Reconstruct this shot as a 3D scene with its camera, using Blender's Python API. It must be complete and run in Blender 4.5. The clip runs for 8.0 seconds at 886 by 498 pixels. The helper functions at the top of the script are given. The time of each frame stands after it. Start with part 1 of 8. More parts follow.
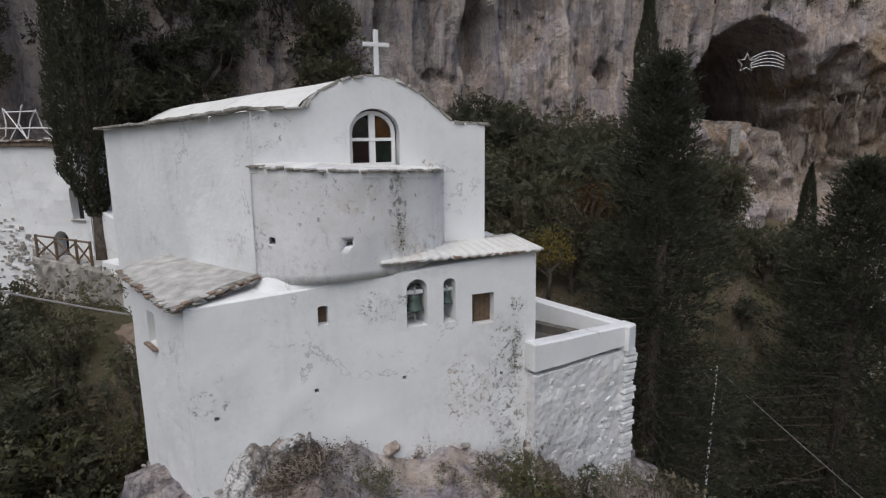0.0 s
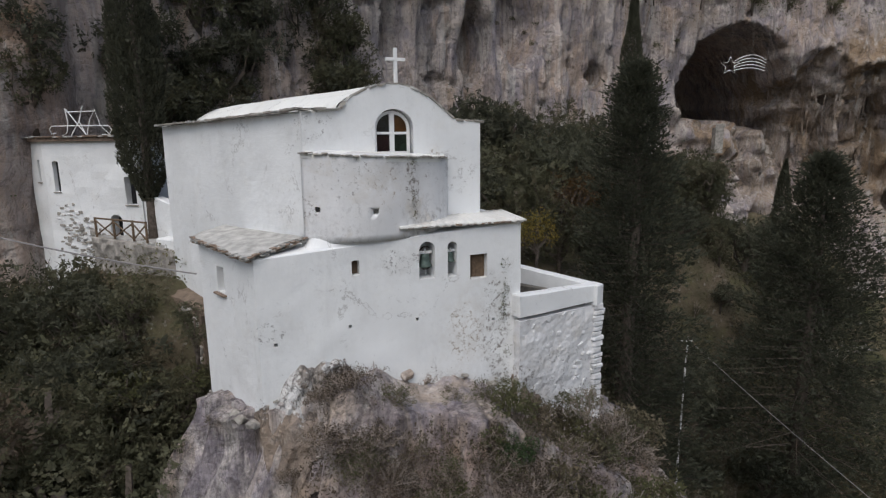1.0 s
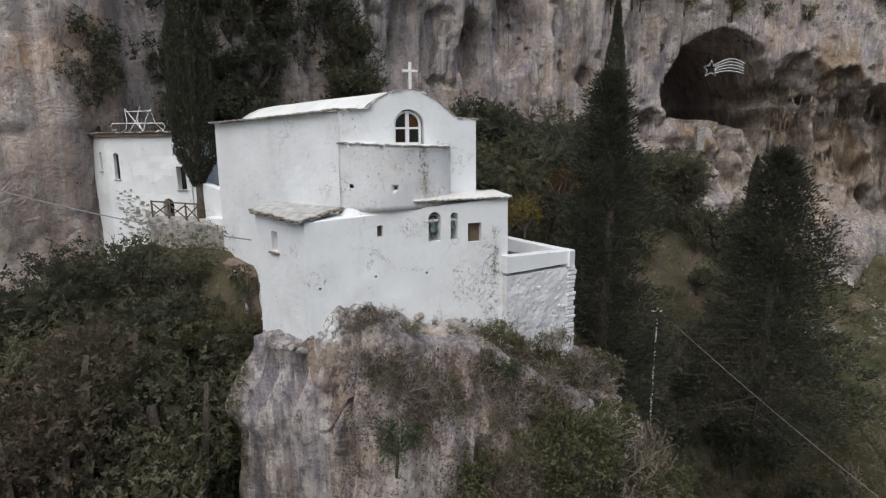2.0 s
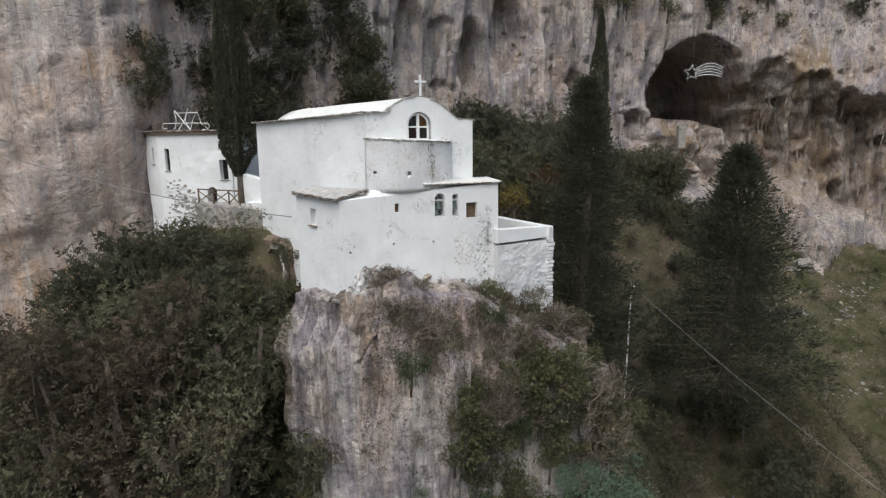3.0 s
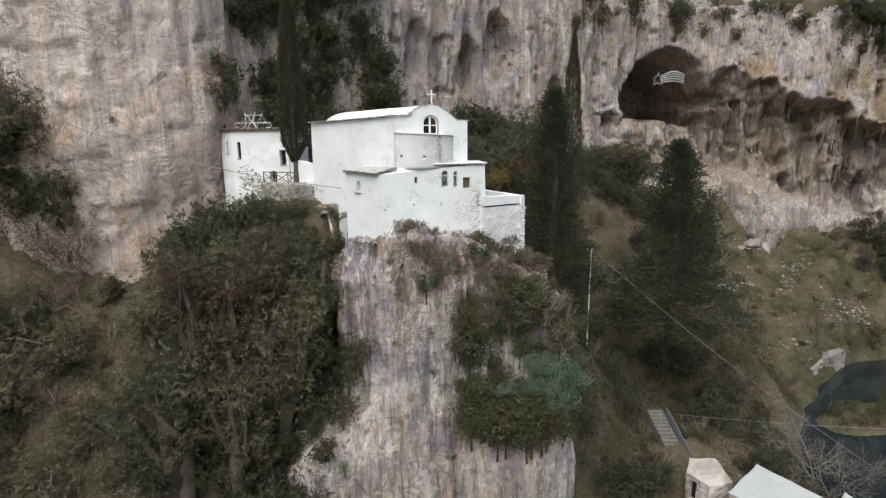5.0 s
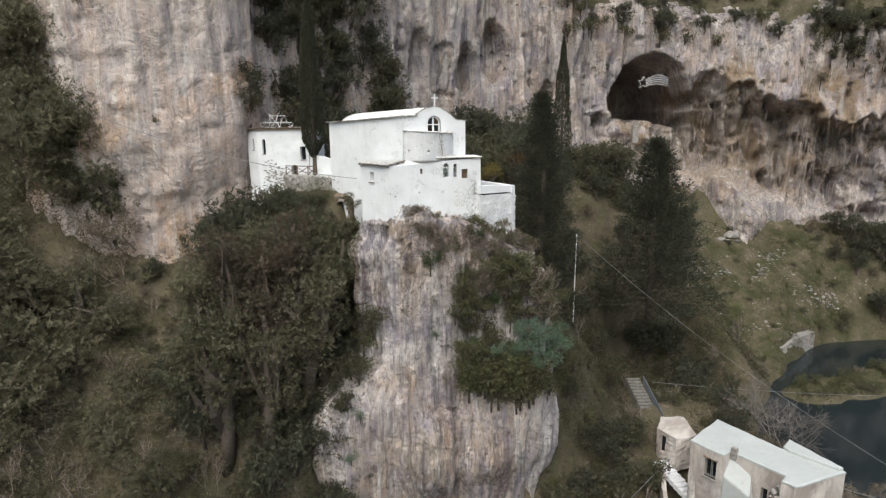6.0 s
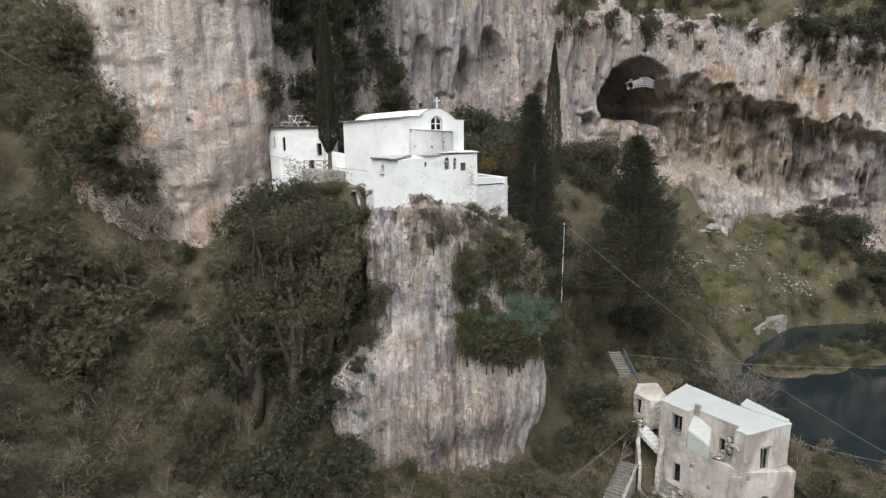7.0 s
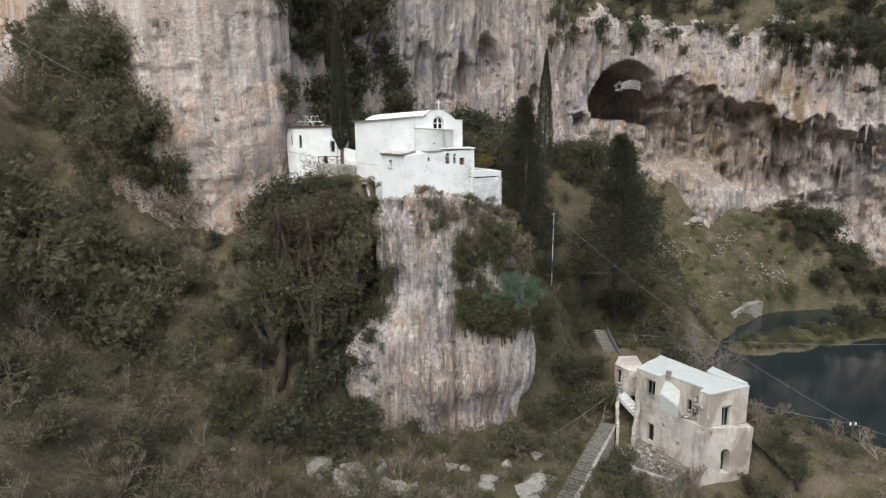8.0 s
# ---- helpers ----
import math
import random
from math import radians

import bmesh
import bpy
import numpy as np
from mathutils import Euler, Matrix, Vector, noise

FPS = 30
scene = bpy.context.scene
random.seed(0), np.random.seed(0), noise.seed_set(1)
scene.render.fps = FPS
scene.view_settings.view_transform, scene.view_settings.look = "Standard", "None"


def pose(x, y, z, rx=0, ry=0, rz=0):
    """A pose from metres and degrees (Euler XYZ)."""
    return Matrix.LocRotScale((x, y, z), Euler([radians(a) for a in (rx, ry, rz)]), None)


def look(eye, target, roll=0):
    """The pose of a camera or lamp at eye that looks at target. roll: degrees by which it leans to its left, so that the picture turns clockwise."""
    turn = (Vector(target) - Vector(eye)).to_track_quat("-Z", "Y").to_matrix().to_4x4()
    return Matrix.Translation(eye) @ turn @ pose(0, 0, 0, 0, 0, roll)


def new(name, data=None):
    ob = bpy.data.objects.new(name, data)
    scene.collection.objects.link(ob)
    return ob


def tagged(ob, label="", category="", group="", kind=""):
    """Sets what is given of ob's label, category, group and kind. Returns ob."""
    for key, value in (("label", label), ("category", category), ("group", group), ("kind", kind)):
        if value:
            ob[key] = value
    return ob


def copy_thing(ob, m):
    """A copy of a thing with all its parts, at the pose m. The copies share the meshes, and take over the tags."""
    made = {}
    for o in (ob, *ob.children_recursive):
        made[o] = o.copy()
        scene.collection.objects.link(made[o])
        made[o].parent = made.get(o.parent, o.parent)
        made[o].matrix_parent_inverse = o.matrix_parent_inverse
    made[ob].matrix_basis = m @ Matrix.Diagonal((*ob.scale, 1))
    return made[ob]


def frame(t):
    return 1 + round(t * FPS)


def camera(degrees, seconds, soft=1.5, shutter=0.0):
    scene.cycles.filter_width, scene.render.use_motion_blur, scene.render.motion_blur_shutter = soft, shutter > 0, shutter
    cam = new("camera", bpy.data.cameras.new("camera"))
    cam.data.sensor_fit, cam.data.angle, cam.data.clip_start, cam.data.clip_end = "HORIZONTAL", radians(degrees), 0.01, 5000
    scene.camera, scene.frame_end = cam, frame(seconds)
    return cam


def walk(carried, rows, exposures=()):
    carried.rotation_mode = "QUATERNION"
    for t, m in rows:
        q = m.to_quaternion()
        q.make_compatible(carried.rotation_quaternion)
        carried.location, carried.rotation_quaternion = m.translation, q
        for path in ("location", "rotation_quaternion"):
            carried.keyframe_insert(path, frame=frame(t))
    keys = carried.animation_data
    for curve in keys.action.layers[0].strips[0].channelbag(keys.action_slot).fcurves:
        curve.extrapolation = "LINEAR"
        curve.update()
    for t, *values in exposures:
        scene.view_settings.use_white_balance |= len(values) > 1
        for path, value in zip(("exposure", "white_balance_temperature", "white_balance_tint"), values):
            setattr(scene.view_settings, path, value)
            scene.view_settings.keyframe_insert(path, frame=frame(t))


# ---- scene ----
cam = camera(75.2, 8.0, 1.25)
METRES, EYE, TILT, LEAN, TURN = 50.0, 40.0, 0.0, 0.0, 0.0
ROWS = [
    (0.0, 0.0, 0.0, 0.0, -0.12, -10.65, 0.62),
    (0.5, -0.0015, -0.0354, -0.0019, -0.16, -10.64, 0.63),
    (1.0, -0.0033, -0.0785, -0.004, -0.2, -10.64, 0.63),
    (1.5, -0.0052, -0.1274, -0.0066, -0.23, -10.65, 0.61),
    (3.0, -0.0123, -0.3004, -0.0125, -0.38, -10.67, 0.62),
    (3.5, -0.0148, -0.3643, -0.0138, -0.41, -10.7, 0.6),
    (4.0, -0.0171, -0.4303, -0.0155, -0.45, -10.71, 0.59),
    (4.5, -0.0196, -0.4976, -0.0175, -0.49, -10.72, 0.6),
    (6.0, -0.0264, -0.707, -0.0266, -0.56, -10.62, 0.64),
    (6.5, -0.029, -0.7785, -0.0288, -0.6, -10.64, 0.64),
    (7.0, -0.0317, -0.8509, -0.0314, -0.63, -10.65, 0.64),
    (7.5, -0.0343, -0.9244, -0.0338, -0.66, -10.66, 0.64),
    (8.0, -0.0372, -0.9986, -0.0361, -0.7, -10.68, 0.64),
]
walk(cam, [(t, pose(0, 0, EYE, TILT, LEAN, TURN) @ pose(METRES * x, METRES * y, METRES * z, 90 + pitch, roll, yaw)) for t, x, y, z, yaw, pitch, roll in ROWS],
     exposures=[(0.0, -0.32, 6650, 10), (1.0, -0.22, 6650, 9), (1.5, -0.10, 6650, 8), (3.5, 0.25, 6750, 6), (4.5, 0.4, 6800, 5), (6.0, 0.52, 6900, 5), (8.0, 0.6, 6850, 5)])

# world and sun: a bright overcast winter day, the light coming from behind the camera and from above
SUN_EL, SUN_AZ = 56.0, 196.0
world = bpy.data.worlds.new("overcast_sky")
scene.world = world
world.use_nodes = True
_n = world.node_tree.nodes
_sky = _n.new("ShaderNodeTexSky")
_sky.sky_type, _sky.sun_disc = "NISHITA", False
_sky.sun_elevation, _sky.sun_rotation = radians(SUN_EL), radians(SUN_AZ)
_sky.dust_density, _sky.ozone_density = 3.0, 1.0
_n["Background"].inputs["Strength"].default_value = 0.125
world.node_tree.links.new(_sky.outputs[0], _n["Background"].inputs["Color"])
sun_data = bpy.data.lights.new("sun", "SUN")
sun_data.energy, sun_data.angle, sun_data.color = 2.0, radians(62), (0.93, 0.96, 1.0)
sun = new("sun", sun_data)
_a, _e = radians(SUN_AZ), radians(SUN_EL)
sun.matrix_world = look((math.sin(_a) * math.cos(_e) * 200, math.cos(_a) * math.cos(_e) * 200, math.sin(_e) * 200), (0, 0, 0))


# ---------------------------------------------------------------- materials
class Mat:
    """A small builder of node materials, in object or world coordinates."""

    def __init__(self, name, rough=0.9, spec=0.2):
        self.m = bpy.data.materials.new(name)
        self.m.use_nodes = True
        self.t = self.m.node_tree
        self.b = self.t.nodes["Principled BSDF"]
        self.b.inputs["Roughness"].default_value = rough
        self.b.inputs["Specular IOR Level"].default_value = spec
        self.geo = self.t.nodes.new("ShaderNodeNewGeometry")
        self.pos = self.geo.outputs["Position"]

    def link(self, a, b):
        self.t.links.new(a, b)

    def map(self, scale=(1, 1, 1), rot=(0, 0, 0)):
        n = self.t.nodes.new("ShaderNodeMapping")
        n.inputs["Scale"].default_value = scale
        n.inputs["Rotation"].default_value = [radians(r) for r in rot]
        self.link(self.pos, n.inputs[0])
        return n.outputs[0]

    def noise(self, scale, detail=4, rough=0.55, vec=None, dist=0.0):
        n = self.t.nodes.new("ShaderNodeTexNoise")
        n.inputs["Scale"].default_value = scale
        n.inputs["Detail"].default_value = detail
        n.inputs["Roughness"].default_value = rough
        n.inputs["Distortion"].default_value = dist
        self.link(vec or self.pos, n.inputs["Vector"])
        return n.outputs["Fac"]

    def voronoi(self, scale, vec=None, feature="F1", out="Distance"):
        n = self.t.nodes.new("ShaderNodeTexVoronoi")
        n.feature = feature
        n.inputs["Scale"].default_value = scale
        self.link(vec or self.pos, n.inputs["Vector"])
        return n.outputs[out]

    def ramp(self, fac, stops):
        n = self.t.nodes.new("ShaderNodeValToRGB")
        e = n.color_ramp.elements
        while len(e) < len(stops):
            e.new(0.5)
        for el, (p, c) in zip(e, stops):
            el.position = p
            el.color = (c, c, c, 1) if not isinstance(c, tuple) else (*c, 1)
        self.link(fac, n.inputs[0])
        return n.outputs[0]

    def mix(self, fac, a, b, kind="MIX"):
        n = self.t.nodes.new("ShaderNodeMix")
        n.data_type, n.blend_type = "RGBA", kind
        for sock, v in ((n.inputs["Factor"], fac), (n.inputs["A"], a), (n.inputs["B"], b)):
            if isinstance(v, tuple):
                sock.default_value = (*v, 1)
            elif isinstance(v, (int, float)):
                sock.default_value = v
            else:
                self.link(v, sock)
        return n.outputs["Result"]

    def math(self, op, a, b=0.0):
        n = self.t.nodes.new("ShaderNodeMath")
        n.operation = op
        for sock, v in ((n.inputs[0], a), (n.inputs[1], b)):
            if isinstance(v, (int, float)):
                sock.default_value = v
            else:
                self.link(v, sock)
        return n.outputs[0]

    def sep(self, axis):
        n = self.t.nodes.new("ShaderNodeSeparateXYZ")
        self.link(self.pos, n.inputs[0])
        return n.outputs[axis]

    def normal_z(self):
        n = self.t.nodes.new("ShaderNodeSeparateXYZ")
        self.link(self.geo.outputs["True Normal"], n.inputs[0])
        return n.outputs["Z"]

    def spot(self, centre, size, core=0.45, ragged=0.5):
        """A ragged patch round a place: 1 in its middle, 0 outside."""
        d = self.t.nodes.new("ShaderNodeVectorMath")
        d.operation = "SUBTRACT"
        d.inputs[1].default_value = centre
        self.link(self.pos, d.inputs[0])
        q = self.t.nodes.new("ShaderNodeVectorMath")
        q.operation = "DIVIDE"
        q.inputs[1].default_value = size
        self.link(d.outputs[0], q.inputs[0])
        n = self.t.nodes.new("ShaderNodeVectorMath")
        n.operation = "LENGTH"
        self.link(q.outputs[0], n.inputs[0])
        r = self.math("ADD", n.outputs["Value"], self.math("MULTIPLY", self.math("SUBTRACT", self.noise(1.6, 6, 0.65), 0.5), 2 * ragged))
        return self.ramp(r, [(core, 1.0), (1.0, 0.0)])

    def rand(self):
        n = self.t.nodes.new("ShaderNodeObjectInfo")
        return n.outputs["Random"]

    def island(self):
        return self.geo.outputs["Random Per Island"]

    def bump(self, height, strength=0.5, dist=0.05):
        n = self.t.nodes.new("ShaderNodeBump")
        n.inputs["Strength"].default_value = strength
        n.inputs["Distance"].default_value = dist
        self.link(height, n.inputs["Height"])
        old = self.b.inputs["Normal"]
        if old.is_linked:
            self.link(old.links[0].from_socket, n.inputs["Normal"])
        self.link(n.outputs[0], old)

    def done(self, colour):
        if isinstance(colour, tuple):
            self.b.inputs["Base Color"].default_value = (*colour, 1)
        else:
            self.link(colour, self.b.inputs["Base Color"])
        return self.m


def plain(name, colour, rough=0.7, metal=0.0, var=0.15, scale=6.0, bump=0.2):
    m = Mat(name, rough)
    m.b.inputs["Metallic"].default_value = metal
    n = m.noise(scale, 5, 0.6)
    c = m.mix(m.ramp(n, [(0.3, 0.0), (0.7, 1.0)]), tuple(v * (1 - var) for v in colour), tuple(min(1, v * (1 + var)) for v in colour))
    if bump:
        m.bump(m.noise(scale * 4, 4), bump, 0.02)
    return m.done(c)


def limestone(name, warm=(0.47, 0.375, 0.305), pale=(0.58, 0.515, 0.465), grey=(0.315, 0.305, 0.355), dark=(0.085, 0.08, 0.09), rust=(0.46, 0.265, 0.12), streak=0.8, rusty=0.4, crack=0.35, grain=0.7, runs=0.0, rust_at=None, bands=0.0, relief=1.0, splash=(), brown_shade=None):
    """Karst limestone: pale and warm zones, rusty patches, grey and black vertical water streaks, cracks and pits."""
    m = Mat(name, 0.95, 0.12)
    base = m.mix(m.ramp(m.noise(0.09, 4, 0.55), [(0.40, 0.0), (0.60, 1.0)]), warm, pale)
    base = m.mix(m.ramp(m.noise(0.35, 6, 0.65, dist=0.6), [(0.44, 0.0), (0.60, 0.8)]), base, grey)
    if bands:
        # upright bands of tan, pale and lilac-grey stone
        bn = m.noise(0.9, 6, 0.7, m.map((1, 1, 0.05)), 0.4)
        base = m.mix(m.ramp(bn, [(0.36, bands), (0.46, 0.0)]), base, grey)
        base = m.mix(m.ramp(bn, [(0.53, 0.0), (0.62, bands)]), base, tuple(min(0.75, 1.15 * v) for v in pale))
        base = m.mix(m.ramp(m.noise(0.6, 5, 0.65, m.map((1, 1, 0.07), (0, 0, 50)), 0.4), [(0.53, 0.0), (0.63, bands)]), base, warm)
    r = m.math("MULTIPLY", m.ramp(m.noise(0.16, 5, 0.62, m.map((1, 1, 0.6)), 0.5), [(0.52, 0.0), (0.66, 1.0)]), rusty * 2)
    if brown_shade:
        # brown unwashed stone round the caves, with the hollow's shade put into the tint
        base = m.mix(m.math("MULTIPLY", m.spot(*brown_shade), m.ramp(m.noise(0.5, 7, 0.7, m.map((1, 1, 0.3)), 0.5), [(0.34, 0.1), (0.60, 0.85)])), base, (0.37, 0.285, 0.21))
    if rust_at:
        # iron stains gather round the caves
        r = m.math("ADD", m.math("MULTIPLY", r, 0.3), m.math("MULTIPLY", m.math("MULTIPLY", r, m.spot(*rust_at)), 1.2))
    base = m.mix(m.math("MINIMUM", r, 1.0), base, rust)
    # pale flowstone runs
    ws = m.ramp(m.noise(1.1, 6, 0.65, m.map((1, 1, 0.07), (0, 0, 30)), 0.3), [(0.53, 0.0), (0.66, 0.75)])
    base = m.mix(ws, base, (0.64, 0.60, 0.56))
    # dark water streaks at two widths
    zone = m.ramp(m.noise(0.2, 4, 0.6, m.map((1, 1, 0.4))), [(0.38, 0.15 + runs), (0.6, 1.0)])
    for sc, lo, hi, k in ((0.55, 0.52, 0.66, 0.8), (2.0, 0.53 - 0.3 * runs, 0.68 - 0.3 * runs, 0.7), (4.5, 0.55 - 0.3 * runs, 0.68 - 0.2 * runs, 0.3 + runs)):
        st = m.ramp(m.noise(sc, 7, 0.68, m.map((1, 1, 0.08)), 0.5), [(lo, 0.0), (hi, 1.0)])
        base = m.mix(m.math("MULTIPLY", m.math("MULTIPLY", st, zone), streak * k), base, dark)
    fine = m.noise(2.6, 9, 0.72)
    base = m.mix(m.ramp(fine, [(0.30, grain), (0.47, 0.0)]), base, (0.10, 0.088, 0.08))
    base = m.mix(m.ramp(fine, [(0.55, 0.0), (0.72, 0.5 * grain)]), base, (0.66, 0.62, 0.57))
    # limewash splashed over the rock
    for centre, size in splash:
        fl = m.math("ADD", m.noise(2.6, 9, 0.74, dist=0.4), m.math("MULTIPLY", m.math("SUBTRACT", m.spot(centre, size, 0.3, 0.35), 1.0), 0.30))
        base = m.mix(m.ramp(fl, [(0.40, 0.0), (0.44, 0.92)]), base, (0.74, 0.73, 0.72))
    # creases and cracks, steep and level
    hgt = None
    for sc, mp, w, k in ((0.42, (1, 1, 0.5), 0.022, 0.85), (0.9, (0.6, 0.6, 1.3), 0.018, 0.7), (1.9, (1, 1, 0.6), 0.03, 0.6)):
        ab = m.math("MULTIPLY", m.math("ABSOLUTE", m.math("SUBTRACT", m.noise(sc, 7, 0.62, m.map(mp), 0.8), 0.5)), 2.0)
        zn = m.ramp(m.noise(0.3 * sc + 0.07, 3, 0.5), [(0.45, 0.0), (0.58, 1.0)])
        base = m.mix(m.math("MULTIPLY", m.math("MULTIPLY", m.ramp(ab, [(0.0, 1.0), (w * 2, 0.0)]), zn), crack * k * 1.3), base, (0.065, 0.056, 0.052))
        part_h = m.math("MULTIPLY", m.math("MINIMUM", ab, 0.25), 1.0 / sc)
        hgt = part_h if hgt is None else m.math("ADD", hgt, part_h)
    m.bump(m.noise(0.8, 9, 0.7, m.map((1, 1, 0.35))), 0.7, 0.35 * relief)
    m.bump(hgt, 0.7, 0.6 * relief)
    m.bump(m.math("ADD", fine, m.voronoi(1.7, m.map((1, 1, 0.5)))), 0.8, 0.16 * relief)
    return m.done(base)


def leaves(name, a, b, c=None, rough=0.6, cell=9.0, gap_at=0.54):
    """Foliage: every leaf differs a little, every plant too."""
    m = Mat(name, rough, 0.25)
    col = m.mix(m.island(), a, b)
    if c:
        col = m.mix(m.ramp(m.noise(0.5, 3), [(0.5, 0.0), (0.68, 0.8)]), col, c)
    col = m.mix(m.math("MULTIPLY", m.rand(), 0.45), col, tuple(0.6 * v for v in a))
    tr = m.t.nodes.new("ShaderNodeBsdfTranslucent")
    mx = m.t.nodes.new("ShaderNodeMixShader")
    mx.inputs[0].default_value = 0.45
    m.link(col, tr.inputs["Color"])
    m.link(m.b.outputs[0], mx.inputs[1])
    m.link(tr.outputs[0], mx.inputs[2])
    # each spray is broken up into leaflets with gaps between them
    gap = m.ramp(m.voronoi(cell), [(gap_at - 0.04, 0.0), (gap_at, 1.0)])
    hole = m.t.nodes.new("ShaderNodeBsdfTransparent")
    cut = m.t.nodes.new("ShaderNodeMixShader")
    m.link(gap, cut.inputs[0])
    m.link(mx.outputs[0], cut.inputs[1])
    m.link(hole.outputs[0], cut.inputs[2])
    m.link(cut.outputs[0], m.t.nodes["Material Output"].inputs["Surface"])
    return m.done(col)


def whitewash(name, white=(0.80, 0.81, 0.82), patch=0.35, ochre=0.3, peel=0.35, grime=0.35, worn=(), stain=0.0):
    """Limewashed plaster: brush marks, grey weather streaks, ochre stains, cracks, peeled spots with bare stone."""
    m = Mat(name, 0.92, 0.2)
    c = m.mix(m.ramp(m.noise(0.45, 6, 0.62), [(0.35, 0.0), (0.7, 1.0)]), white, tuple(v * 0.88 for v in white))
    st = m.noise(2.2, 7, 0.68, m.map((1, 1, 0.14)))
    zone = m.ramp(m.noise(0.4, 4, 0.6), [(0.42, 0.0), (0.62, 1.0)])
    c = m.mix(m.math("MULTIPLY", m.math("MULTIPLY", m.ramp(st, [(0.48, 0.0), (0.72, 1.0)]), zone), patch), c, (0.40, 0.395, 0.40))
    oc = m.math("MULTIPLY", m.ramp(m.noise(0.8, 7, 0.66, dist=0.5), [(0.55, 0.0), (0.7, 1.0)]), ochre)
    c = m.mix(oc, c, (0.53, 0.45, 0.345))
    if stain:
        # broad damp stains that run down the wall
        sn = m.noise(0.42, 7, 0.68, m.map((1, 1, 0.45)), 0.6)
        c = m.mix(m.math("MULTIPLY", m.ramp(sn, [(0.44, 0.0), (0.60, 1.0)]), stain), c, (0.275, 0.225, 0.195))
        c = m.mix(m.math("MULTIPLY", m.ramp(m.noise(1.6, 7, 0.7, m.map((1, 1, 0.2))), [(0.50, 0.0), (0.66, 1.0)]), stain * 0.7), c, (0.33, 0.285, 0.255))
    # mottled grey grime
    c = m.mix(m.math("MULTIPLY", m.ramp(m.noise(5.5, 8, 0.72, dist=0.4), [(0.5, 0.0), (0.66, 1.0)]), m.math("MULTIPLY", zone, grime)), c, (0.33, 0.32, 0.32))
    # flakes gone
    pe = m.noise(4.2, 10, 0.78, dist=0.3)
    z2 = m.ramp(m.noise(0.55, 4, 0.6), [(0.50, 0.0), (0.60, 1.0)])
    spots = m.math("MULTIPLY", m.math("MULTIPLY", m.ramp(pe, [(0.585, 0.0), (0.62, 1.0)]), z2), peel)
    c = m.mix(spots, c, (0.20, 0.17, 0.145))
    # hair cracks
    vor = m.math("ADD", m.voronoi(0.5, None, "DISTANCE_TO_EDGE"), m.math("MULTIPLY", m.math("SUBTRACT", m.noise(2.5, 6, 0.7), 0.5), 0.4))
    crk = m.math("MULTIPLY", m.math("MULTIPLY", m.ramp(m.math("ABSOLUTE", vor), [(0.0, 1.0), (0.012, 0.0)]), z2), 0.6)
    c = m.mix(crk, c, (0.25, 0.23, 0.22))
    # worn places: (centre, size, how much is gone, colour under the limewash)
    for centre, size, gone, under in worn:
        mask = m.spot(centre, size)
        fl = m.math("ADD", m.noise(6.5, 10, 0.8, dist=0.25), m.math("MULTIPLY", m.math("SUBTRACT", mask, 1.0), 0.35))
        c = m.mix(m.math("MULTIPLY", m.ramp(m.noise(2.2, 8, 0.75), [(0.40, 0.0), (0.66, 0.5)]), mask), c, tuple(0.42 + 0.5 * v for v in under))
        c = m.mix(m.math("MULTIPLY", m.ramp(fl, [(0.63 - 0.14 * gone, 0.0), (0.69 - 0.14 * gone, 1.0)]), m.ramp(mask, [(0.05, 0.0), (0.3, 0.85)])), c, tuple(0.75 * v for v in under))
    m.bump(m.noise(2.4, 8, 0.66), 0.4, 0.05)
    m.bump(pe, 0.5, 0.03)
    return m.done(c)


M_CLIFF = limestone("cliff_limestone", (0.52, 0.405, 0.335), (0.63, 0.555, 0.515), (0.35, 0.315, 0.35), rust=(0.36, 0.262, 0.18), rusty=0.55, crack=0.25, rust_at=((54, 70, 42), (34, 30, 12)), bands=0.85, relief=1.1, brown_shade=((56, 74, 36.5), (25, 11, 11.5), 0.7, 0.35))
M_CLIFF_WEST = limestone("pale_cliff_limestone", (0.53, 0.41, 0.345), (0.61, 0.525, 0.475), (0.44, 0.385, 0.375), streak=0.6, rusty=0.35, crack=0.4, grain=0.6, bands=0.8, relief=0.5)
M_CRAG = limestone("crag_limestone", (0.55, 0.455, 0.385), (0.65, 0.595, 0.57), (0.37, 0.33, 0.375), dark=(0.12, 0.105, 0.12), streak=1.0, rusty=0.2, crack=0.4, grain=0.8, runs=0.2, bands=1.0, relief=0.8)
M_LEDGE = limestone("limewash_splashed_rock", (0.27, 0.205, 0.155), (0.36, 0.30, 0.255), (0.22, 0.19, 0.185), streak=0.6, rusty=0.2, crack=0.7, grain=1.0, relief=0.5, splash=(
    ((-4.6, 11.0, 33.0), (1.5, 1.2, 1.3)), ((-3.0, 11.7, 33.7), (1.6, 0.8, 0.7)), ((-1.6, 12.2, 32.9), (1.9, 0.9, 0.9)), ((0.4, 13.1, 32.4), (1.9, 0.9, 0.8)), ((4.0, 14.6, 30.4), (2.0, 1.2, 1.0))))
STONE_UNDER, OCHRE_UNDER, GREY_UNDER = (0.22, 0.19, 0.165), (0.42, 0.34, 0.26), (0.30, 0.29, 0.285)
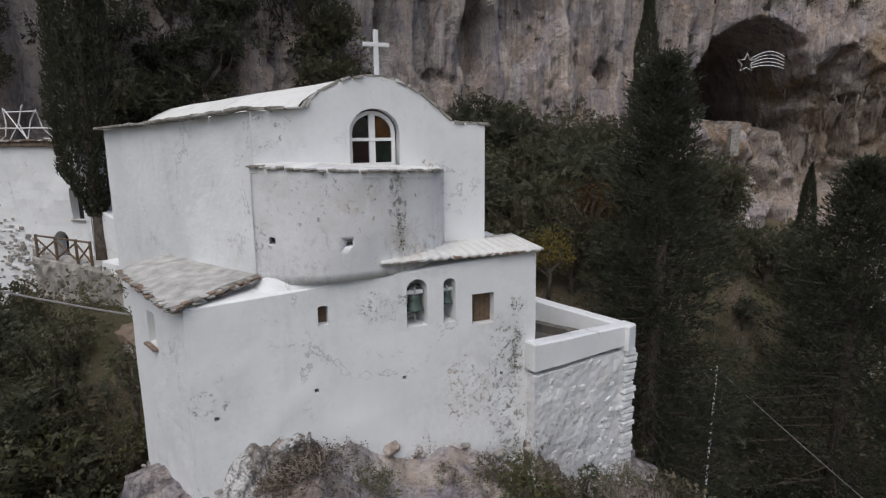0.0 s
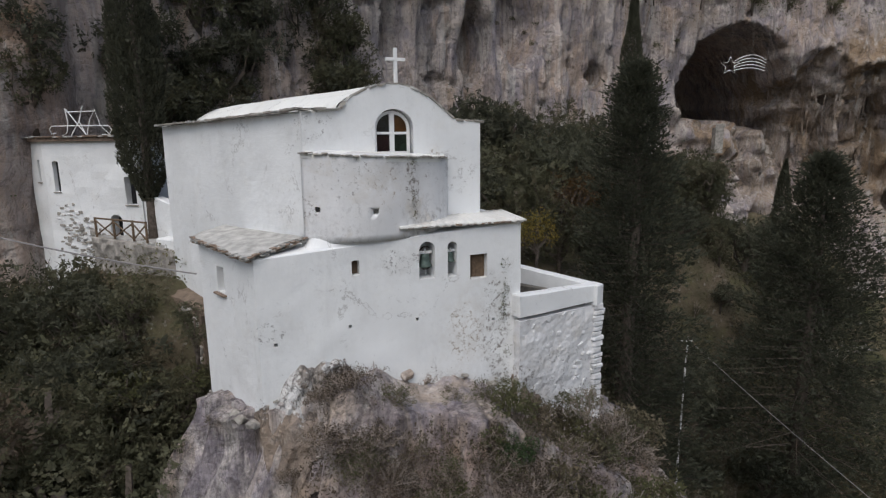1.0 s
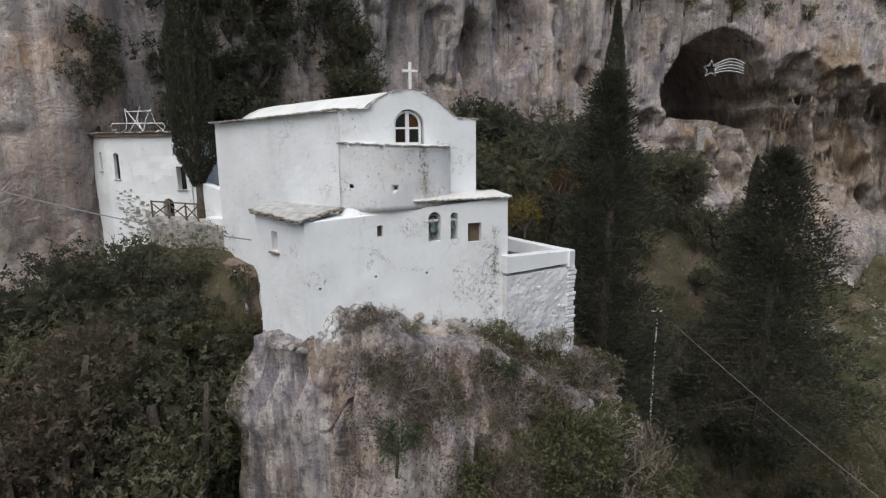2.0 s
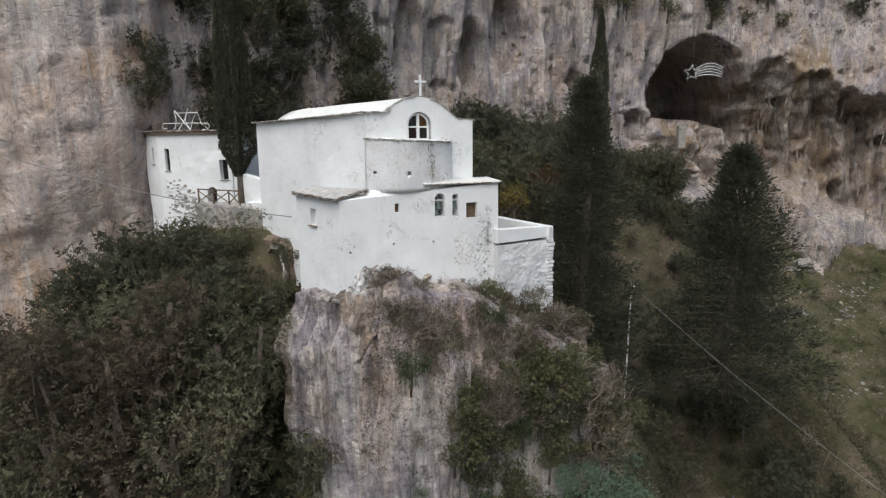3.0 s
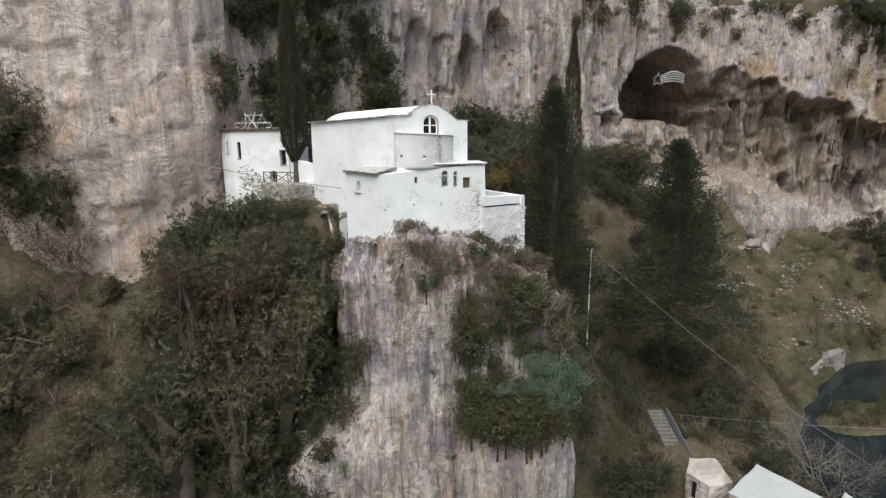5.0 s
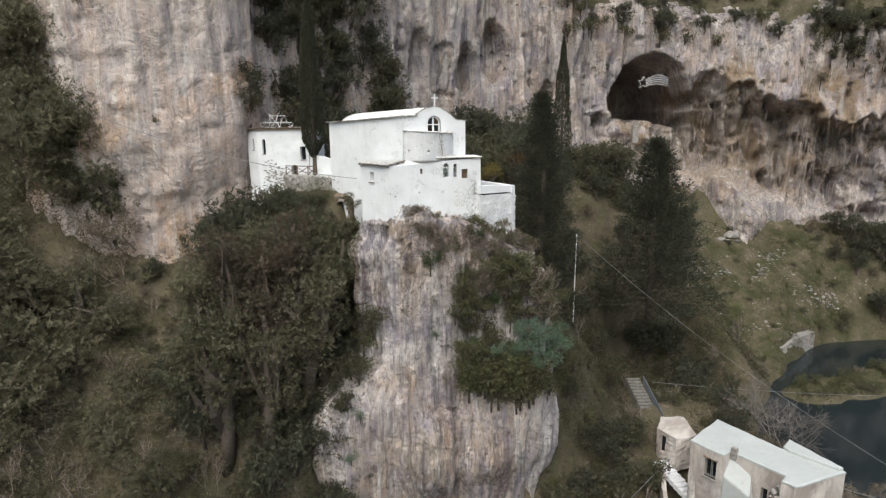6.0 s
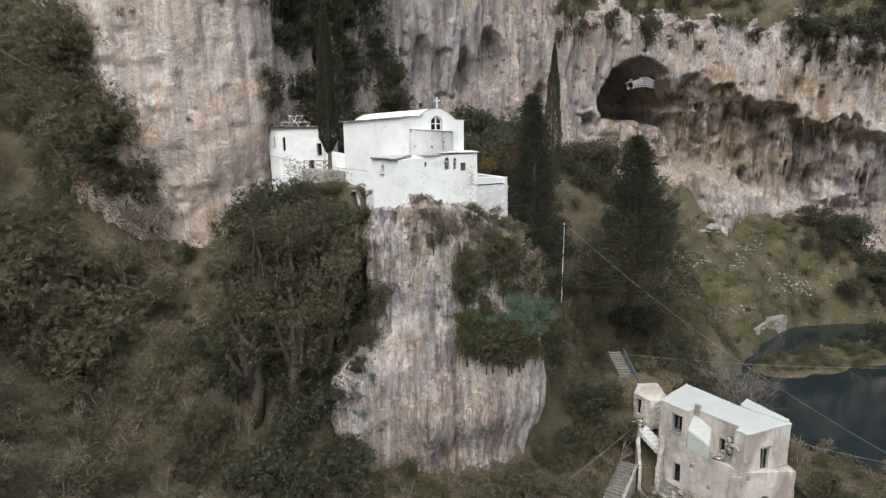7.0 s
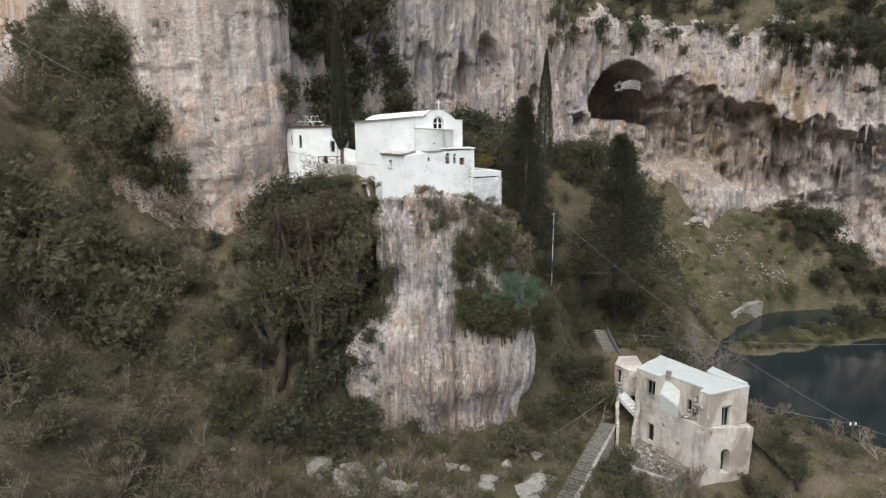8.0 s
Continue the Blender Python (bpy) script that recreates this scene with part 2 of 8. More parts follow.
M_WALL = whitewash("whitewash", (0.83, 0.84, 0.845), 0.2, 0.1, 0.22, 0.12, worn=(
    ((-1.0, 12.6, 31.9), (5.2, 4.5, 1.2), 0.75, STONE_UNDER), ((1.5, 14.0, 33.9), (1.1, 2.0, 3.2), 0.8, STONE_UNDER), ((0.5, 13.4, 33.9), (1.0, 2.0, 1.9), 0.75, OCHRE_UNDER),
    ((-5.0, 11.3, 34.6), (1.0, 1.8, 0.7), 0.6, GREY_UNDER), ((-1.4, 12.7, 36.3), (1.2, 1.8, 0.7), 0.7, GREY_UNDER), ((-3.8, 12.7, 40.2), (1.2, 1.8, 0.9), 0.5, GREY_UNDER),
    ((-0.4, 14.3, 39.0), (0.45, 1.4, 1.2), 0.8, OCHRE_UNDER), ((-5.2, 11.3, 32.2), (1.4, 2.0, 1.1), 0.5, GREY_UNDER)))
M_ROUGH = whitewash("weathered_whitewash", (0.76, 0.76, 0.77), 0.9, 0.5, 0.9, 0.9, worn=(
    ((-2.6, 12.2, 39.0), (2.6, 3.0, 1.4), 0.5, GREY_UNDER), ((-1.7, 12.0, 38.6), (1.2, 1.8, 0.9), 0.6, OCHRE_UNDER), ((-1.0, 12.8, 38.6), (0.4, 1.2, 1.6), 0.9, STONE_UNDER), ((-3.9, 12.3, 38.0), (0.7, 1.5, 0.7), 0.75, STONE_UNDER),
    ((-2.4, 11.8, 39.75), (3.4, 3.0, 0.45), 0.75, STONE_UNDER)))
M_RUBBLE = whitewash("whitewashed_rubble", (0.76, 0.76, 0.77), 0.4, 0.3, 0.6, 0.5, worn=(((4.0, 14.8, 31.6), (3.2, 3.2, 3.2), 0.6, GREY_UNDER), ((2.4, 13.8, 31.6), (1.0, 1.6, 2.2), 0.8, STONE_UNDER)))
_rub = M_RUBBLE.node_tree
_vor, _bmp = _rub.nodes.new("ShaderNodeTexVoronoi"), _rub.nodes.new("ShaderNodeBump")
_vor.inputs["Scale"].default_value = 5.2
_bmp.inputs["Strength"].default_value, _bmp.inputs["Distance"].default_value = 0.5, 0.05
_bmp.invert = True
_rub.links.new(_rub.nodes["Geometry"].outputs["Position"], _vor.inputs["Vector"])
_rub.links.new(_vor.outputs["Distance"], _bmp.inputs["Height"])
_rub.links.new(_rub.nodes["Principled BSDF"].inputs["Normal"].links[0].from_socket, _bmp.inputs["Normal"])
_rub.links.new(_bmp.outputs[0], _rub.nodes["Principled BSDF"].inputs["Normal"])
M_ROOF = whitewash("limewashed_roof", (0.80, 0.80, 0.77), 0.2, 0.2, 0.15, 0.3)
M_HOUSEROOF = whitewash("house_roof_limewash", (0.50, 0.52, 0.505), 0.35, 0.1, 0.15, 0.4)
M_TILEROOF = whitewash("dirty_limewashed_tiles", (0.70, 0.69, 0.66), 0.6, 0.4, 0.5, 0.7)
M_HOUSE = whitewash("old_cream_render", (0.60, 0.55, 0.505), 1.0, 0.6, 0.5, 0.9, stain=0.75, worn=(((22.5, 6.0, 8.0), (4.5, 5.0, 2.6), 0.5, (0.26, 0.215, 0.185)), ((24.5, 2.8, 5.0), (2.6, 2.6, 4.0), 0.6, (0.24, 0.20, 0.175)), ((21.0, 8.5, 10.0), (1.5, 2.5, 1.2), 0.5, (0.27, 0.23, 0.20))))
M_TILE = plain("clay_tile", (0.235, 0.175, 0.135), 0.9, var=0.45, scale=5)
M_LANE = plain("worn_grey_paving", (0.15, 0.14, 0.125), 0.95, var=0.35, scale=3, bump=0.6)
M_SLAB = plain("grey_roof_mortar", (0.44, 0.43, 0.41), 0.95, var=0.3, scale=3, bump=0.5)
M_EDGE = plain("lichened_stone_edge", (0.30, 0.28, 0.25), 0.95, var=0.5, scale=5, bump=0.6)
M_STONE = plain("rubble_stone", (0.30, 0.28, 0.255), 0.95, var=0.4, scale=3, bump=0.6)
M_FIELD = plain("field_stone", (0.25, 0.235, 0.215), 0.95, var=0.3, scale=4, bump=0.5)
M_OCHRESTONE = plain("brown_stone", (0.17, 0.13, 0.10), 0.95, var=0.35, scale=3, bump=0.8)
M_WOOD = plain("weathered_wood", (0.135, 0.095, 0.064), 0.8, var=0.3, scale=9)
M_BARK = plain("bark", (0.11, 0.09, 0.075), 0.95, var=0.4, scale=8, bump=0.6)
M_TWIG = plain("bare_twig", (0.27, 0.225, 0.195), 0.95, var=0.35, scale=3, bump=0)
M_WHITE = plain("white_paint", (0.8, 0.8, 0.8), 0.5, var=0.06)
# near-black sheets in doorways and behind panes stand in for unlit interiors
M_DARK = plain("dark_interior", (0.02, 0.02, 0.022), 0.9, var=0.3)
M_BRONZE = plain("verdigris_bronze", (0.10, 0.135, 0.12), 0.55, metal=0.5, var=0.3, scale=14)
M_IRON = plain("rusty_iron", (0.10, 0.08, 0.07), 0.7, metal=0.4, var=0.3, scale=14)
M_WIRE = plain("grey_cable", (0.23, 0.22, 0.22), 0.6, var=0.05, bump=0)
M_PALEMETAL = plain("pale_metal", (0.55, 0.55, 0.55), 0.5, metal=0.3, var=0.1)
M_OAK = leaves("evergreen_oak_leaf", (0.098, 0.098, 0.058), (0.138, 0.138, 0.084), (0.145, 0.116, 0.078))
M_DARKLEAF = leaves("dark_leaf", (0.078, 0.080, 0.054), (0.112, 0.114, 0.076), gap_at=0.58)
M_CYP = leaves("cypress_leaf", (0.060, 0.065, 0.045), (0.098, 0.101, 0.067), gap_at=0.60)
M_OLIVE = leaves("olive_scrub_leaf", (0.110, 0.115, 0.055), (0.170, 0.170, 0.084), (0.15, 0.118, 0.073))
M_BROWN = leaves("brown_winter_leaf", (0.100, 0.077, 0.055), (0.150, 0.116, 0.083), (0.100, 0.090, 0.055))
# M_DRY and M_HILL: winter leaf colours lightened, with distance haze painted in
M_DRY = leaves("dry_winter_leaf", (0.175, 0.143, 0.100), (0.255, 0.208, 0.148), (0.165, 0.155, 0.092))
M_HILL = leaves("olive_brown_leaf", (0.150, 0.143, 0.088), (0.215, 0.200, 0.128), (0.19, 0.150, 0.105))
M_GREEN = leaves("fresh_green_leaf", (0.060, 0.095, 0.040), (0.105, 0.150, 0.068))
M_SPURGE = leaves("grey_green_spurge_leaf", (0.155, 0.235, 0.160), (0.25, 0.345, 0.235), None, 0.6, 16.0)
M_YELLOW = leaves("yellow_autumn_leaf", (0.20, 0.16, 0.04), (0.30, 0.22, 0.06), (0.10, 0.10, 0.04))
M_RUST = leaves("rusty_autumn_leaf", (0.13, 0.075, 0.03), (0.20, 0.12, 0.05), (0.09, 0.07, 0.04))
M_GRASS = leaves("grass_blade", (0.045, 0.054, 0.018), (0.085, 0.092, 0.036), (0.090, 0.070, 0.040))


def ground_material():
    m = Mat("scrub_ground", 0.97, 0.1)
    a = m.mix(m.ramp(m.noise(0.25, 6, 0.65), [(0.4, 0.0), (0.62, 1.0)]), (0.082, 0.073, 0.046), (0.138, 0.110, 0.078))
    a = m.mix(m.ramp(m.noise(0.9, 6, 0.65), [(0.5, 0.0), (0.7, 0.8)]), a, (0.11, 0.108, 0.054))
    a = m.mix(m.ramp(m.noise(2.2, 7, 0.7), [(0.6, 0.0), (0.68, 0.7)]), a, (0.28, 0.26, 0.23))
    # the meadow below the cave and the river spit are grassy
    green = m.mix(m.ramp(m.noise(0.7, 6, 0.65), [(0.4, 0.0), (0.65, 1.0)]), (0.036, 0.042, 0.016), (0.070, 0.066, 0.034))
    turf = m.math("MULTIPLY", m.spot((55, 50, 14), (28, 30, 22), 0.6, 0.25), m.ramp(m.noise(0.3, 7, 0.72), [(0.42, 0.05), (0.60, 0.9)]))
    a = m.mix(turf, a, green)
    a = m.mix(m.math("MULTIPLY", m.ramp(m.noise(3.0, 8, 0.75), [(0.58, 0.0), (0.64, 0.9)]), m.ramp(m.noise(0.25, 4, 0.6), [(0.45, 0.0), (0.58, 1.0)])), a, (0.30, 0.285, 0.26))
    m.bump(m.noise(1.5, 8, 0.7), 0.9, 0.3)
    return m.done(a)


M_GROUND = ground_material()


def water_material():
    m = Mat("river_water", 0.08, 0.5)
    m.bump(m.noise(1.2, 4, 0.6), 0.06, 0.1)
    return m.done(m.mix(m.noise(0.08, 3), (0.010, 0.014, 0.017), (0.02, 0.03, 0.032)))


M_WATER = water_material()


def glass_material(name, colour):
    m = Mat(name, 0.12, 0.5)
    return m.done(m.mix(m.ramp(m.noise(3, 3), [(0.35, 0.0), (0.65, 1.0)]), tuple(0.5 * c for c in colour), colour))


M_GLASS = glass_material("dark_pane", (0.018, 0.018, 0.022))
M_GLASS_R = glass_material("wine_red_pane", (0.018, 0.008, 0.010))
M_GLASS_O = glass_material("amber_pane", (0.085, 0.034, 0.010))
M_GLASS_G = glass_material("green_pane", (0.014, 0.024, 0.018))


# ---------------------------------------------------------------- builders
def mesh_of(name, verts, faces, mat, smooth=False):
    me = bpy.data.meshes.new(name)
    me.from_pydata(verts, [], faces)
    me.materials.append(mat)
    if smooth:
        me.polygons.foreach_set("use_smooth", [True] * len(me.polygons))
    me.update()
    return me


def link_part(name, me, parent, label=""):
    ob = new(name, me)
    ob.parent = parent
    return tagged(ob, label)


def part(name, bm, mat, parent, label="", smooth=False):
    """One mesh object under a thing or a part, from a bmesh."""
    me = bpy.data.meshes.new(name)
    bmesh.ops.recalc_face_normals(bm, faces=bm.faces[:])
    bm.to_mesh(me)
    bm.free()
    me.materials.append(mat)
    if smooth:
        me.polygons.foreach_set("use_smooth", [True] * len(me.polygons))
    return link_part(name, me, parent, label)


def box(bm, x0, y0, z0, x1, y1, z1, m=None, bevel=0.0):
    vs = [bm.verts.new((x, y, z)) for z in (z0, z1) for x, y in ((x0, y0), (x1, y0), (x1, y1), (x0, y1))]
    fs = [bm.faces.new([vs[i] for i in f]) for f in ((3, 2, 1, 0), (4, 5, 6, 7), (0, 1, 5, 4), (1, 2, 6, 5), (2, 3, 7, 6), (3, 0, 4, 7))]
    if bevel:
        es = {e for f in fs for e in f.edges}
        out = bmesh.ops.bevel(bm, geom=list(es), offset=bevel, segments=1, affect="EDGES")
        vs = list({v for f in out["faces"] for v in f.verts} | {v for v in vs if v.is_valid})
    if m is not None:
        for v in vs:
            v.co = m @ v.co
    return bm


def tube(bm, pts, radii, n=6):
    """A tapered tube along points."""
    rings = []
    for i, p in enumerate(pts):
        p = Vector(p)
        d = (Vector(pts[min(i + 1, len(pts) - 1)]) - Vector(pts[max(i - 1, 0)])).normalized()
        a = d.orthogonal().normalized()
        b = d.cross(a)
        r = radii[i] if isinstance(radii, (list, tuple)) else radii
        rings.append([bm.verts.new(p + r * (math.cos(2 * math.pi * k / n) * a + math.sin(2 * math.pi * k / n) * b)) for k in range(n)])
    for A, B in zip(rings, rings[1:]):
        for k in range(n):
            bm.faces.new((A[k], A[(k + 1) % n], B[(k + 1) % n], B[k]))
    bm.faces.new(rings[0][::-1])
    bm.faces.new(rings[-1])
    return bm


def smooth01(a, b, x):
    t = np.clip((np.asarray(x, float) - a) / (b - a), 0, 1)
    return t * t * (3 - 2 * t)


# lattice noise for arrays
_LAT = np.random.RandomState(5).rand(32, 32, 32)


def vnoise(x, y, z):
    x, y, z = np.broadcast_arrays(np.asarray(x, float), np.asarray(y, float), np.asarray(z, float))
    xi, yi, zi = np.floor(x).astype(int), np.floor(y).astype(int), np.floor(z).astype(int)
    fx, fy, fz = x - xi, y - yi, z - zi
    fx, fy, fz = (f * f * (3 - 2 * f) for f in (fx, fy, fz))
    out = 0
    for dx in (0, 1):
        for dy in (0, 1):
            for dz in (0, 1):
                w = (fx if dx else 1 - fx) * (fy if dy else 1 - fy) * (fz if dz else 1 - fz)
                out = out + w * _LAT[(xi + dx) % 32, (yi + dy) % 32, (zi + dz) % 32]
    return out * 2 - 1


def fbm(x, y, z, octaves=4, gain=0.5):
    out, amp, k = 0, 1.0, 1.0
    for i in range(octaves):
        out = out + amp * vnoise(np.asarray(x) * k + 7.3 * i, np.asarray(y) * k + 3.1 * i, np.asarray(z) * k + 5.7 * i)
        amp, k = amp * gain, k * 2.03
    return out


# ---------------------------------------------------------------- the lie of the land
# foot line of the rock wall: x, y, height of the ground at its foot, fall of the ground in front of it
CLIFF = [(-130, 75, 50, 0.5), (-75, 50, 46, 0.7), (-54, 36, 41, 0.9), (-43, 25, 34, 0.95), (-36, 22.3, 29, 0.95), (-30, 22, 27.5, 0.95),
         (-25, 23.3, 28.5, 0.95), (-22, 25.5, 31, 0.7), (-19, 30, 35, 0.2), (-14, 36.5, 36, 0.1), (-8, 42, 36, 0.1), (0, 49.5, 36, 0.11),
         (9, 57, 36, 0.13), (20, 64, 35, 0.25), (30, 68.5, 33, 0.55), (38, 70.5, 31, 0.75), (48, 71, 30, 0.8), (56, 70, 28, 1.0),
         (64, 67, 24, 1.1), (72, 64.5, 20, 1.1), (80, 61, 16, 1.0), (90, 53, 12, 0.5), (100, 42, 10, 0.4), (120, 20, 9, 0.3), (150, -20, 9, 0.3)]


def catmull(rows, step):
    out = []
    rows = [np.array(r, float) for r in rows]
    for i in range(len(rows) - 1):
        a, b, c, d = rows[max(i - 1, 0)], rows[i], rows[i + 1], rows[min(i + 2, len(rows) - 1)]
        n = max(2, int(np.hypot(*(c - b)[:2]) / step))
        for k in range(n):
            t = k / n
            out.append(0.5 * ((2 * b) + (c - a) * t + (2 * a - 5 * b + 4 * c - d) * t * t + (3 * b - a - 3 * c + d) * t ** 3))
    out.append(rows[-1])
    return np.array(out)


FOOT = catmull(CLIFF, 1.5)
WATER_Z = 7.0


def river_mask(x, y):
    """1 in the river, 0 on land."""
    shore = np.interp(y, [-200, -2, 2.6, 5.9, 10, 13, 17.6, 26.9, 36, 60], [70, 48, 43, 40.3, 36.5, 33, 30.5, 35.3, 42.8, 50])
    top = np.interp(x, [30, 43, 53.5, 63.8, 80, 92, 120, 200], [33, 36, 46.5, 51.5, 50, 36, 15, -30])
    wob = 0.8 * fbm(x * 0.25, y * 0.25, 1, 3)
    spit = np.hypot((x - np.clip(x, 45, 71)), y - (31.0 + 0.31 * (np.clip(x, 45, 71) - 45))) - 3.1
    return smooth01(-0.6, 1.2, np.minimum(np.minimum(x - shore, top - y), spit) + wob)


def ground_z(x, y):
    """Height of the ground: terraces under the rock wall, the chapel's spur, the gorge floor and the wooded hill."""
    x, y = np.asarray(x, float), np.asarray(y, float)
    shp = np.broadcast(x, y).shape
    x, y = (np.broadcast_to(a, shp).ravel() for a in (x, y))
    num, den, near = np.zeros(x.size), np.zeros(x.size), np.zeros(x.size)
    for fx, fy, hb, sl in FOOT:
        d = np.hypot(x - fx, y - fy)
        w = 1 / (d + 0.6) ** 5
        num += w * (hb - sl * d)
        near += w * fx
        den += w
    h, near = num / den, near / den
    # the spur falls away on its eastern side and in front
    edge = 6.0 + (y - 15) * 0.16
    east = smooth01(28, 14, near) * smooth01(48, 38, y)
    h = h - east * np.minimum(24, 1.7 * np.maximum(0, x - edge))
    front = 12.5 + 0.10 * x - 2.0 * smooth01(-9, -14, x)
    h = h - np.minimum(26, (1.2 + 4.5 * smooth01(-13, -8, x)) * np.maximum(0, front - y)) * smooth01(-30, -12, x)
    # yard before the outbuilding
    t = np.clip(((x + 18) * 6.6 + (y - 25) * -5.4) / (6.6 ** 2 + 5.4 ** 2), 0, 1)
    ds = np.hypot(x - (-18 + 6.6 * t), y - (25 - 5.4 * t))
    h = np.maximum(h, 34.2 - 2.6 * np.maximum(0, ds - 1.0))
    # gorge floor, rising towards the wooded hill in the west
    floor = 6.2 + 0.9 * np.maximum(0, -x - 27) + 0.10 * np.maximum(0, -x - 5) + 2.0 * smooth01(24, 40, y)
    floor = np.minimum(floor, 46)
    k = 1.6
    h = np.log(np.exp(np.clip((h - floor) / k, -40, 40)) + 1) * k + floor
    # the house's yard and the river bed
    yard = smooth01(15, 10, np.hypot((x - 25) / 1.0, (y - 8) / 1.2))
    h = h * (1 - yard) + yard * np.clip(3.0 + 0.32 * (y - 2) + 0.25 * np.maximum(0, 21 - x) + 0.30 * np.maximum(0, y - 11), 2.6, 13)
    h = h + fbm(x * 0.16, y * 0.16, 0.5, 4) * (0.6 + 0.9 * smooth01(-14, -22, x)) * (1 - 0.8 * smooth01(11, 5, np.hypot(x + 3, y - 17)))
    # the meadow under the hollow lies as a gentle shelf above the river bank
    top = np.interp(x, [30, 43, 53.5, 63.8, 80, 92, 120, 200], [33, 36, 46.5, 51.5, 50, 36, 15, -30])
    shelf = np.minimum(19.1 + 0.57 * (y - 58) - 0.03 * (x - 52), 9.3 - 1.8 * smooth01(1.2, 0.2, y - top) + 1.35 * np.maximum(0, y - top - 1.2)) + 0.5 * fbm(x * 0.3, y * 0.3, 7, 3)
    h = np.maximum(h, np.minimum(shelf, 24) * smooth01(37, 44, x) * smooth01(84, 72, x) * smooth01(38, 42, y))
    river = river_mask(x, y)
    wet = smooth01(29.6, 31.2, x) * smooth01(-6, 1, y)
    h = np.where(wet > 0.5, np.maximum(h, WATER_Z + 0.35), h) * (1 - river) + river * (WATER_Z - 1.2)
    return h.reshape(shp)


LAND_X = np.arange(-75, 111, 0.5)
LAND_Y = np.arange(-20, 75, 0.5)
LAND_Z = ground_z(*np.meshgrid(LAND_X, LAND_Y, indexing="ij"))


def gz(x, y):
    """The ground's height at a place, from a half-metre grid."""
    u, v = (x - LAND_X[0]) * 2, (y - LAND_Y[0]) * 2
    i, j = min(max(int(u), 0), len(LAND_X) - 2), min(max(int(v), 0), len(LAND_Y) - 2)
    a, b = min(max(u - i, 0), 1), min(max(v - j, 0), 1)
    lo = LAND_Z[i, j] * (1 - b) + LAND_Z[i, j + 1] * b
    hi = LAND_Z[i + 1, j] * (1 - b) + LAND_Z[i + 1, j + 1] * b
    return float(lo * (1 - a) + hi * a)


def grid_faces(nu, nv):
    i = (np.arange(nu - 1)[:, None] * nv + np.arange(nv - 1)[None, :]).ravel()
    return np.stack([i, i + nv, i + nv + 1, i + 1], 1).tolist()


def build_ground():
    gx = np.concatenate([np.linspace(-900, -130, 12)[:-1], np.linspace(-130, -60, 24)[:-1], np.arange(-60, 85, 0.7), np.linspace(85, 160, 26), np.linspace(200, 900, 10)])
    gy = np.concatenate([np.linspace(-900, -90, 12)[:-1], np.linspace(-90, -22, 18)[:-1], np.arange(-22, 82, 0.7), np.linspace(83, 130, 16), np.linspace(160, 900, 10)])
    X, Y = np.meshgrid(gx, gy, indexing="ij")
    Z = ground_z(X, Y)
    # behind the rock wall the ground goes on at the height of the wall's brow
    fi = np.clip(np.searchsorted(FOOT[:, 0], X.ravel()), 0, len(FOOT) - 1)
    behind = (Y - FOOT[fi, 1].reshape(X.shape))
    Z = np.where(behind > 1.2, np.minimum(Z, 3.0), Z)
    v = np.stack([X, Y, Z], -1).reshape(-1, 3)
    ob = new("ground", mesh_of("ground", v.tolist(), grid_faces(len(gx), len(gy)), M_GROUND, True))
    return tagged(ob, "steep scrubby ground of earth, grass and loose stones", "ground", kind="structure")


ground = build_ground()


def ridged(x, y, z, octaves=3):
    return 1 - 2 * np.abs(fbm(x, y, z, octaves))


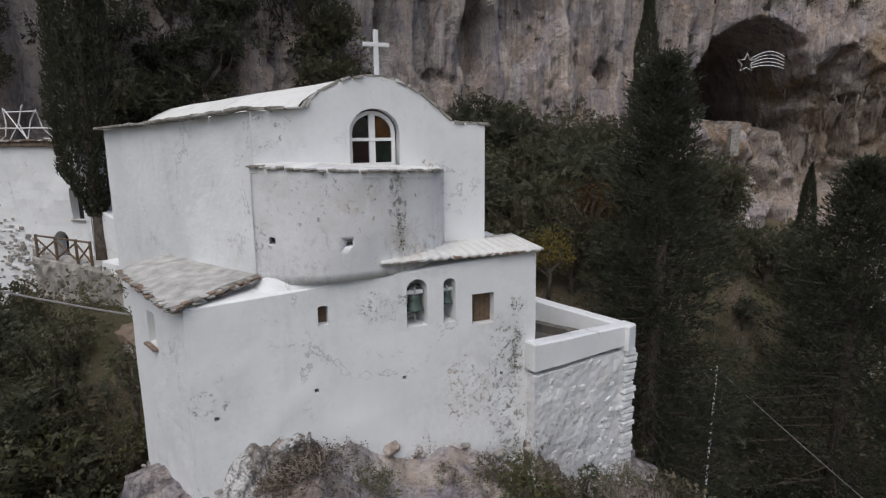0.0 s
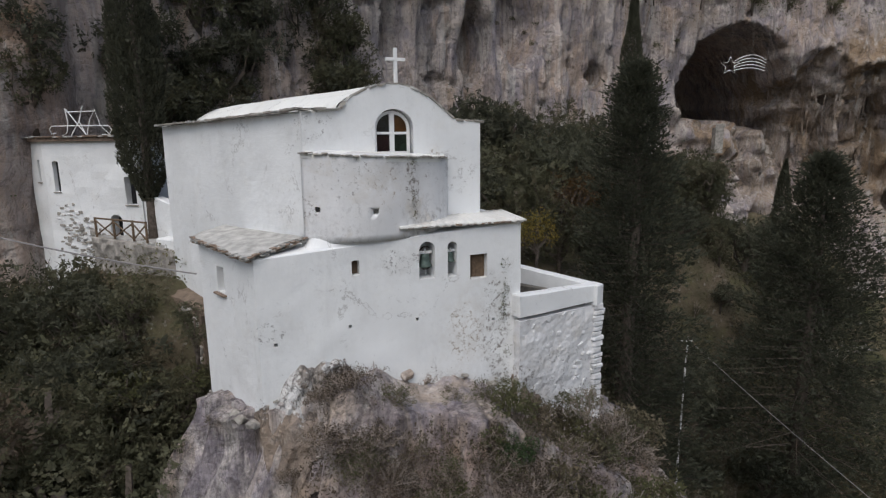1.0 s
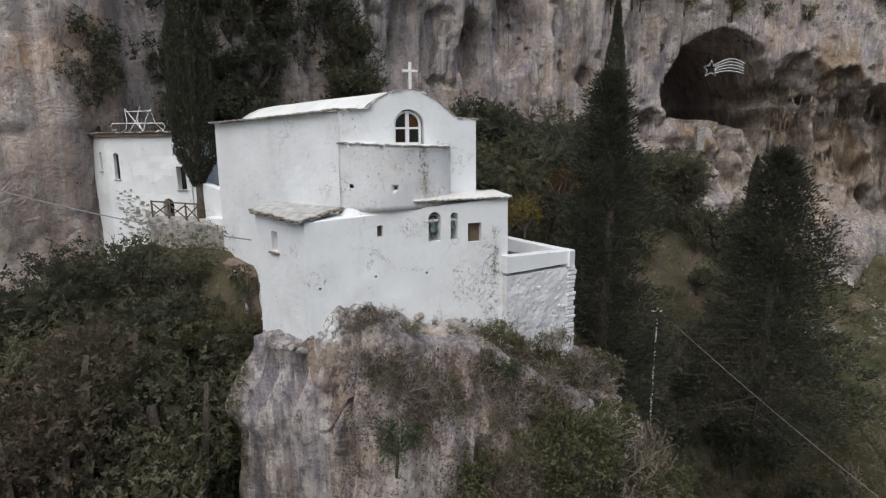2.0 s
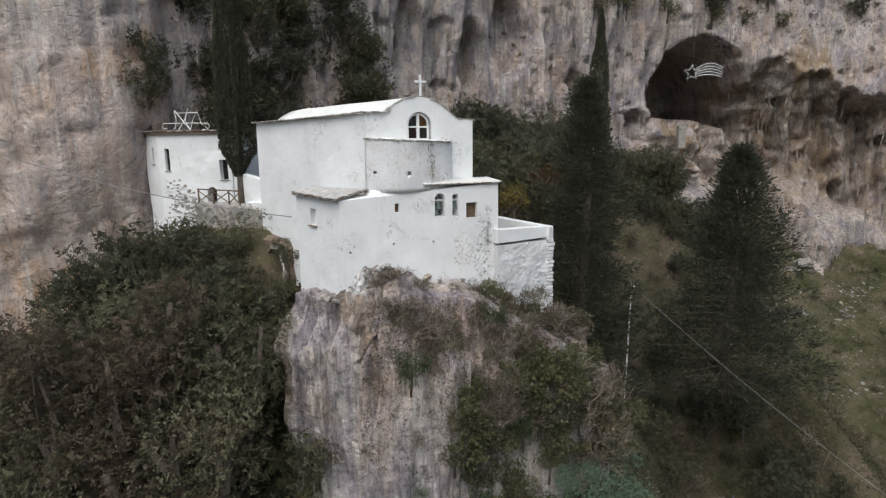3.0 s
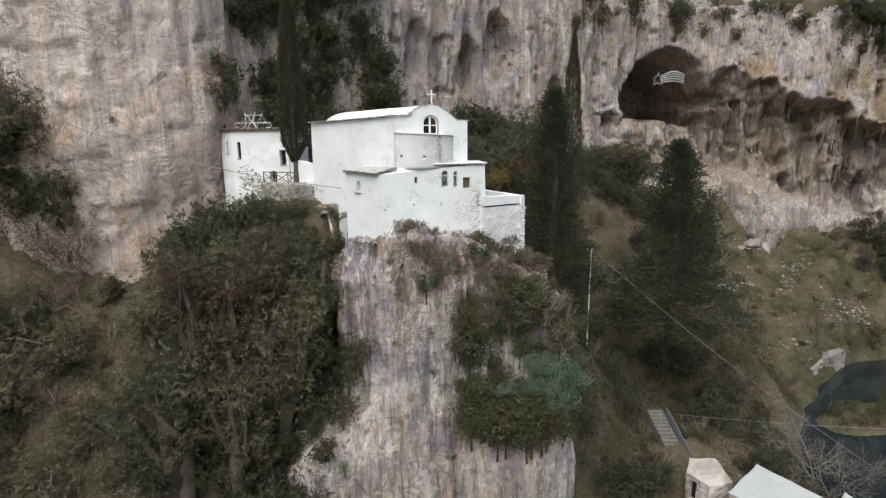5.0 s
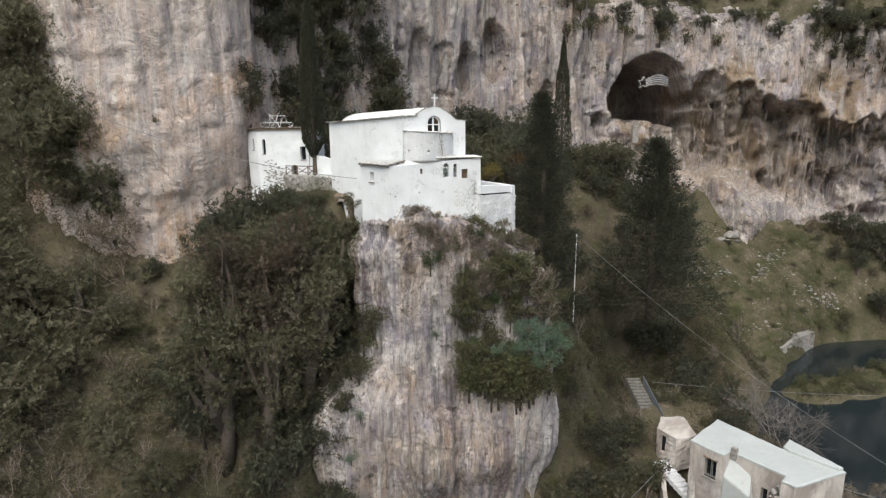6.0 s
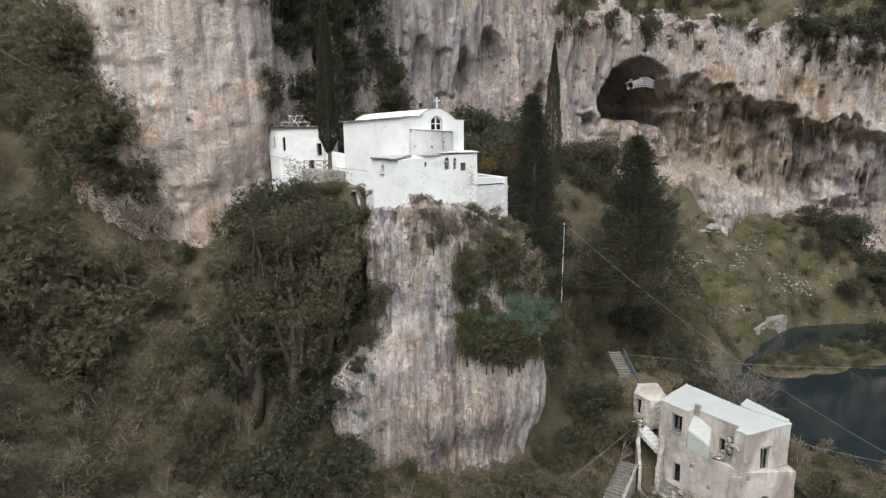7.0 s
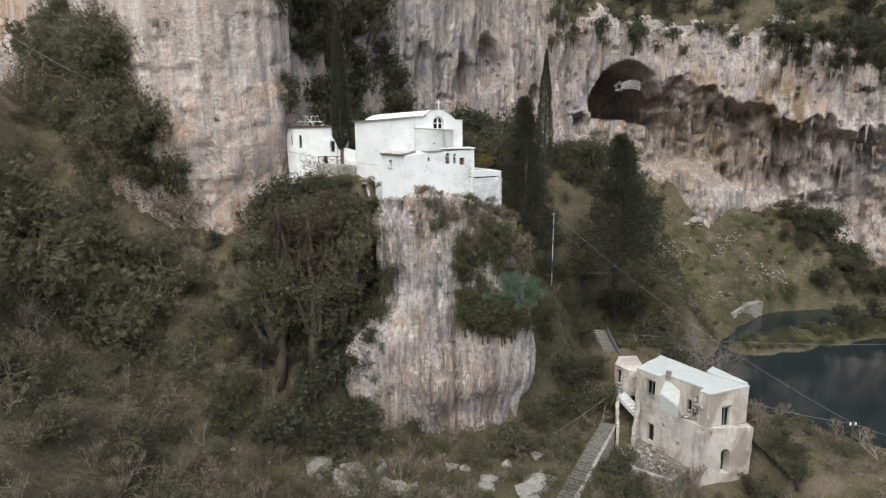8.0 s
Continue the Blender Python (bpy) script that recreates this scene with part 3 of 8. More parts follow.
def cliff_depth(s_x, z, x, y):
    """How far the rock stands out (+) or is hollowed (-) at a place along the wall."""
    west = smooth01(-17, -23, s_x)
    d = (2.0 - 1.1 * west) * fbm(x * 0.07, y * 0.07, z * 0.045, 3)
    flute = ridged(x * 0.30, y * 0.30, z * 0.045, 4)
    d = d + (0.95 * (1 - west) + 0.32 * west) * flute + (1 - west) * 0.4 * ridged(x * 0.8, y * 0.8, z * 0.10, 3)
    d = d + 0.22 * (1 - 0.75 * west) * fbm(x * 0.9, y * 0.9, z * 0.5, 4) + 0.16 * west * ridged(x * 0.7, y * 0.7, z * 0.06, 3)
    # slabs and ledges of the western block
    slab = vnoise(x * 0.16 + 3, y * 0.16, np.floor(z * 0.23 + 0.6 * fbm(x * 0.1, 1, 2, 2)))
    d = d + west * 0.22 * np.sign(slab) * np.sqrt(np.abs(slab))
    rift = np.abs(fbm(x * 0.13 + 2, y * 0.13, z * 0.24, 3))
    seam = np.abs(fbm(x * 0.30 + 5, y * 0.30, z * 0.10, 3))
    d = d - west * (0.15 * smooth01(0.03, 0.0, rift) + 0.25 * smooth01(0.04, 0.0, seam)) + west * 0.2 * fbm(x * 0.24, y * 0.24, z * 0.12, 3)
    for s0, s1, zc in ((-36.0, -30.2, 46.6), (-32.6, -29.6, 44.0), (-32.6, -30.4, 41.8), (-33.0, -29.0, 37.6), (-31.0, -26.4, 33.6), (-38.5, -34.6, 47.2), (-28.0, -25.0, 39.6)):
        q = z - zc - 0.10 * (s_x - s0) - 0.25 * fbm(s_x * 0.8, zc, 3, 3)
        d = d + 0.26 * smooth01(0.0, 0.12, q) * smooth01(3.0, 0.2, q) * smooth01(s0 - 0.8, s0 + 0.8, s_x) * smooth01(s1 + 0.8, s1 - 0.8, s_x)
    pits = fbm(x * 0.55 + 9, y * 0.55, z * 0.75, 2)
    d = d - (0.8 - 0.68 * west) * smooth01(0.62, 0.95, pits) - 0.4 * smooth01(-0.75, -1.1, pits)

    def hollow(cx, cz, rx, rz, depth, sharp=2.0, soft=0.45):
        wob = 0.18 * fbm(s_x * 0.25, 4, z * 0.25, 3)
        q = np.abs((s_x - cx) / rx) ** sharp + np.abs((z - cz) / rz) ** sharp + wob
        return -depth * smooth01(1.0, soft, q)

    # the great cave: a pointed vault over a flat floor
    rx = 7.6 * np.sqrt(np.clip((53.7 - z) / 8.0, 0.0, 1.0))
    inside = smooth01(0.0, 1.5, rx - np.abs(s_x - 37.2) + 0.8 * fbm(s_x * 0.35, 3, z * 0.35, 4)) * smooth01(41.2, 43.2, z + 0.16 * np.clip(s_x - 33, -3, 9) + 1.3 * fbm(s_x * 0.9, 7, z * 0.2, 3))
    d = d - 26 * inside
    d = d + 1.1 * fbm(s_x * 0.8, 5, z * 0.8, 3) * smooth01(28, 30, s_x) * smooth01(46, 43, s_x) * smooth01(44.5, 43, z) * smooth01(32, 36, z)
    # the recessed face below its floor
    d = d - 3.2 * smooth01(34.2, 36.2, s_x + 0.6 * fbm(z * 0.4, 1, 5, 3)) * smooth01(48, 45, s_x) * smooth01(30.5, 33.5, z) * smooth01(44.5, 42.0, z) + 0.8 * smooth01(34.2, 36.2, s_x) * smooth01(48, 45, s_x) * smooth01(44, 42, z) * (ridged(s_x * 0.5, 3, z * 0.08, 3) + fbm(s_x * 0.4, 4, z * 0.5, 3))
    # slots and rooms under it
    d = d + hollow(42.6, 38.5, 0.8, 3.4, 4.0) + hollow(39.6, 39.0, 1.2, 2.4, 3.4) + hollow(34.4, 33.0, 1.6, 1.8, 2.6) + hollow(45.0, 41.0, 0.7, 2.2, 2.4) + hollow(28.2, 42.2, 1.3, 1.3, 2.6)
    # the long hollow to the east: a ragged outer lip, a sloping ceiling, an inner lip and a curtain of flowstone
    zz = z
    z = z + 1.5 * fbm(s_x * 0.30, 2, z * 0.30, 3) + 0.9 * vnoise(s_x * 0.8, 6, z * 0.2)
    tooth = 0.9 * np.abs(fbm(s_x * 0.8, 8, 0, 3)) + 0.5 * np.abs(vnoise(s_x * 2.1, 3, 0))
    lip = np.interp(s_x, [42, 48.6, 51.5, 54, 57, 60, 62.5, 68.5, 75, 83, 95], [50.5, 50.6, 48.9, 49.0, 46.6, 46.2, 45.0, 41.4, 41.0, 38.8, 36]) + 0.7 - tooth
    lip2 = np.interp(s_x, [43, 51, 59, 65, 75, 83, 95], [46.9, 46.0, 43.9, 42.0, 37.8, 35.6, 33]) + 0.9 - 1.6 * np.abs(fbm(s_x * 0.5, 5, 1, 3)) - 0.5 * np.abs(vnoise(s_x * 2.6, 1, 4))
    sole = np.interp(s_x, [44, 46, 52, 55, 64, 72, 82, 95], [36.0, 34.0, 31.0, 29.0, 27.0, 23.0, 18, 13])
    span = smooth01(42.0, 45.5, s_x) * smooth01(98, 84, s_x)
    ceil = smooth01(0.0, 0.7, lip - z) * (0.7 + 2.6 * np.clip((lip - z) / np.maximum(0.8, lip - lip2), 0, 1))
    room = smooth01(0.0, 0.7, lip2 - z) * (2.3 + 1.8 * fbm(s_x * 0.22, 6, z * 0.16, 3))
    rise = smooth01(sole - 2.0, sole + 0.22 * (lip2 - sole), z)
    under = smooth01(0.0, 1.0, lip2 - z) * rise * span
    d = d - (ceil + room) * rise * span + 0.9 * smooth01(2.6, 0.2, z - lip) * smooth01(-0.2, 0.3, z - lip) * span
    d = d + under * (1.5 * ridged(s_x * 0.42, 5, z * 0.07, 3) + 1.0 * ridged(s_x * 1.05, 2, z * 0.16, 3) + 1.3 * fbm(s_x * 0.45, 1, z * 0.5, 4))
    d = d + span * smooth01(0.0, 0.8, lip - z) * smooth01(-0.6, 0.4, z - lip2) * (0.9 * fbm(s_x * 0.45, 9, z * 0.5, 4) + 0.4 * ridged(s_x * 0.9, 4, z * 0.7, 2))
    z = zz
    # hollows over the trees
    d = d + hollow(4.0, 49, 1.8, 4.5, 3.2) + hollow(8.8, 51.5, 2.6, 5.5, 3.4) + hollow(17.5, 46.8, 1.7, 1.8, 2.6)
    d = d + hollow(-3, 50, 1.2, 4.0, 1.8) + hollow(28.5, 40.5, 1.8, 2.0, 2.0)
    # flowstone pillar and apron under the cave
    d = d + 2.4 * smooth01(43, 38.5, z + 0.8 * fbm(s_x * 0.5, 2, z * 0.3, 3)) * np.exp(-((s_x - 34.8) / 2.2) ** 2)
    cone = np.clip(36.5 - z, 0, 12)
    d = d + (0.62 * cone + 1.2 * fbm(s_x * 0.4, 3, z * 0.3, 3)) * np.exp(-((s_x - 47.5 - 0.45 * cone) / (0.5 + 0.30 * cone)) ** 2) * smooth01(0, 2.5, cone)
    return d


def build_cliff():
    line = catmull(CLIFF, 0.33)
    line = line[(line[:, 0] > -75) & (line[:, 0] < 125)]
    tang = np.gradient(line[:, :2], axis=0)
    tang /= np.linalg.norm(tang, axis=1)[:, None]
    ker = np.ones(41) / 41
    tang = np.stack([np.convolve(np.pad(tang[:, i], 20, mode="edge"), ker, "valid") for i in (0, 1)], 1)
    tang /= np.linalg.norm(tang, axis=1)[:, None]
    nrm = np.stack([tang[:, 1], -tang[:, 0]], 1)
    zs = np.concatenate([np.arange(8, 60, 0.33), np.arange(60, 100, 1.2)])
    L, Zr = np.meshgrid(np.arange(len(line)), zs, indexing="ij")
    X, Y, SX = line[L, 0], line[L, 1], line[L, 0]
    # the brow: above it the wall leans back as a scrubby slope
    brow = 95 - 35.5 * smooth01(6, 30, SX) - 9 * smooth01(58, 84, SX) + 2.5 * fbm(SX * 0.12, 0, 3, 3)
    over = np.maximum(0, Zr - brow)
    D = cliff_depth(SX, Zr, X, Y) * smooth01(14, 0, over) - 1.3 * over - 0.05 * np.maximum(0, Zr - 40)
    D = D + 1.6 * smooth01(-18, -24, SX) * smooth01(30, 40, Zr)
    P = np.stack([X + nrm[L, 0] * D, Y + nrm[L, 1] * D, Zr], -1)
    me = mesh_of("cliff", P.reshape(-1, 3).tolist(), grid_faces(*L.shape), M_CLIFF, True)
    me.materials.append(M_CLIFF_WEST)
    me.materials.append(M_GROUND)
    west = ((SX + 1.2 * fbm(X * 0.3, 2, Zr * 0.2, 3)) < -20.5).astype(int)
    west = np.where(over + 1.5 * fbm(X * 0.5, 1, Zr * 0.5, 3) > 2.5, 2, west)
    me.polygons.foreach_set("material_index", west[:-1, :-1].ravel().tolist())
    ob = new("cliff", me)
    return tagged(ob, "tall pale limestone rock wall with streaks, hollows and a cave", "cliff", kind="structure")


cliff = build_cliff()


def build_crag():
    """The rock spur that carries the chapel: a fluted, nearly upright bastion, wider at its foot."""
    plan = [(-9.2, 15.5), (-8.8, 12.6), (-7.6, 10.6), (-5.4, 9.6), (-2.6, 9.4), (0.4, 9.9), (3.0, 10.3), (5.6, 11.0), (7.4, 12.3), (8.2, 15.5), (8.0, 20.0), (5, 25), (-3, 27), (-9, 25), (-11.3, 20.5)]
    ring = catmull([(x, y, 0, 0) for x, y in plan + plan[:1]], 0.16)[:-1, :2]
    c = np.array([-1.2, 17.0])
    levels = np.concatenate([np.arange(3, 29.0, 0.2), np.linspace(29, 33.0, 34)])
    n = len(ring)
    A, Z = np.meshgrid(np.arange(n), levels, indexing="ij")
    x, y = ring[A, 0], ring[A, 1]
    rad = np.stack([x - c[0], y - c[1]], -1)
    rad /= np.linalg.norm(rad, axis=-1)[..., None]
    d = 0.6 * fbm(x * 0.16, y * 0.16, Z * 0.09, 3) + 0.5 * ridged(x * 0.42, y * 0.42, Z * 0.05, 4) + 0.32 * ridged(x * 1.0, y * 1.0, Z * 0.09, 3) + 0.15 * ridged(x * 2.4, y * 2.4, Z * 0.16, 2) + 0.28 * fbm(x * 0.7, y * 0.7, Z * 0.35, 4)
    # wider below, with a shoulder on the western side
    d = d + 1.5 * smooth01(24, 12, Z) + 3.2 * smooth01(21, 16, Z) * smooth01(-4, -8, x) - 1.2 * smooth01(13, 8, Z) - 0.7 * smooth01(18, 10, Z) * smooth01(2, 6, x)
    d = d - 0.9 * smooth01(30.6, 28.6, Z) * smooth01(-4.5, -7.0, x) * smooth01(18, 22, Z)
    # the top rounds in under the walls
    d = d - 1.5 * smooth01(28.0, 33.0, Z) ** 2.0
    top = (0.28 * fbm(x * 0.6, y * 0.6, 2, 3) + np.interp(x, [-9, -5.5, -4, -2.8, -1.2, 2, 5.5, 8], [-1.2, -0.5, -0.2, 0.3, -0.6, -1.2, -3.0, -4.0])) * smooth01(26, 31, Z)
    P = np.stack([x + rad[..., 0] * d, y + rad[..., 1] * d, Z + top], -1).reshape(-1, 3).tolist()
    nv = len(levels)
    F = grid_faces(n, nv) + [[(n - 1) * nv + k, k, k + 1, (n - 1) * nv + k + 1] for k in range(nv - 1)]
    P.append((c[0], c[1], 33.2))
    F += [[i * nv + nv - 1, ((i + 1) % n) * nv + nv - 1, len(P) - 1] for i in range(n)]
    ob = new("crag", mesh_of("crag", P, F, M_CRAG, True))
    return tagged(ob, "grey fluted limestone crag under the chapel", "crag", kind="structure")


crag = build_crag()


def build_water():
    X, Y = np.meshgrid(np.linspace(30.6, 260, 60), np.linspace(-2, 58, 40), indexing="ij")
    v = np.stack([X, Y, X * 0 + WATER_Z], -1).reshape(-1, 3).tolist()
    ob = new("water", mesh_of("water", v, grid_faces(60, 40), M_WATER, True))
    return tagged(ob, "dark still river water between grassy banks", "water", kind="structure")


water = build_water()


def foot_y(x):
    return float(np.interp(x, FOOT[:, 0], FOOT[:, 1]))


def build_stalactites():
    """Rows of hanging stone under the lips of the caves."""
    rng = np.random.RandomState(51)
    V, F = [], []
    tops = ((43.5, 47.1), (51, 46.2), (59, 44.1), (65, 42.2), (75, 38.0), (83, 35.8), (90, 34.0)), ((44, 50.6), (48.6, 50.7), (51.5, 49.0), (54, 49.1), (57, 46.7), (60, 46.3), (62.5, 45.1), (68.5, 41.5), (75, 41.1), (83, 38.9))
    for row, count, lo, hi in ((tops[0], 210, 3.5, 7.5), (tops[1], 80, -0.4, 1.6)):
        for sx in np.linspace(row[0][0], row[-1][0], count) + rng.uniform(-0.3, 0.3, count):
            if fbm(sx * 0.5, 2, 2 + lo, 2) < -0.15:
                continue
            back, n = rng.uniform(lo, hi), 6
            c = np.array((sx + 0.1 * back, foot_y(sx) + back, float(np.interp(sx, [p[0] for p in row], [p[1] for p in row])) + 0.5))
            r, ln = rng.uniform(0.10, 0.30), 0.5 + 2.2 * rng.rand() ** 2
            k = len(V)
            prof = ((1.9, 0.0), (1.1, -0.9), (0.6, -0.9 - ln * 0.5), (0.06, -0.9 - ln))
            for rr, dz in prof:
                for j in range(n):
                    a = j * math.pi * 2 / n
                    V.append(c + np.array((math.cos(a) * r * rr * rng.uniform(0.8, 1.2), math.sin(a) * r * rr, dz)))
            for q in range(len(prof) - 1):
                F += [(k + q * n + j, k + q * n + (j + 1) % n, k + (q + 1) * n + (j + 1) % n, k + (q + 1) * n + j) for j in range(n)]
            F.append(tuple(k + (len(prof) - 1) * n + j for j in range(n)))
    ob = new("stalactites", mesh_of("stalactites", V, F, M_CLIFF, True))
    return tagged(ob, "pale hanging stalactites under the rock lip", "stalactites", kind="stuff")


build_stalactites()


def build_boulders():
    """Loose pale stones and broken field walls on the grassy slope."""
    rng = np.random.RandomState(52)
    V, F = [], []
    bm = bmesh.new()
    bmesh.ops.create_icosphere(bm, subdivisions=1, radius=1.0)
    base = np.array([v.co[:] for v in bm.verts])
    tri = [tuple(v.index for v in f.verts) for f in bm.faces]
    bm.free()
    spots = []
    for _ in range(5200):
        x, y = rng.uniform(33, 78), rng.uniform(40, 67)
        row = abs(math.sin(0.5 * (y - 0.22 * x) + 0.6 * float(vnoise(x * 0.2, y * 0.2, 2))))
        if rng.rand() < 0.03 + 0.75 * (row > 0.9) * (fbm(x * 0.16, y * 0.16, 4.0, 3) > 0.0):
            spots.append((x, y, 0.04 + 0.16 * rng.rand() ** 3))
    # tumbled field walls and stone heaps
    for x0, y0, x1, y1, n in ((37.6, 52.2, 41.5, 54.2, 60), (41.5, 54.4, 45.5, 55.0, 40), (52.4, 57.6, 56.6, 59.0, 45), (57.5, 53.0, 65.0, 55.5, 80), (54.0, 51.5, 58.0, 52.6, 30), (49.0, 54.0, 53.5, 56.6, 40)):
        for _ in range(n):
            t = rng.rand()
            spots.append((x0 + (x1 - x0) * t + rng.normal() * 0.5, y0 + (y1 - y0) * t + rng.normal() * 0.5, 0.07 + 0.22 * rng.rand() ** 2))
    for _ in range(60):
        spots.append((rng.uniform(-40, 12), rng.uniform(-12, 12), rng.uniform(0.1, 0.3)))
    for _ in range(26):
        spots.append((rng.uniform(-14, 8), rng.uniform(-4, 6), rng.uniform(0.4, 1.3)))
    spots += [(48.9, 62.2, 1.1), (47.4, 61.6, 0.6), (50.6, 62.9, 0.75), (48.0, 61.0, 0.5), (51.8, 62.2, 0.4), (49.8, 61.2, 0.45)]
    for x, y, r in spots:
        if river_mask(np.array([x]), np.array([y]))[0] > 0.1 or y > np.interp(x, FOOT[:, 0], FOOT[:, 1]):
            continue
        o = rng.uniform(0, 50)
        s = 1 + 0.75 * fbm(base[:, 0] * 1.3 + o, base[:, 1] * 1.3, base[:, 2] * 1.3, 2)
        k = len(V)
        P = base * s[:, None] * r * np.array((rng.uniform(0.8, 1.5), rng.uniform(0.8, 1.3), rng.uniform(0.5, 0.9))) + (x, y, gz(x, y) + 0.2 * r)
        V += P.tolist()
        F += [tuple(k + i for i in t) for t in tri]
    ob = new("loose_stones", mesh_of("loose_stones", V, F, M_FIELD))
    return tagged(ob, "pale limestone boulders and loose stones on the slopes", "stones", kind="stuff")


build_boulders()


# ---------------------------------------------------------------- masonry helpers
def thing(name, x, y, z, label, category, group="", rz=0.0):
    ob = new(name)
    ob.matrix_world = pose(x, y, z, 0, 0, rz)
    return tagged(ob, label, category, group)


def to_local(parent, bm):
    top = parent
    while top.parent:
        top = top.parent
    inv = top.matrix_basis.inverted()
    for v in bm.verts:
        v.co = inv @ v.co
    return bm


def wpart(parent, name, bm, mat, label="", smooth=False):
    """A part given in world coordinates, under an unturned thing or one of its parts."""
    return part(name, to_local(parent, bm), mat, parent, label, smooth)


def block(poly, z0, z1, step=0.3, amp=0.03, rough=0.0, inset=0.05, freq=0.9):
    """A solid masonry block on a plan polygon with hand-made, uneven faces and softened top edges."""
    bm = bmesh.new()
    n = len(poly)
    z0 = list(z0) if isinstance(z0, (list, tuple)) else [z0] * n
    z1 = list(z1) if isinstance(z1, (list, tuple)) else [z1] * n
    area = sum(poly[i][0] * poly[(i + 1) % n][1] - poly[(i + 1) % n][0] * poly[i][1] for i in range(n))
    if area < 0:
        poly, z0, z1 = poly[::-1], z0[::-1], z1[::-1]
    ring = []
    for i in range(n):
        a, b = poly[i], poly[(i + 1) % n]
        ln = math.hypot(b[0] - a[0], b[1] - a[1])
        k = max(1, int(ln / step))
        nx, ny = (b[1] - a[1]) / ln, -(b[0] - a[0]) / ln
        p = poly[i - 1]
        lp = math.hypot(a[0] - p[0], a[1] - p[1])
        px, py = (a[1] - p[1]) / lp, -(a[0] - p[0]) / lp
        for j in range(k):
            t = j / k
            mx, my = (nx, ny) if j else ((nx + px) / 2, (ny + py) / 2)
            ring.append((a[0] + (b[0] - a[0]) * t, a[1] + (b[1] - a[1]) * t, z0[i] + (z0[(i + 1) % n] - z0[i]) * t, z1[i] + (z1[(i + 1) % n] - z1[i]) * t, mx, my))
    R = np.array(ring)
    lv = max(2, int((max(z1) - min(z0)) / step))
    ts = np.concatenate([np.linspace(0, 1, lv)])
    rows = []
    for t in list(ts) + ["top"]:
        tt = 1.0 if t == "top" else t
        z = R[:, 2] + (R[:, 3] - R[:, 2]) * tt
        x, y = R[:, 0].copy(), R[:, 1].copy()
        d = amp * fbm(x * freq, y * freq, z * freq, 3) + rough * fbm(x * 2.3 + 4, y * 2.3, z * 4.2, 3)
        if t == "top":
            d = d - inset
        elif tt == 1.0:
            z = z - inset * 0.7
        x, y = x + R[:, 4] * d, y + R[:, 5] * d
        z = z + 0.4 * amp * fbm(x * 0.8, y * 0.8, 9, 2) * tt
        rows.append([bm.verts.new((x[i], y[i], z[i])) for i in range(len(R))])
    m = len(R)
    for lo, hi in zip(rows, rows[1:]):
        for i in range(m):
            bm.faces.new((lo[i], lo[(i + 1) % m], hi[(i + 1) % m], hi[i]))
    bm.faces.new(rows[0][::-1])
    bm.faces.new(rows[-1])
    return bm


def frame_of(a, b):
    """A wall's own frame: x from a to b, y into the wall on the left hand, z up."""
    return Matrix.Translation((a[0], a[1], 0)) @ Matrix.Rotation(math.atan2(b[1] - a[1], b[0] - a[0]), 4, "Z")


def opening(bm, m, x0, x1, z0, z1, y0, y1, rise=0.0, splay=0.0):
    """A cutter for an opening, with an arched head where rise is given. splay widens it at its outer face."""
    pts = [(x0, z0), (x1, z0)]
    if rise:
        c, r = (x0 + x1) / 2, (x1 - x0) / 2
        pts += [(c + r * math.cos(math.pi * k / 12), z1 - rise + rise * math.sin(math.pi * k / 12)) for k in range(13)]
    else:
        pts += [(x1, z1), (x0, z1)]
    cx, cz = (x0 + x1) / 2, (z0 + z1) / 2
    f = [bm.verts.new(m @ Vector((x + splay * (1 if x > cx else -1), y0, z + splay * 0.5 * (1 if z > cz else -1)))) for x, z in pts]
    b = [bm.verts.new(m @ Vector((x, y1, z))) for x, z in pts]
    n = len(pts)
    bm.faces.new(f)
    bm.faces.new(b[::-1])
    for i in range(n):
        bm.faces.new((f[i], b[i], b[(i + 1) % n], f[(i + 1) % n]))
    return bm


def carve(ob, cutter_bm):
    """Cuts openings out of a part for good."""
    bmesh.ops.recalc_face_normals(cutter_bm, faces=cutter_bm.faces[:])
    top = ob.parent
    while top.parent:
        top = top.parent
    to_local(top, cutter_bm)
    me = bpy.data.meshes.new("cutter")
    cutter_bm.to_mesh(me)
    cutter_bm.free()
    c = new("cutter", me)
    c.parent = top
    mod = ob.modifiers.new("cut", "BOOLEAN")
    mod.operation, mod.solver, mod.object = "DIFFERENCE", "EXACT", c
    bpy.context.view_layer.update()
    cut = bpy.data.meshes.new_from_object(ob.evaluated_get(bpy.context.evaluated_depsgraph_get()))
    ob.modifiers.clear()
    old = ob.data
    cut.name = old.name
    ob.data = cut
    if not cut.materials:
        cut.materials.append(old.materials[0])
    bpy.data.objects.remove(c)


def stone_mesh(name, seed, mat, sx=1.0, sy=1.0, sz=1.0):
    """An uneven stone of unit size."""
    rng = random.Random(seed)
    bm = bmesh.new()
    box(bm, -0.5 * sx, -0.5 * sy, -0.5 * sz, 0.5 * sx, 0.5 * sy, 0.5 * sz, None, 0.12 * min(sx, sy, sz))
    for v in bm.verts:
        v.co += Vector((rng.uniform(-1, 1) * 0.07 * sx, rng.uniform(-1, 1) * 0.07 * sy, rng.uniform(-1, 1) * 0.07 * sz))
    me = bpy.data.meshes.new(name)
    bm.to_mesh(me)
    bm.free()
    me.materials.append(mat)
    return me


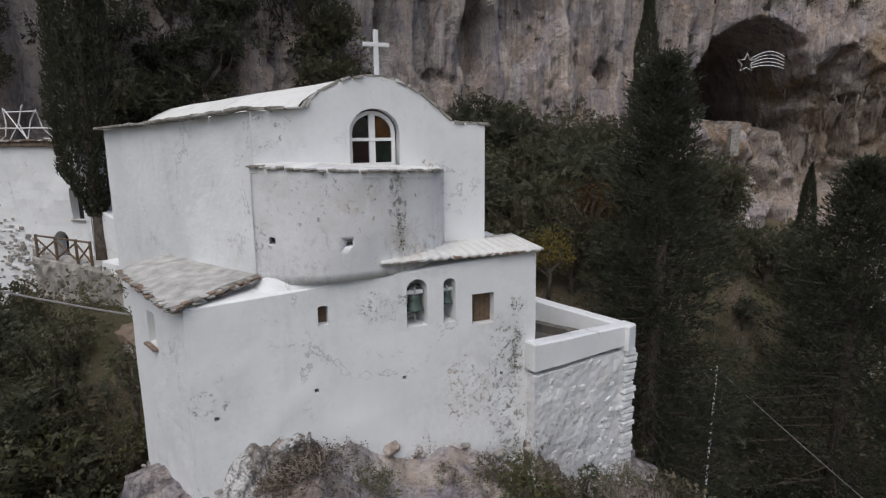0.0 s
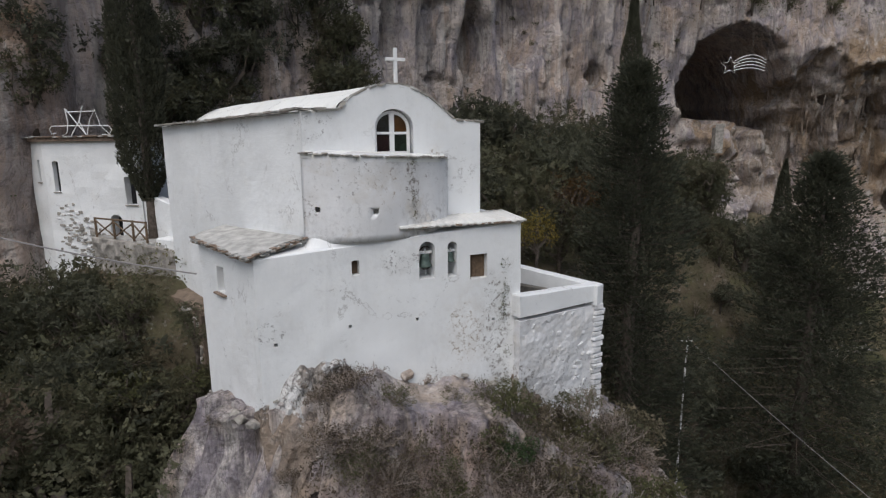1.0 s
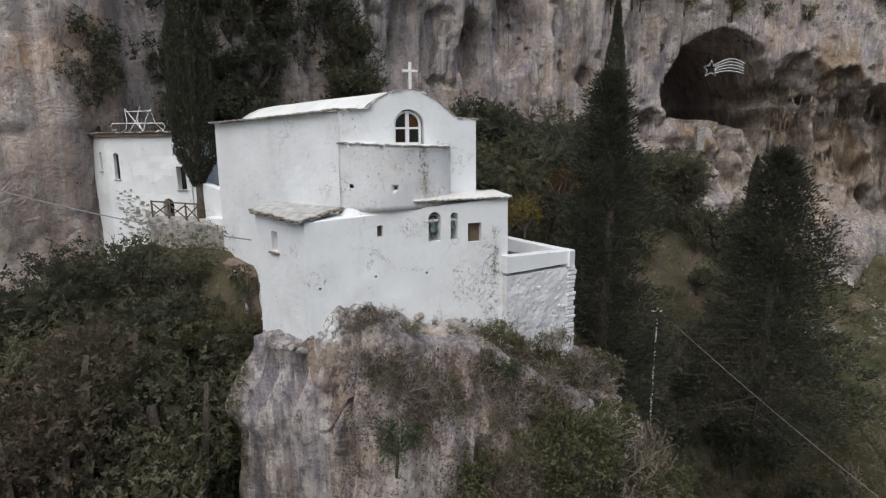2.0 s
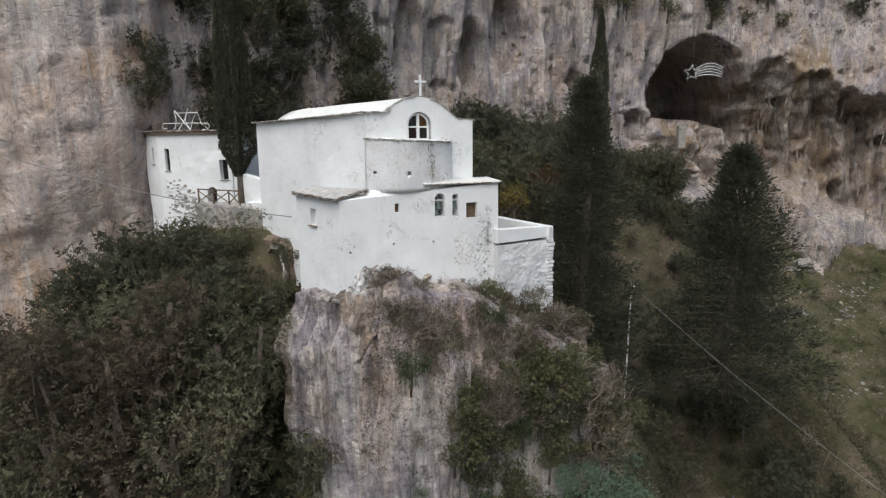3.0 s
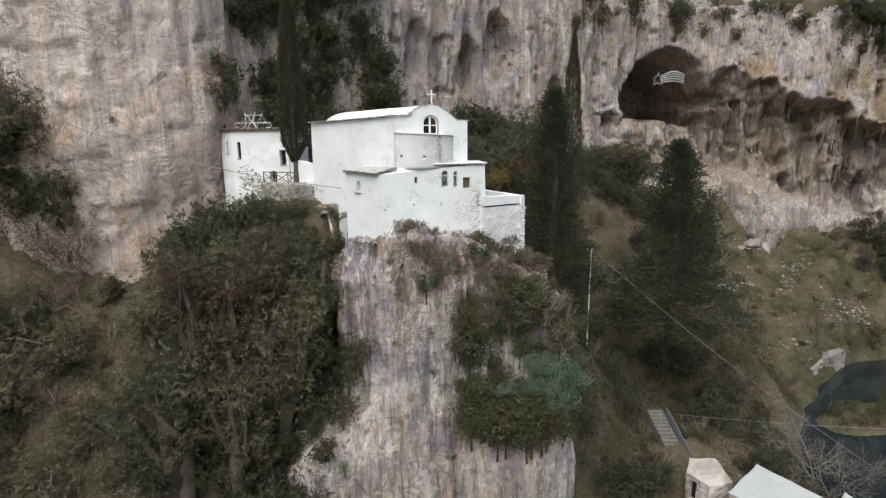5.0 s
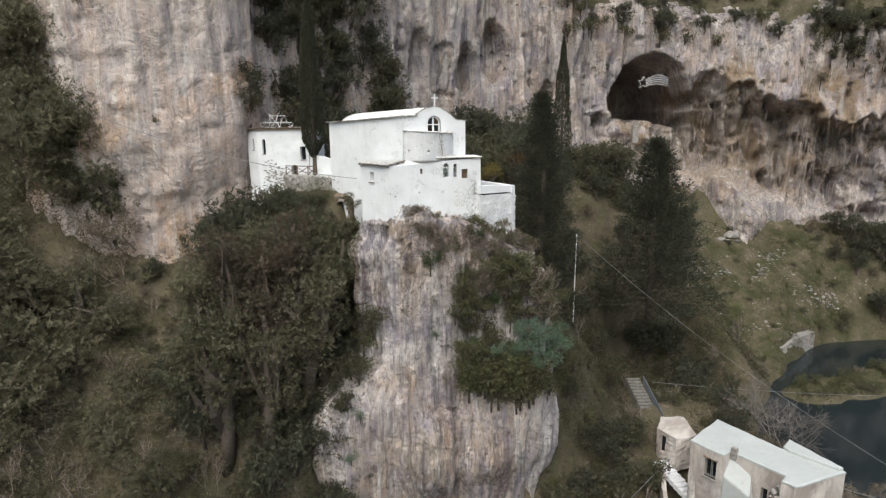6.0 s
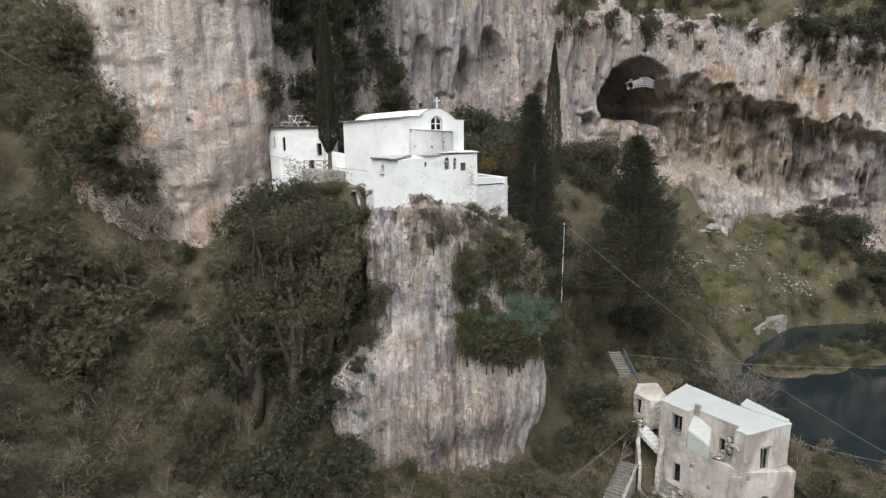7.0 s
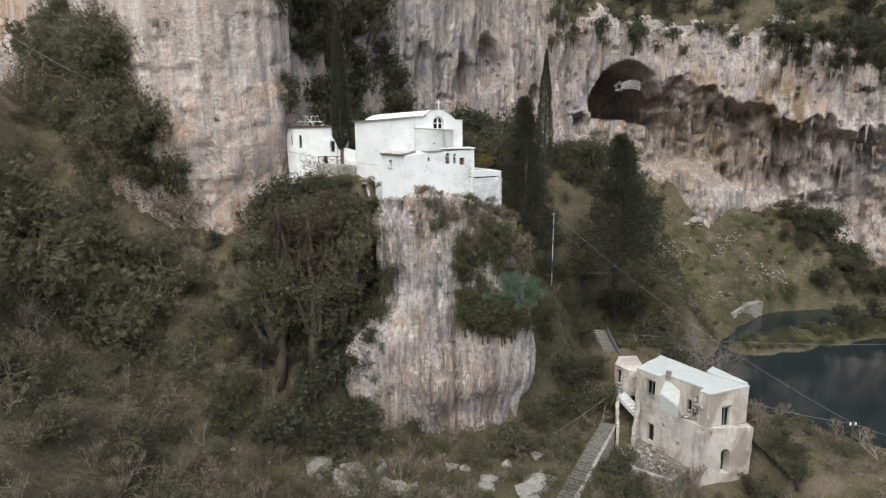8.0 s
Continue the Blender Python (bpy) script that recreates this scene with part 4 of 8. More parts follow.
def lay(name, meshes, parent, m, rng):
    """One piece, sharing its mesh with its likes, under an unturned thing; m is its pose in the world."""
    ob = new(name, meshes[rng.randrange(len(meshes))])
    top = parent
    while top.parent:
        top = top.parent
    ob.parent = parent
    ob.matrix_basis = top.matrix_basis.inverted() @ m
    return ob


def edge_row(name, meshes, parent, pts, size, rng, depth=0.3, lift=0.0, jitter=0.02, thick=1.0):
    """A row of flat edging stones along a line of points in space."""
    pts = [Vector(p) for p in pts]
    for a, b in zip(pts, pts[1:]):
        ln = (b - a).length
        k = max(1, round(ln / size))
        ang = math.atan2(b.y - a.y, b.x - a.x)
        tilt = math.atan2(b.z - a.z, math.hypot(b.x - a.x, b.y - a.y))
        for i in range(k):
            p = a.lerp(b, (i + 0.5) / k) + Vector((rng.uniform(-1, 1), rng.uniform(-1, 1), rng.uniform(-0.6, 0.6))) * jitter
            m = Matrix.Translation(p + Vector((0, 0, lift))) @ Matrix.Rotation(ang + rng.uniform(-0.06, 0.06), 4, "Z") @ Matrix.Rotation(-tilt + rng.uniform(-0.05, 0.05), 4, "Y") @ Matrix.Diagonal((ln / k * rng.uniform(0.86, 1.04), depth * rng.uniform(0.85, 1.15), thick * rng.uniform(0.05, 0.085), 1))
            lay(name, meshes, parent, m, rng)


# ---------------------------------------------------------------- the chapel
NB, ND, NE, NA = (-4.05, 12.55), (1.05, 15.0), (-5.9, 22.6), (-11.44, 19.88)
K, M, KL = (-5.2, 11.05), (2.35, 14.2), (-7.85, 13.95)
chapel = thing("chapel", -3, 15, 33, "small white limewashed chapel with a barrel vault on a rock", "chapel")
EDGE_STONES = [stone_mesh("coping_stone", 70 + i, m) for i, m in enumerate((M_EDGE, M_SLAB, M_EDGE))]
TILE_BITS = [stone_mesh("roof_tile", 80 + i, m) for i, m in enumerate((M_TILE, M_SLAB, M_TILE, M_STONE))]


def on_facade(s, z, out=0.0):
    f = frame_of(NB, ND)
    return f @ Vector((s, -out, z))


ARCH = [(1.10, 40.72), (1.26, 40.93), (1.5, 41.1), (1.95, 41.33), (2.5, 41.47), (2.9, 41.47), (3.3, 41.39), (3.88, 41.13), (4.4, 40.76), (4.78, 40.47)]


def build_nave():
    wall = wpart(chapel, "nave_wall", block([NB, ND, NE, NA], 31.2, [40.68, 40.36, 40.36, 40.5], 0.32, 0.022), M_WALL)
    f = frame_of(NB, ND)
    cut = bmesh.new()
    opening(cut, f, 2.13, 3.36, 39.36, 40.76, -0.6, 0.34, 0.55)
    carve(wall, cut)
    # gable over the facade, shaped by the vault
    bm = bmesh.new()
    pts = [(-0.03, 37.2), (-0.03, 40.66)] + ARCH + [(5.69, 40.38), (5.69, 37.2)]
    fr = [bm.verts.new(f @ Vector((s, -0.045, z))) for s, z in pts]
    bk = [bm.verts.new(f @ Vector((s, 0.5, z))) for s, z in pts]
    bm.faces.new(fr)
    bm.faces.new(bk[::-1])
    for i in range(len(pts)):
        bm.faces.new((fr[i], bk[i], bk[(i + 1) % len(pts)], fr[(i + 1) % len(pts)]))
    gable = wpart(chapel, "gable", bm, M_WALL)
    cut = bmesh.new()
    opening(cut, f, 2.13, 3.36, 39.36, 40.76, -0.6, 0.34, 0.55)
    carve(gable, cut)
    # barrel vault, a little uneven along its length
    bm = bmesh.new()
    rows = []
    B, D, A, E = Vector(NB), Vector(ND), Vector(NA), Vector(NE)
    L = (D - B).length
    dense = [(np.interp(k / 36, np.linspace(0, 1, len(ARCH)), [a[0] for a in ARCH]), np.interp(k / 36, np.linspace(0, 1, len(ARCH)), [a[1] for a in ARCH])) for k in range(37)]
    for j in range(13):
        t = j / 12
        row = []
        for s, z in dense:
            p = B.lerp(D, s / L).lerp(A.lerp(E, s / L), 0.03 + 0.97 * t)
            w = 0.03 * float(vnoise(p.x * 0.8, p.y * 0.8, z))
            row.append(bm.verts.new((p.x, p.y, z - 0.02 - 0.10 * t + w)))
        rows.append(row)
    for r0, r1 in zip(rows, rows[1:]):
        for k in range(36):
            bm.faces.new((r0[k], r0[k + 1], r1[k + 1], r1[k]))
    bm.faces.new(rows[-1])
    wpart(chapel, "vault", bm, M_ROOF, "limewashed barrel vault", True)
    rng = random.Random(3)
    # edging stones: along the eaves, and round the gable
    edge_row("coping_stone", EDGE_STONES, chapel, [(NA[0] - 0.12, NA[1] - 0.1, 40.53), (-8.2, 16.55, 40.58), (-5.9, 14.2, 40.66), (NB[0] - 0.08, NB[1] - 0.02, 40.72), tuple(on_facade(1.1, 40.74, 0.0))], 0.42, rng, 0.34)
    edge_row("coping_stone", EDGE_STONES, chapel, [tuple(on_facade(s, z + 0.02, -0.1)) for s, z in ARCH], 0.36, rng, 0.36)
    edge_row("coping_stone", EDGE_STONES, chapel, [tuple(on_facade(4.78, 40.45, -0.08)), tuple(on_facade(5.82, 40.40, -0.08))], 0.35, rng, 0.36)
    edge_row("coping_stone", EDGE_STONES, chapel, [(ND[0] + 0.1, ND[1] + 0.2, 40.40), (NE[0] + 0.1, NE[1], 40.40)], 0.5, rng, 0.3)


build_nave()


def build_window():
    f = frame_of(NB, ND)
    x0, x1, z0, z1, rise, y = 2.17, 3.32, 39.40, 40.71, 0.5, 0.2
    # the parent part is a near-black backing sheet, painted for the unlit nave
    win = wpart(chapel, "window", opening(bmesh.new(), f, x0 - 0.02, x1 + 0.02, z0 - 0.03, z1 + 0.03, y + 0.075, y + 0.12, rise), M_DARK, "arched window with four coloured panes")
    c = (x0 + x1) / 2

    def bar(a, b, w, name="window_frame"):
        bm = bmesh.new()
        (ax, az), (bx, bz) = a, b
        ln = math.hypot(bx - ax, bz - az)
        m = f @ Matrix.Translation(((ax + bx) / 2, y, (az + bz) / 2)) @ Matrix.Rotation(-math.atan2(bz - az, bx - ax), 4, "Y")
        box(bm, -ln / 2, -0.035, -w / 2, ln / 2, 0.035, w / 2, m, 0.008)
        wpart(win, name, bm, M_WHITE)
    bar((x0 + 0.04, z0), (x0 + 0.04, z1 - rise), 0.09)
    bar((x1 - 0.04, z0), (x1 - 0.04, z1 - rise), 0.09)
    bar((x0, z0 + 0.05), (x1, z0 + 0.05), 0.11, "sill")
    # arched head
    bm = bmesh.new()
    rin, rout = [], []
    for k in range(17):
        a = math.pi * k / 16
        for lst, g in ((rin, 0.09), (rout, 0.0)):
            lst.append((c + ((x1 - x0) / 2 - g) * math.cos(a), z1 - rise + (rise - g) * math.sin(a)))
    for k in range(16):
        q = [rin[k], rin[k + 1], rout[k + 1], rout[k]]
        lo = [bm.verts.new(f @ Vector((p[0], y - 0.035, p[1]))) for p in q]
        hi = [bm.verts.new(f @ Vector((p[0], y + 0.035, p[1]))) for p in q]
        bm.faces.new(lo), bm.faces.new(hi[::-1])
        for i in range(4):
            bm.faces.new((lo[i], hi[i], hi[(i + 1) % 4], lo[(i + 1) % 4]))
    bmesh.ops.remove_doubles(bm, verts=bm.verts[:], dist=0.0005)
    wpart(win, "window_frame", bm, M_WHITE)
    y -= 0.006
    bar((c, z0), (c, z1 - 0.05), 0.15, "mullion")
    y -= 0.006
    zm = 40.05
    bar((x0 + 0.06, zm), (x1 - 0.06, zm), 0.075, "glazing_bar")
    y += 0.012
    for xa, xb, za, zb, mt, rs, lab in ((x0 + 0.05, c - 0.06, z0 + 0.06, zm, M_GLASS_R, 0, "wine-red pane"), (c + 0.06, x1 - 0.05, z0 + 0.06, zm, M_GLASS_G, 0, "green pane"),
                                        (x0 + 0.05, c - 0.06, zm, z1 - 0.09, M_GLASS, 0.30, "dark pane"), (c + 0.06, x1 - 0.05, zm, z1 - 0.09, M_GLASS_O, 0.30, "amber pane")):
        bm = bmesh.new()
        opening(bm, f, xa, xb, za, zb, y + 0.02, y + 0.03, rs)
        wpart(win, "pane", bm, mt, lab)


build_window()


def build_cross():
    p = on_facade(2.91, 41.43, -0.18)
    cross = thing("cross", p.x, p.y, p.z, "plain white wooden cross on the chapel's gable", "cross", rz=math.degrees(math.atan2(ND[1] - NB[1], ND[0] - NB[0])))
    part("upright", box(bmesh.new(), -0.05, -0.05, -0.05, 0.05, 0.05, 1.10, None, 0.008), M_WHITE, cross)
    part("arm", box(bmesh.new(), -0.31, -0.054, 0.73, 0.31, 0.046, 0.82, None, 0.008), M_WHITE, cross)
    part("plinth", box(bmesh.new(), -0.13, -0.12, -0.12, 0.13, 0.13, 0.06, None, 0.03), M_WALL, cross)


build_cross()


def build_apse():
    curve = [(-4.12, 12.38), (-3.7, 12.08), (-3.1, 11.98), (-2.4, 12.1), (-1.6, 12.45), (-0.9, 12.95), (-0.35, 13.5), (0.02, 14.15), (0.05, 14.6)]
    fine = catmull([(*c, 0, 0) for c in curve], 0.16)[:, :2]
    zf = np.interp(np.linspace(0, 1, len(fine)), [0, 1], [39.52, 39.3])
    poly = [tuple(q) for q in fine] + [(-3.4, 12.95)]
    tops = [39.52, 39.5, 39.46, 39.42, 39.38, 39.34, 39.32, 39.3, 39.3, 39.6]
    wall = wpart(chapel, "apse_wall", block(poly, 37.0, [*zf, 39.6], 0.2, 0.05), M_ROUGH, "stained and peeling curved apse wall", True)
    cut = bmesh.new()
    for x, y, z, s in ((-3.62, 12.05, 37.95, 0.075), (-2.02, 12.2, 37.86, 0.07)):
        box(cut, x - s, y - 0.5, z - s, x + s, y + 0.35, z + s, None)
    carve(wall, cut)
    rng = random.Random(8)
    edge_row("coping_stone", EDGE_STONES, chapel, [(x, y - 0.03, z + 0.02) for (x, y), z in zip(curve[:8], tops)], 0.17, rng, 0.13, -0.01, 0.035, 0.7)
    # plaster slope from the ledge up to the facade
    bm = bmesh.new()
    lo = [bm.verts.new((x, y, z - 0.02)) for (x, y), z in zip(curve, tops)]
    hi = [bm.verts.new(on_facade(0.2 + 4.2 * i / 8, 39.62 - 0.03 * i, 0.0)) for i in range(9)]
    for i in range(8):
        bm.faces.new((lo[i], lo[i + 1], hi[i + 1], hi[i]))
    ext = bmesh.ops.extrude_face_region(bm, geom=bm.faces[:])
    for v in ext["geom"]:
        if isinstance(v, bmesh.types.BMVert):
            v.co.z -= 0.12
    wpart(chapel, "apse_roof", bm, M_ROOF)
    # rounded plaster shoulder from the lower wall up to the apse
    f = frame_of(K, M)
    bm = bmesh.new()
    up = [Vector((-4.3, 12.5))] + [Vector(c) for c in curve[:7]]
    rows = []
    for i in range(25):
        t = i / 24
        a = f @ Vector((1.25 + 3.3 * t, 0.0, 0))
        q = t * (len(up) - 1)
        k = min(int(q), len(up) - 2)
        b = up[k].lerp(up[k + 1], q - k) + Vector((0.05, 0.12))
        fade = float(smooth01(0.0, 0.22, t) * smooth01(1.0, 0.8, t))
        z0, z1 = 36.80 + 0.20 * t - 0.12 * (1 - fade), 37.5 - 0.5 * (1 - fade)
        row = [bm.verts.new((a.x, a.y + 0.08, z0 - 0.4)), bm.verts.new((a.x, a.y + 0.03, z0 - 0.22))]
        for j in range(9):
            th = j / 8 * math.pi / 2
            w, h = 1 - math.cos(th), math.sin(th)
            row.append(bm.verts.new((a.x + (b.x - a.x) * w, a.y + 0.012 + (b.y - a.y) * w, z0 - 0.14 + (z1 - z0 + 0.14) * (0.35 * h + 0.65 * w) + 0.02 * float(vnoise(i * 0.5, j * 0.5, 6)))))
        rows.append(row)
    for r0, r1 in zip(rows, rows[1:]):
        for j in range(10):
            bm.faces.new((r0[j], r1[j], r1[j + 1], r0[j + 1]))
    wpart(chapel, "plaster_shoulder", bm, M_WALL, "rounded plaster shoulder under the apse", True)


build_apse()


def build_lower():
    poly = [K, M, (1.3, 16.6), (-3.0, 17.0), (-6.0, 16.2), KL]
    wall = wpart(chapel, "lower_wall", block(poly, 30.6, [36.75, 37.28, 37.4, 37.3, 37.0, 36.8], 0.28, 0.024), M_WALL)
    f = frame_of(K, M)
    g = frame_of(KL, K)
    cut = bmesh.new()
    opening(cut, f, 4.71, 5.22, 35.72, 36.86, -0.4, 0.75, 0.25)
    opening(cut, f, 5.63, 5.95, 35.70, 36.80, -0.4, 0.75, 0.15)
    opening(cut, f, 6.38, 6.98, 35.56, 36.33, -0.4, 0.28)
    opening(cut, f, 2.66, 2.89, 36.04, 36.48, -0.4, 0.35, 0.04)
    for s, z in ((2.55, 34.55), (4.61, 34.5), (7.21, 34.16), (0.45, 34.3)):
        opening(cut, f, s - 0.05, s + 0.05, z - 0.05, z + 0.05, -0.4, 0.4)
    ln = math.hypot(K[0] - KL[0], K[1] - KL[1])
    opening(cut, g, ln - 2.62, ln - 2.12, 35.42, 36.2, -0.4, 0.45)
    carve(wall, cut)
    # closed shutters and backs
    bm = bmesh.new()
    for i in range(4):
        box(bm, 6.39 + i * 0.147, 0.2, 35.57, 6.39 + (i + 1) * 0.147 - 0.006, 0.235, 36.32, f, 0.005)
    wpart(chapel, "shutter", bm, M_WOOD, "brown wooden board shutter")
    bm = bmesh.new()
    box(bm, 2.665, 0.24, 36.05, 2.885, 0.27, 36.46, f, 0.005)
    wpart(chapel, "window_board", bm, plain("brown_board", (0.12, 0.085, 0.06), 0.85), "dark brown board in a small window")
    bm = bmesh.new()
    box(bm, ln - 2.60, 0.3, 35.43, ln - 2.14, 0.33, 36.18, g, 0.005)
    w = wpart(chapel, "window", bm, M_GLASS)
    bm = bmesh.new()
    box(bm, ln - 2.6, 0.25, 35.43, ln - 2.53, 0.3, 36.18, g)
    box(bm, ln - 2.21, 0.25, 35.43, ln - 2.14, 0.3, 36.18, g)
    wpart(w, "window_frame", bm, M_WHITE)
    bm = bmesh.new()
    box(bm, ln - 2.75, -0.10, 35.33, ln - 2.0, 0.3, 35.39, g, 0.012)
    wpart(w, "sill", bm, M_TILE, "ochre tile sill")


build_lower()


def build_roofs():
    rng = random.Random(12)
    # lean-to roof of grey mortar over broken clay tiles
    e, l, r = Vector((-5.33, 10.84, 36.83)), Vector((-8.02, 13.86, 36.93)), Vector((-4.05, 12.25, 37.14))
    tl, tr = Vector((-7.3, 14.9, 37.16)), Vector((-4.45, 12.85, 37.2))
    bm = bmesh.new()
    n = 9
    rows = []
    for i in range(n):
        t = i / (n - 1)
        a, b = e.lerp(l, t), r.lerp(tr, 0.2).lerp(tl, t)
        rows.append([bm.verts.new(a.lerp(b, j / 6) + Vector((0, 0, 0.025 * float(vnoise(i * 0.9, j * 0.9, 3)) + 0.05 * math.sin(math.pi * j / 6)))) for j in range(7)])
    for r0, r1 in zip(rows, rows[1:]):
        for j in range(6):
            bm.faces.new((r0[j], r1[j], r1[j + 1], r0[j + 1]))
    ext = bmesh.ops.extrude_face_region(bm, geom=bm.faces[:])
    for v in ext["geom"]:
        if isinstance(v, bmesh.types.BMVert):
            v.co.z -= 0.12
    roof = wpart(chapel, "lean_to_roof", bm, M_SLAB, "grey mortar roof with a ragged edge of broken clay tiles")
    for k, (drop, out, size) in enumerate(((-0.05, 0.03, 0.2), (-0.11, 0.0, 0.24), (-0.16, -0.06, 0.2))):
        for a, b in ((e, l), (e, r)):
            d = (b - a).normalized()
            o = Vector((d.y, -d.x, 0)) * (1 if a is e and b is r else -1)
            p, q = a + o * out + Vector((0, 0, drop + 0.06)), b + o * out + Vector((0, 0, drop + 0.06))
            edge_row("roof_tile", TILE_BITS, roof, [p, q], size * 0.75, rng, 0.15, 0.0, 0.05, 0.6)
    # limewashed barrel-tile roof over the bells
    f = frame_of(K, M)
    bm = bmesh.new()
    rows = []
    for i in range(73):
        s = 4.1 + 4.2 * i / 72
        back = np.interp(s, [4.1, 5.6, 7.0, 8.3], [0.15, 0.8, 1.35, 1.5])
        row = []
        for j in range(6):
            t = j / 5
            wv = 0.030 * math.cos(s * 2 * math.pi / 0.25 + 0.8 * float(vnoise(s * 1.5, 1, 1))) * (1 - 0.75 * t) * float(smooth01(4.2, 5.2, s) * 0.85 + 0.15)
            row.append(bm.verts.new(f @ Vector((s, -0.14 + (back + 0.14) * t, 37.36 - 0.02 * (s - 4.1) / 4 + 0.15 * t * float(np.interp(s, [4.1, 5.5, 8.3], [0.3, 0.8, 1.0])) + wv))))
        rows.append(row)
    for r0, r1 in zip(rows, rows[1:]):
        for j in range(5):
            bm.faces.new((r0[j], r1[j], r1[j + 1], r0[j + 1]))
    ext = bmesh.ops.extrude_face_region(bm, geom=bm.faces[:])
    for v in ext["geom"]:
        if isinstance(v, bmesh.types.BMVert):
            v.co.z -= 0.07
    wpart(chapel, "tile_roof", bm, M_TILEROOF, "limewashed barrel-tile roof with a scalloped eave", True)
    edge_row("roof_tile", TILE_BITS, chapel, [tuple(f @ Vector((4.1, -0.07, 37.31))), tuple(f @ Vector((8.22, -0.07, 37.29)))], 0.22, rng, 0.14, 0.0, 0.02, 0.8)


build_roofs()


def build_terrace():
    R, Bk, S = (5.52, 15.85), (2.75, 18.25), (2.3, 13.75)
    terrace = thing("terrace", 3.5, 16, 29.5, "white rubble terrace wall with a smooth parapet beside the chapel", "terrace wall")
    wpart(terrace, "retaining_wall", block([S, (5.46, 15.87), Bk, (1.2, 16.2)], 28.6, [34.05, 34.05, 34.1, 34.05], 0.25, 0.05, 0.02, 0.02, 1.4), M_RUBBLE, "limewashed rubble retaining wall")

    def para(a, b, za, zb, w, drop):
        d = Vector((b[0] - a[0], b[1] - a[1])).normalized()
        n = Vector((-d.y, d.x)) * w
        return block([a, b, (b[0] + n.x, b[1] + n.y), (a[0] + n.x, a[1] + n.y)], [za - drop] * 4, [za, zb, zb, za], 0.3, 0.03, 0, 0.05)
    wpart(terrace, "parapet", para(S, R, 34.92, 34.78, 0.42, 0.72), M_WALL)
    wpart(terrace, "parapet", para(R, Bk, 34.77, 35.05, 0.42, 0.72), M_WALL)
    # the bench's darker grey stands for the shaded gap inside the parapet
    wpart(terrace, "bench", para((4.75, 15.95), (2.7, 17.65), 34.42, 34.42, 0.25, 0.3), M_LANE, "grey stone bench along the parapet")
    wpart(terrace, "paving", block([(2.5, 14.3), (4.9, 15.8), (2.8, 17.7), (1.6, 16.2)], 33.9, 34.12, 0.5, 0.01), M_LANE)
    # rubble stones standing proud of the limewash
    rs = random.Random(16)
    rub = [stone_mesh("stone", 40 + i, M_RUBBLE) for i in range(4)]
    fw = frame_of(S, R)
    wl = math.hypot(R[0] - S[0], R[1] - S[1])
    z = 29.4
    while z < 34.0:
        h = rs.uniform(0.13, 0.22)
        s = rs.uniform(0.0, 0.2)
        while s < wl - 0.1:
            w = rs.uniform(0.18, 0.42)
            if rs.random() < 0.3:
                lay("stone", rub, terrace, fw @ pose(s + w / 2, 0.075 + rs.uniform(-0.015, 0.0), z + h / 2 + rs.uniform(-0.06, 0.06), rs.uniform(-5, 5), rs.uniform(-30, 30), rs.uniform(-4, 4)) @ Matrix.Diagonal((w * rs.uniform(0.4, 0.8), 0.12, h * rs.uniform(0.6, 1.1), 1)), rs)
            s += w + 0.02
        z += h + 0.015
    # quoins at the outer corner, jutting unevenly
    rng = random.Random(6)
    stones = [stone_mesh("quoin", 90 + i, M_RUBBLE) for i in range(3)]
    z = 29.2
    while z < 33.95:
        h = rng.uniform(0.14, 0.24)
        m = Matrix.Translation((R[0] - 0.19 + rng.uniform(-0.03, 0.05), R[1] - 0.02 + rng.uniform(-0.03, 0.03), z + h / 2)) @ Matrix.Rotation(radians(32 + rng.uniform(-5, 5)), 4, "Z") @ Matrix.Diagonal((rng.uniform(0.35, 0.5), 0.3, h * 0.9, 1))
        lay("quoin", stones, terrace, m, rng)
        z += h + 0.02


build_terrace()


def build_bell(x, z, s, label):
    f = frame_of(K, M)
    p = f @ Vector((x, 0.24, z))
    bell = thing("bell", p.x, p.y, p.z, label, "bell", "bells in the wall openings", math.degrees(math.atan2(M[1] - K[1], M[0] - K[0])))
    prof = [(0.0, 0.02), (0.10, 0.03), (0.13, 0.0), (0.145, -0.06), (0.155, -0.16), (0.175, -0.26), (0.22, -0.34), (0.235, -0.38), (0.21, -0.38), (0.15, -0.26), (0.12, -0.05), (0.0, -0.02)]
    bm = bmesh.new()
    rings = [[bm.verts.new((r * s * math.cos(a * 0.3927), r * s * math.sin(a * 0.3927), h * s)) for a in range(16)] if r else [bm.verts.new((0, 0, h * s))] for r, h in prof]
    for A, B in zip(rings, rings[1:]):
        for k in range(16):
            q = [A[k % len(A)], A[(k + 1) % len(A)], B[(k + 1) % len(B)], B[k % len(B)]]
            q = list(dict.fromkeys(q))
            if len(q) > 2:
                bm.faces.new(q)
    part("bell_body", bm, M_BRONZE, bell, "verdigris bronze bell", True)
    part("yoke", box(bmesh.new(), -0.23 * s, -0.05, 0.03 * s, 0.23 * s, 0.05, 0.13 * s, None, 0.015), M_WHITE, bell, "white painted yoke")
    part("strap", box(bmesh.new(), -0.03, -0.06, -0.01, 0.03, 0.06, 0.2 * s, None, 0.01), M_PALEMETAL, bell)
    bm = bmesh.new()
    tube(bm, [(0, 0, -0.05 * s), (0.01, 0, -0.4 * s)], 0.012)
    tube(bm, [(0.01, 0, -0.36 * s), (0.01, 0, -0.43 * s)], 0.035 * s, 8)
    part("clapper", bm, M_IRON, bell)
    return bell


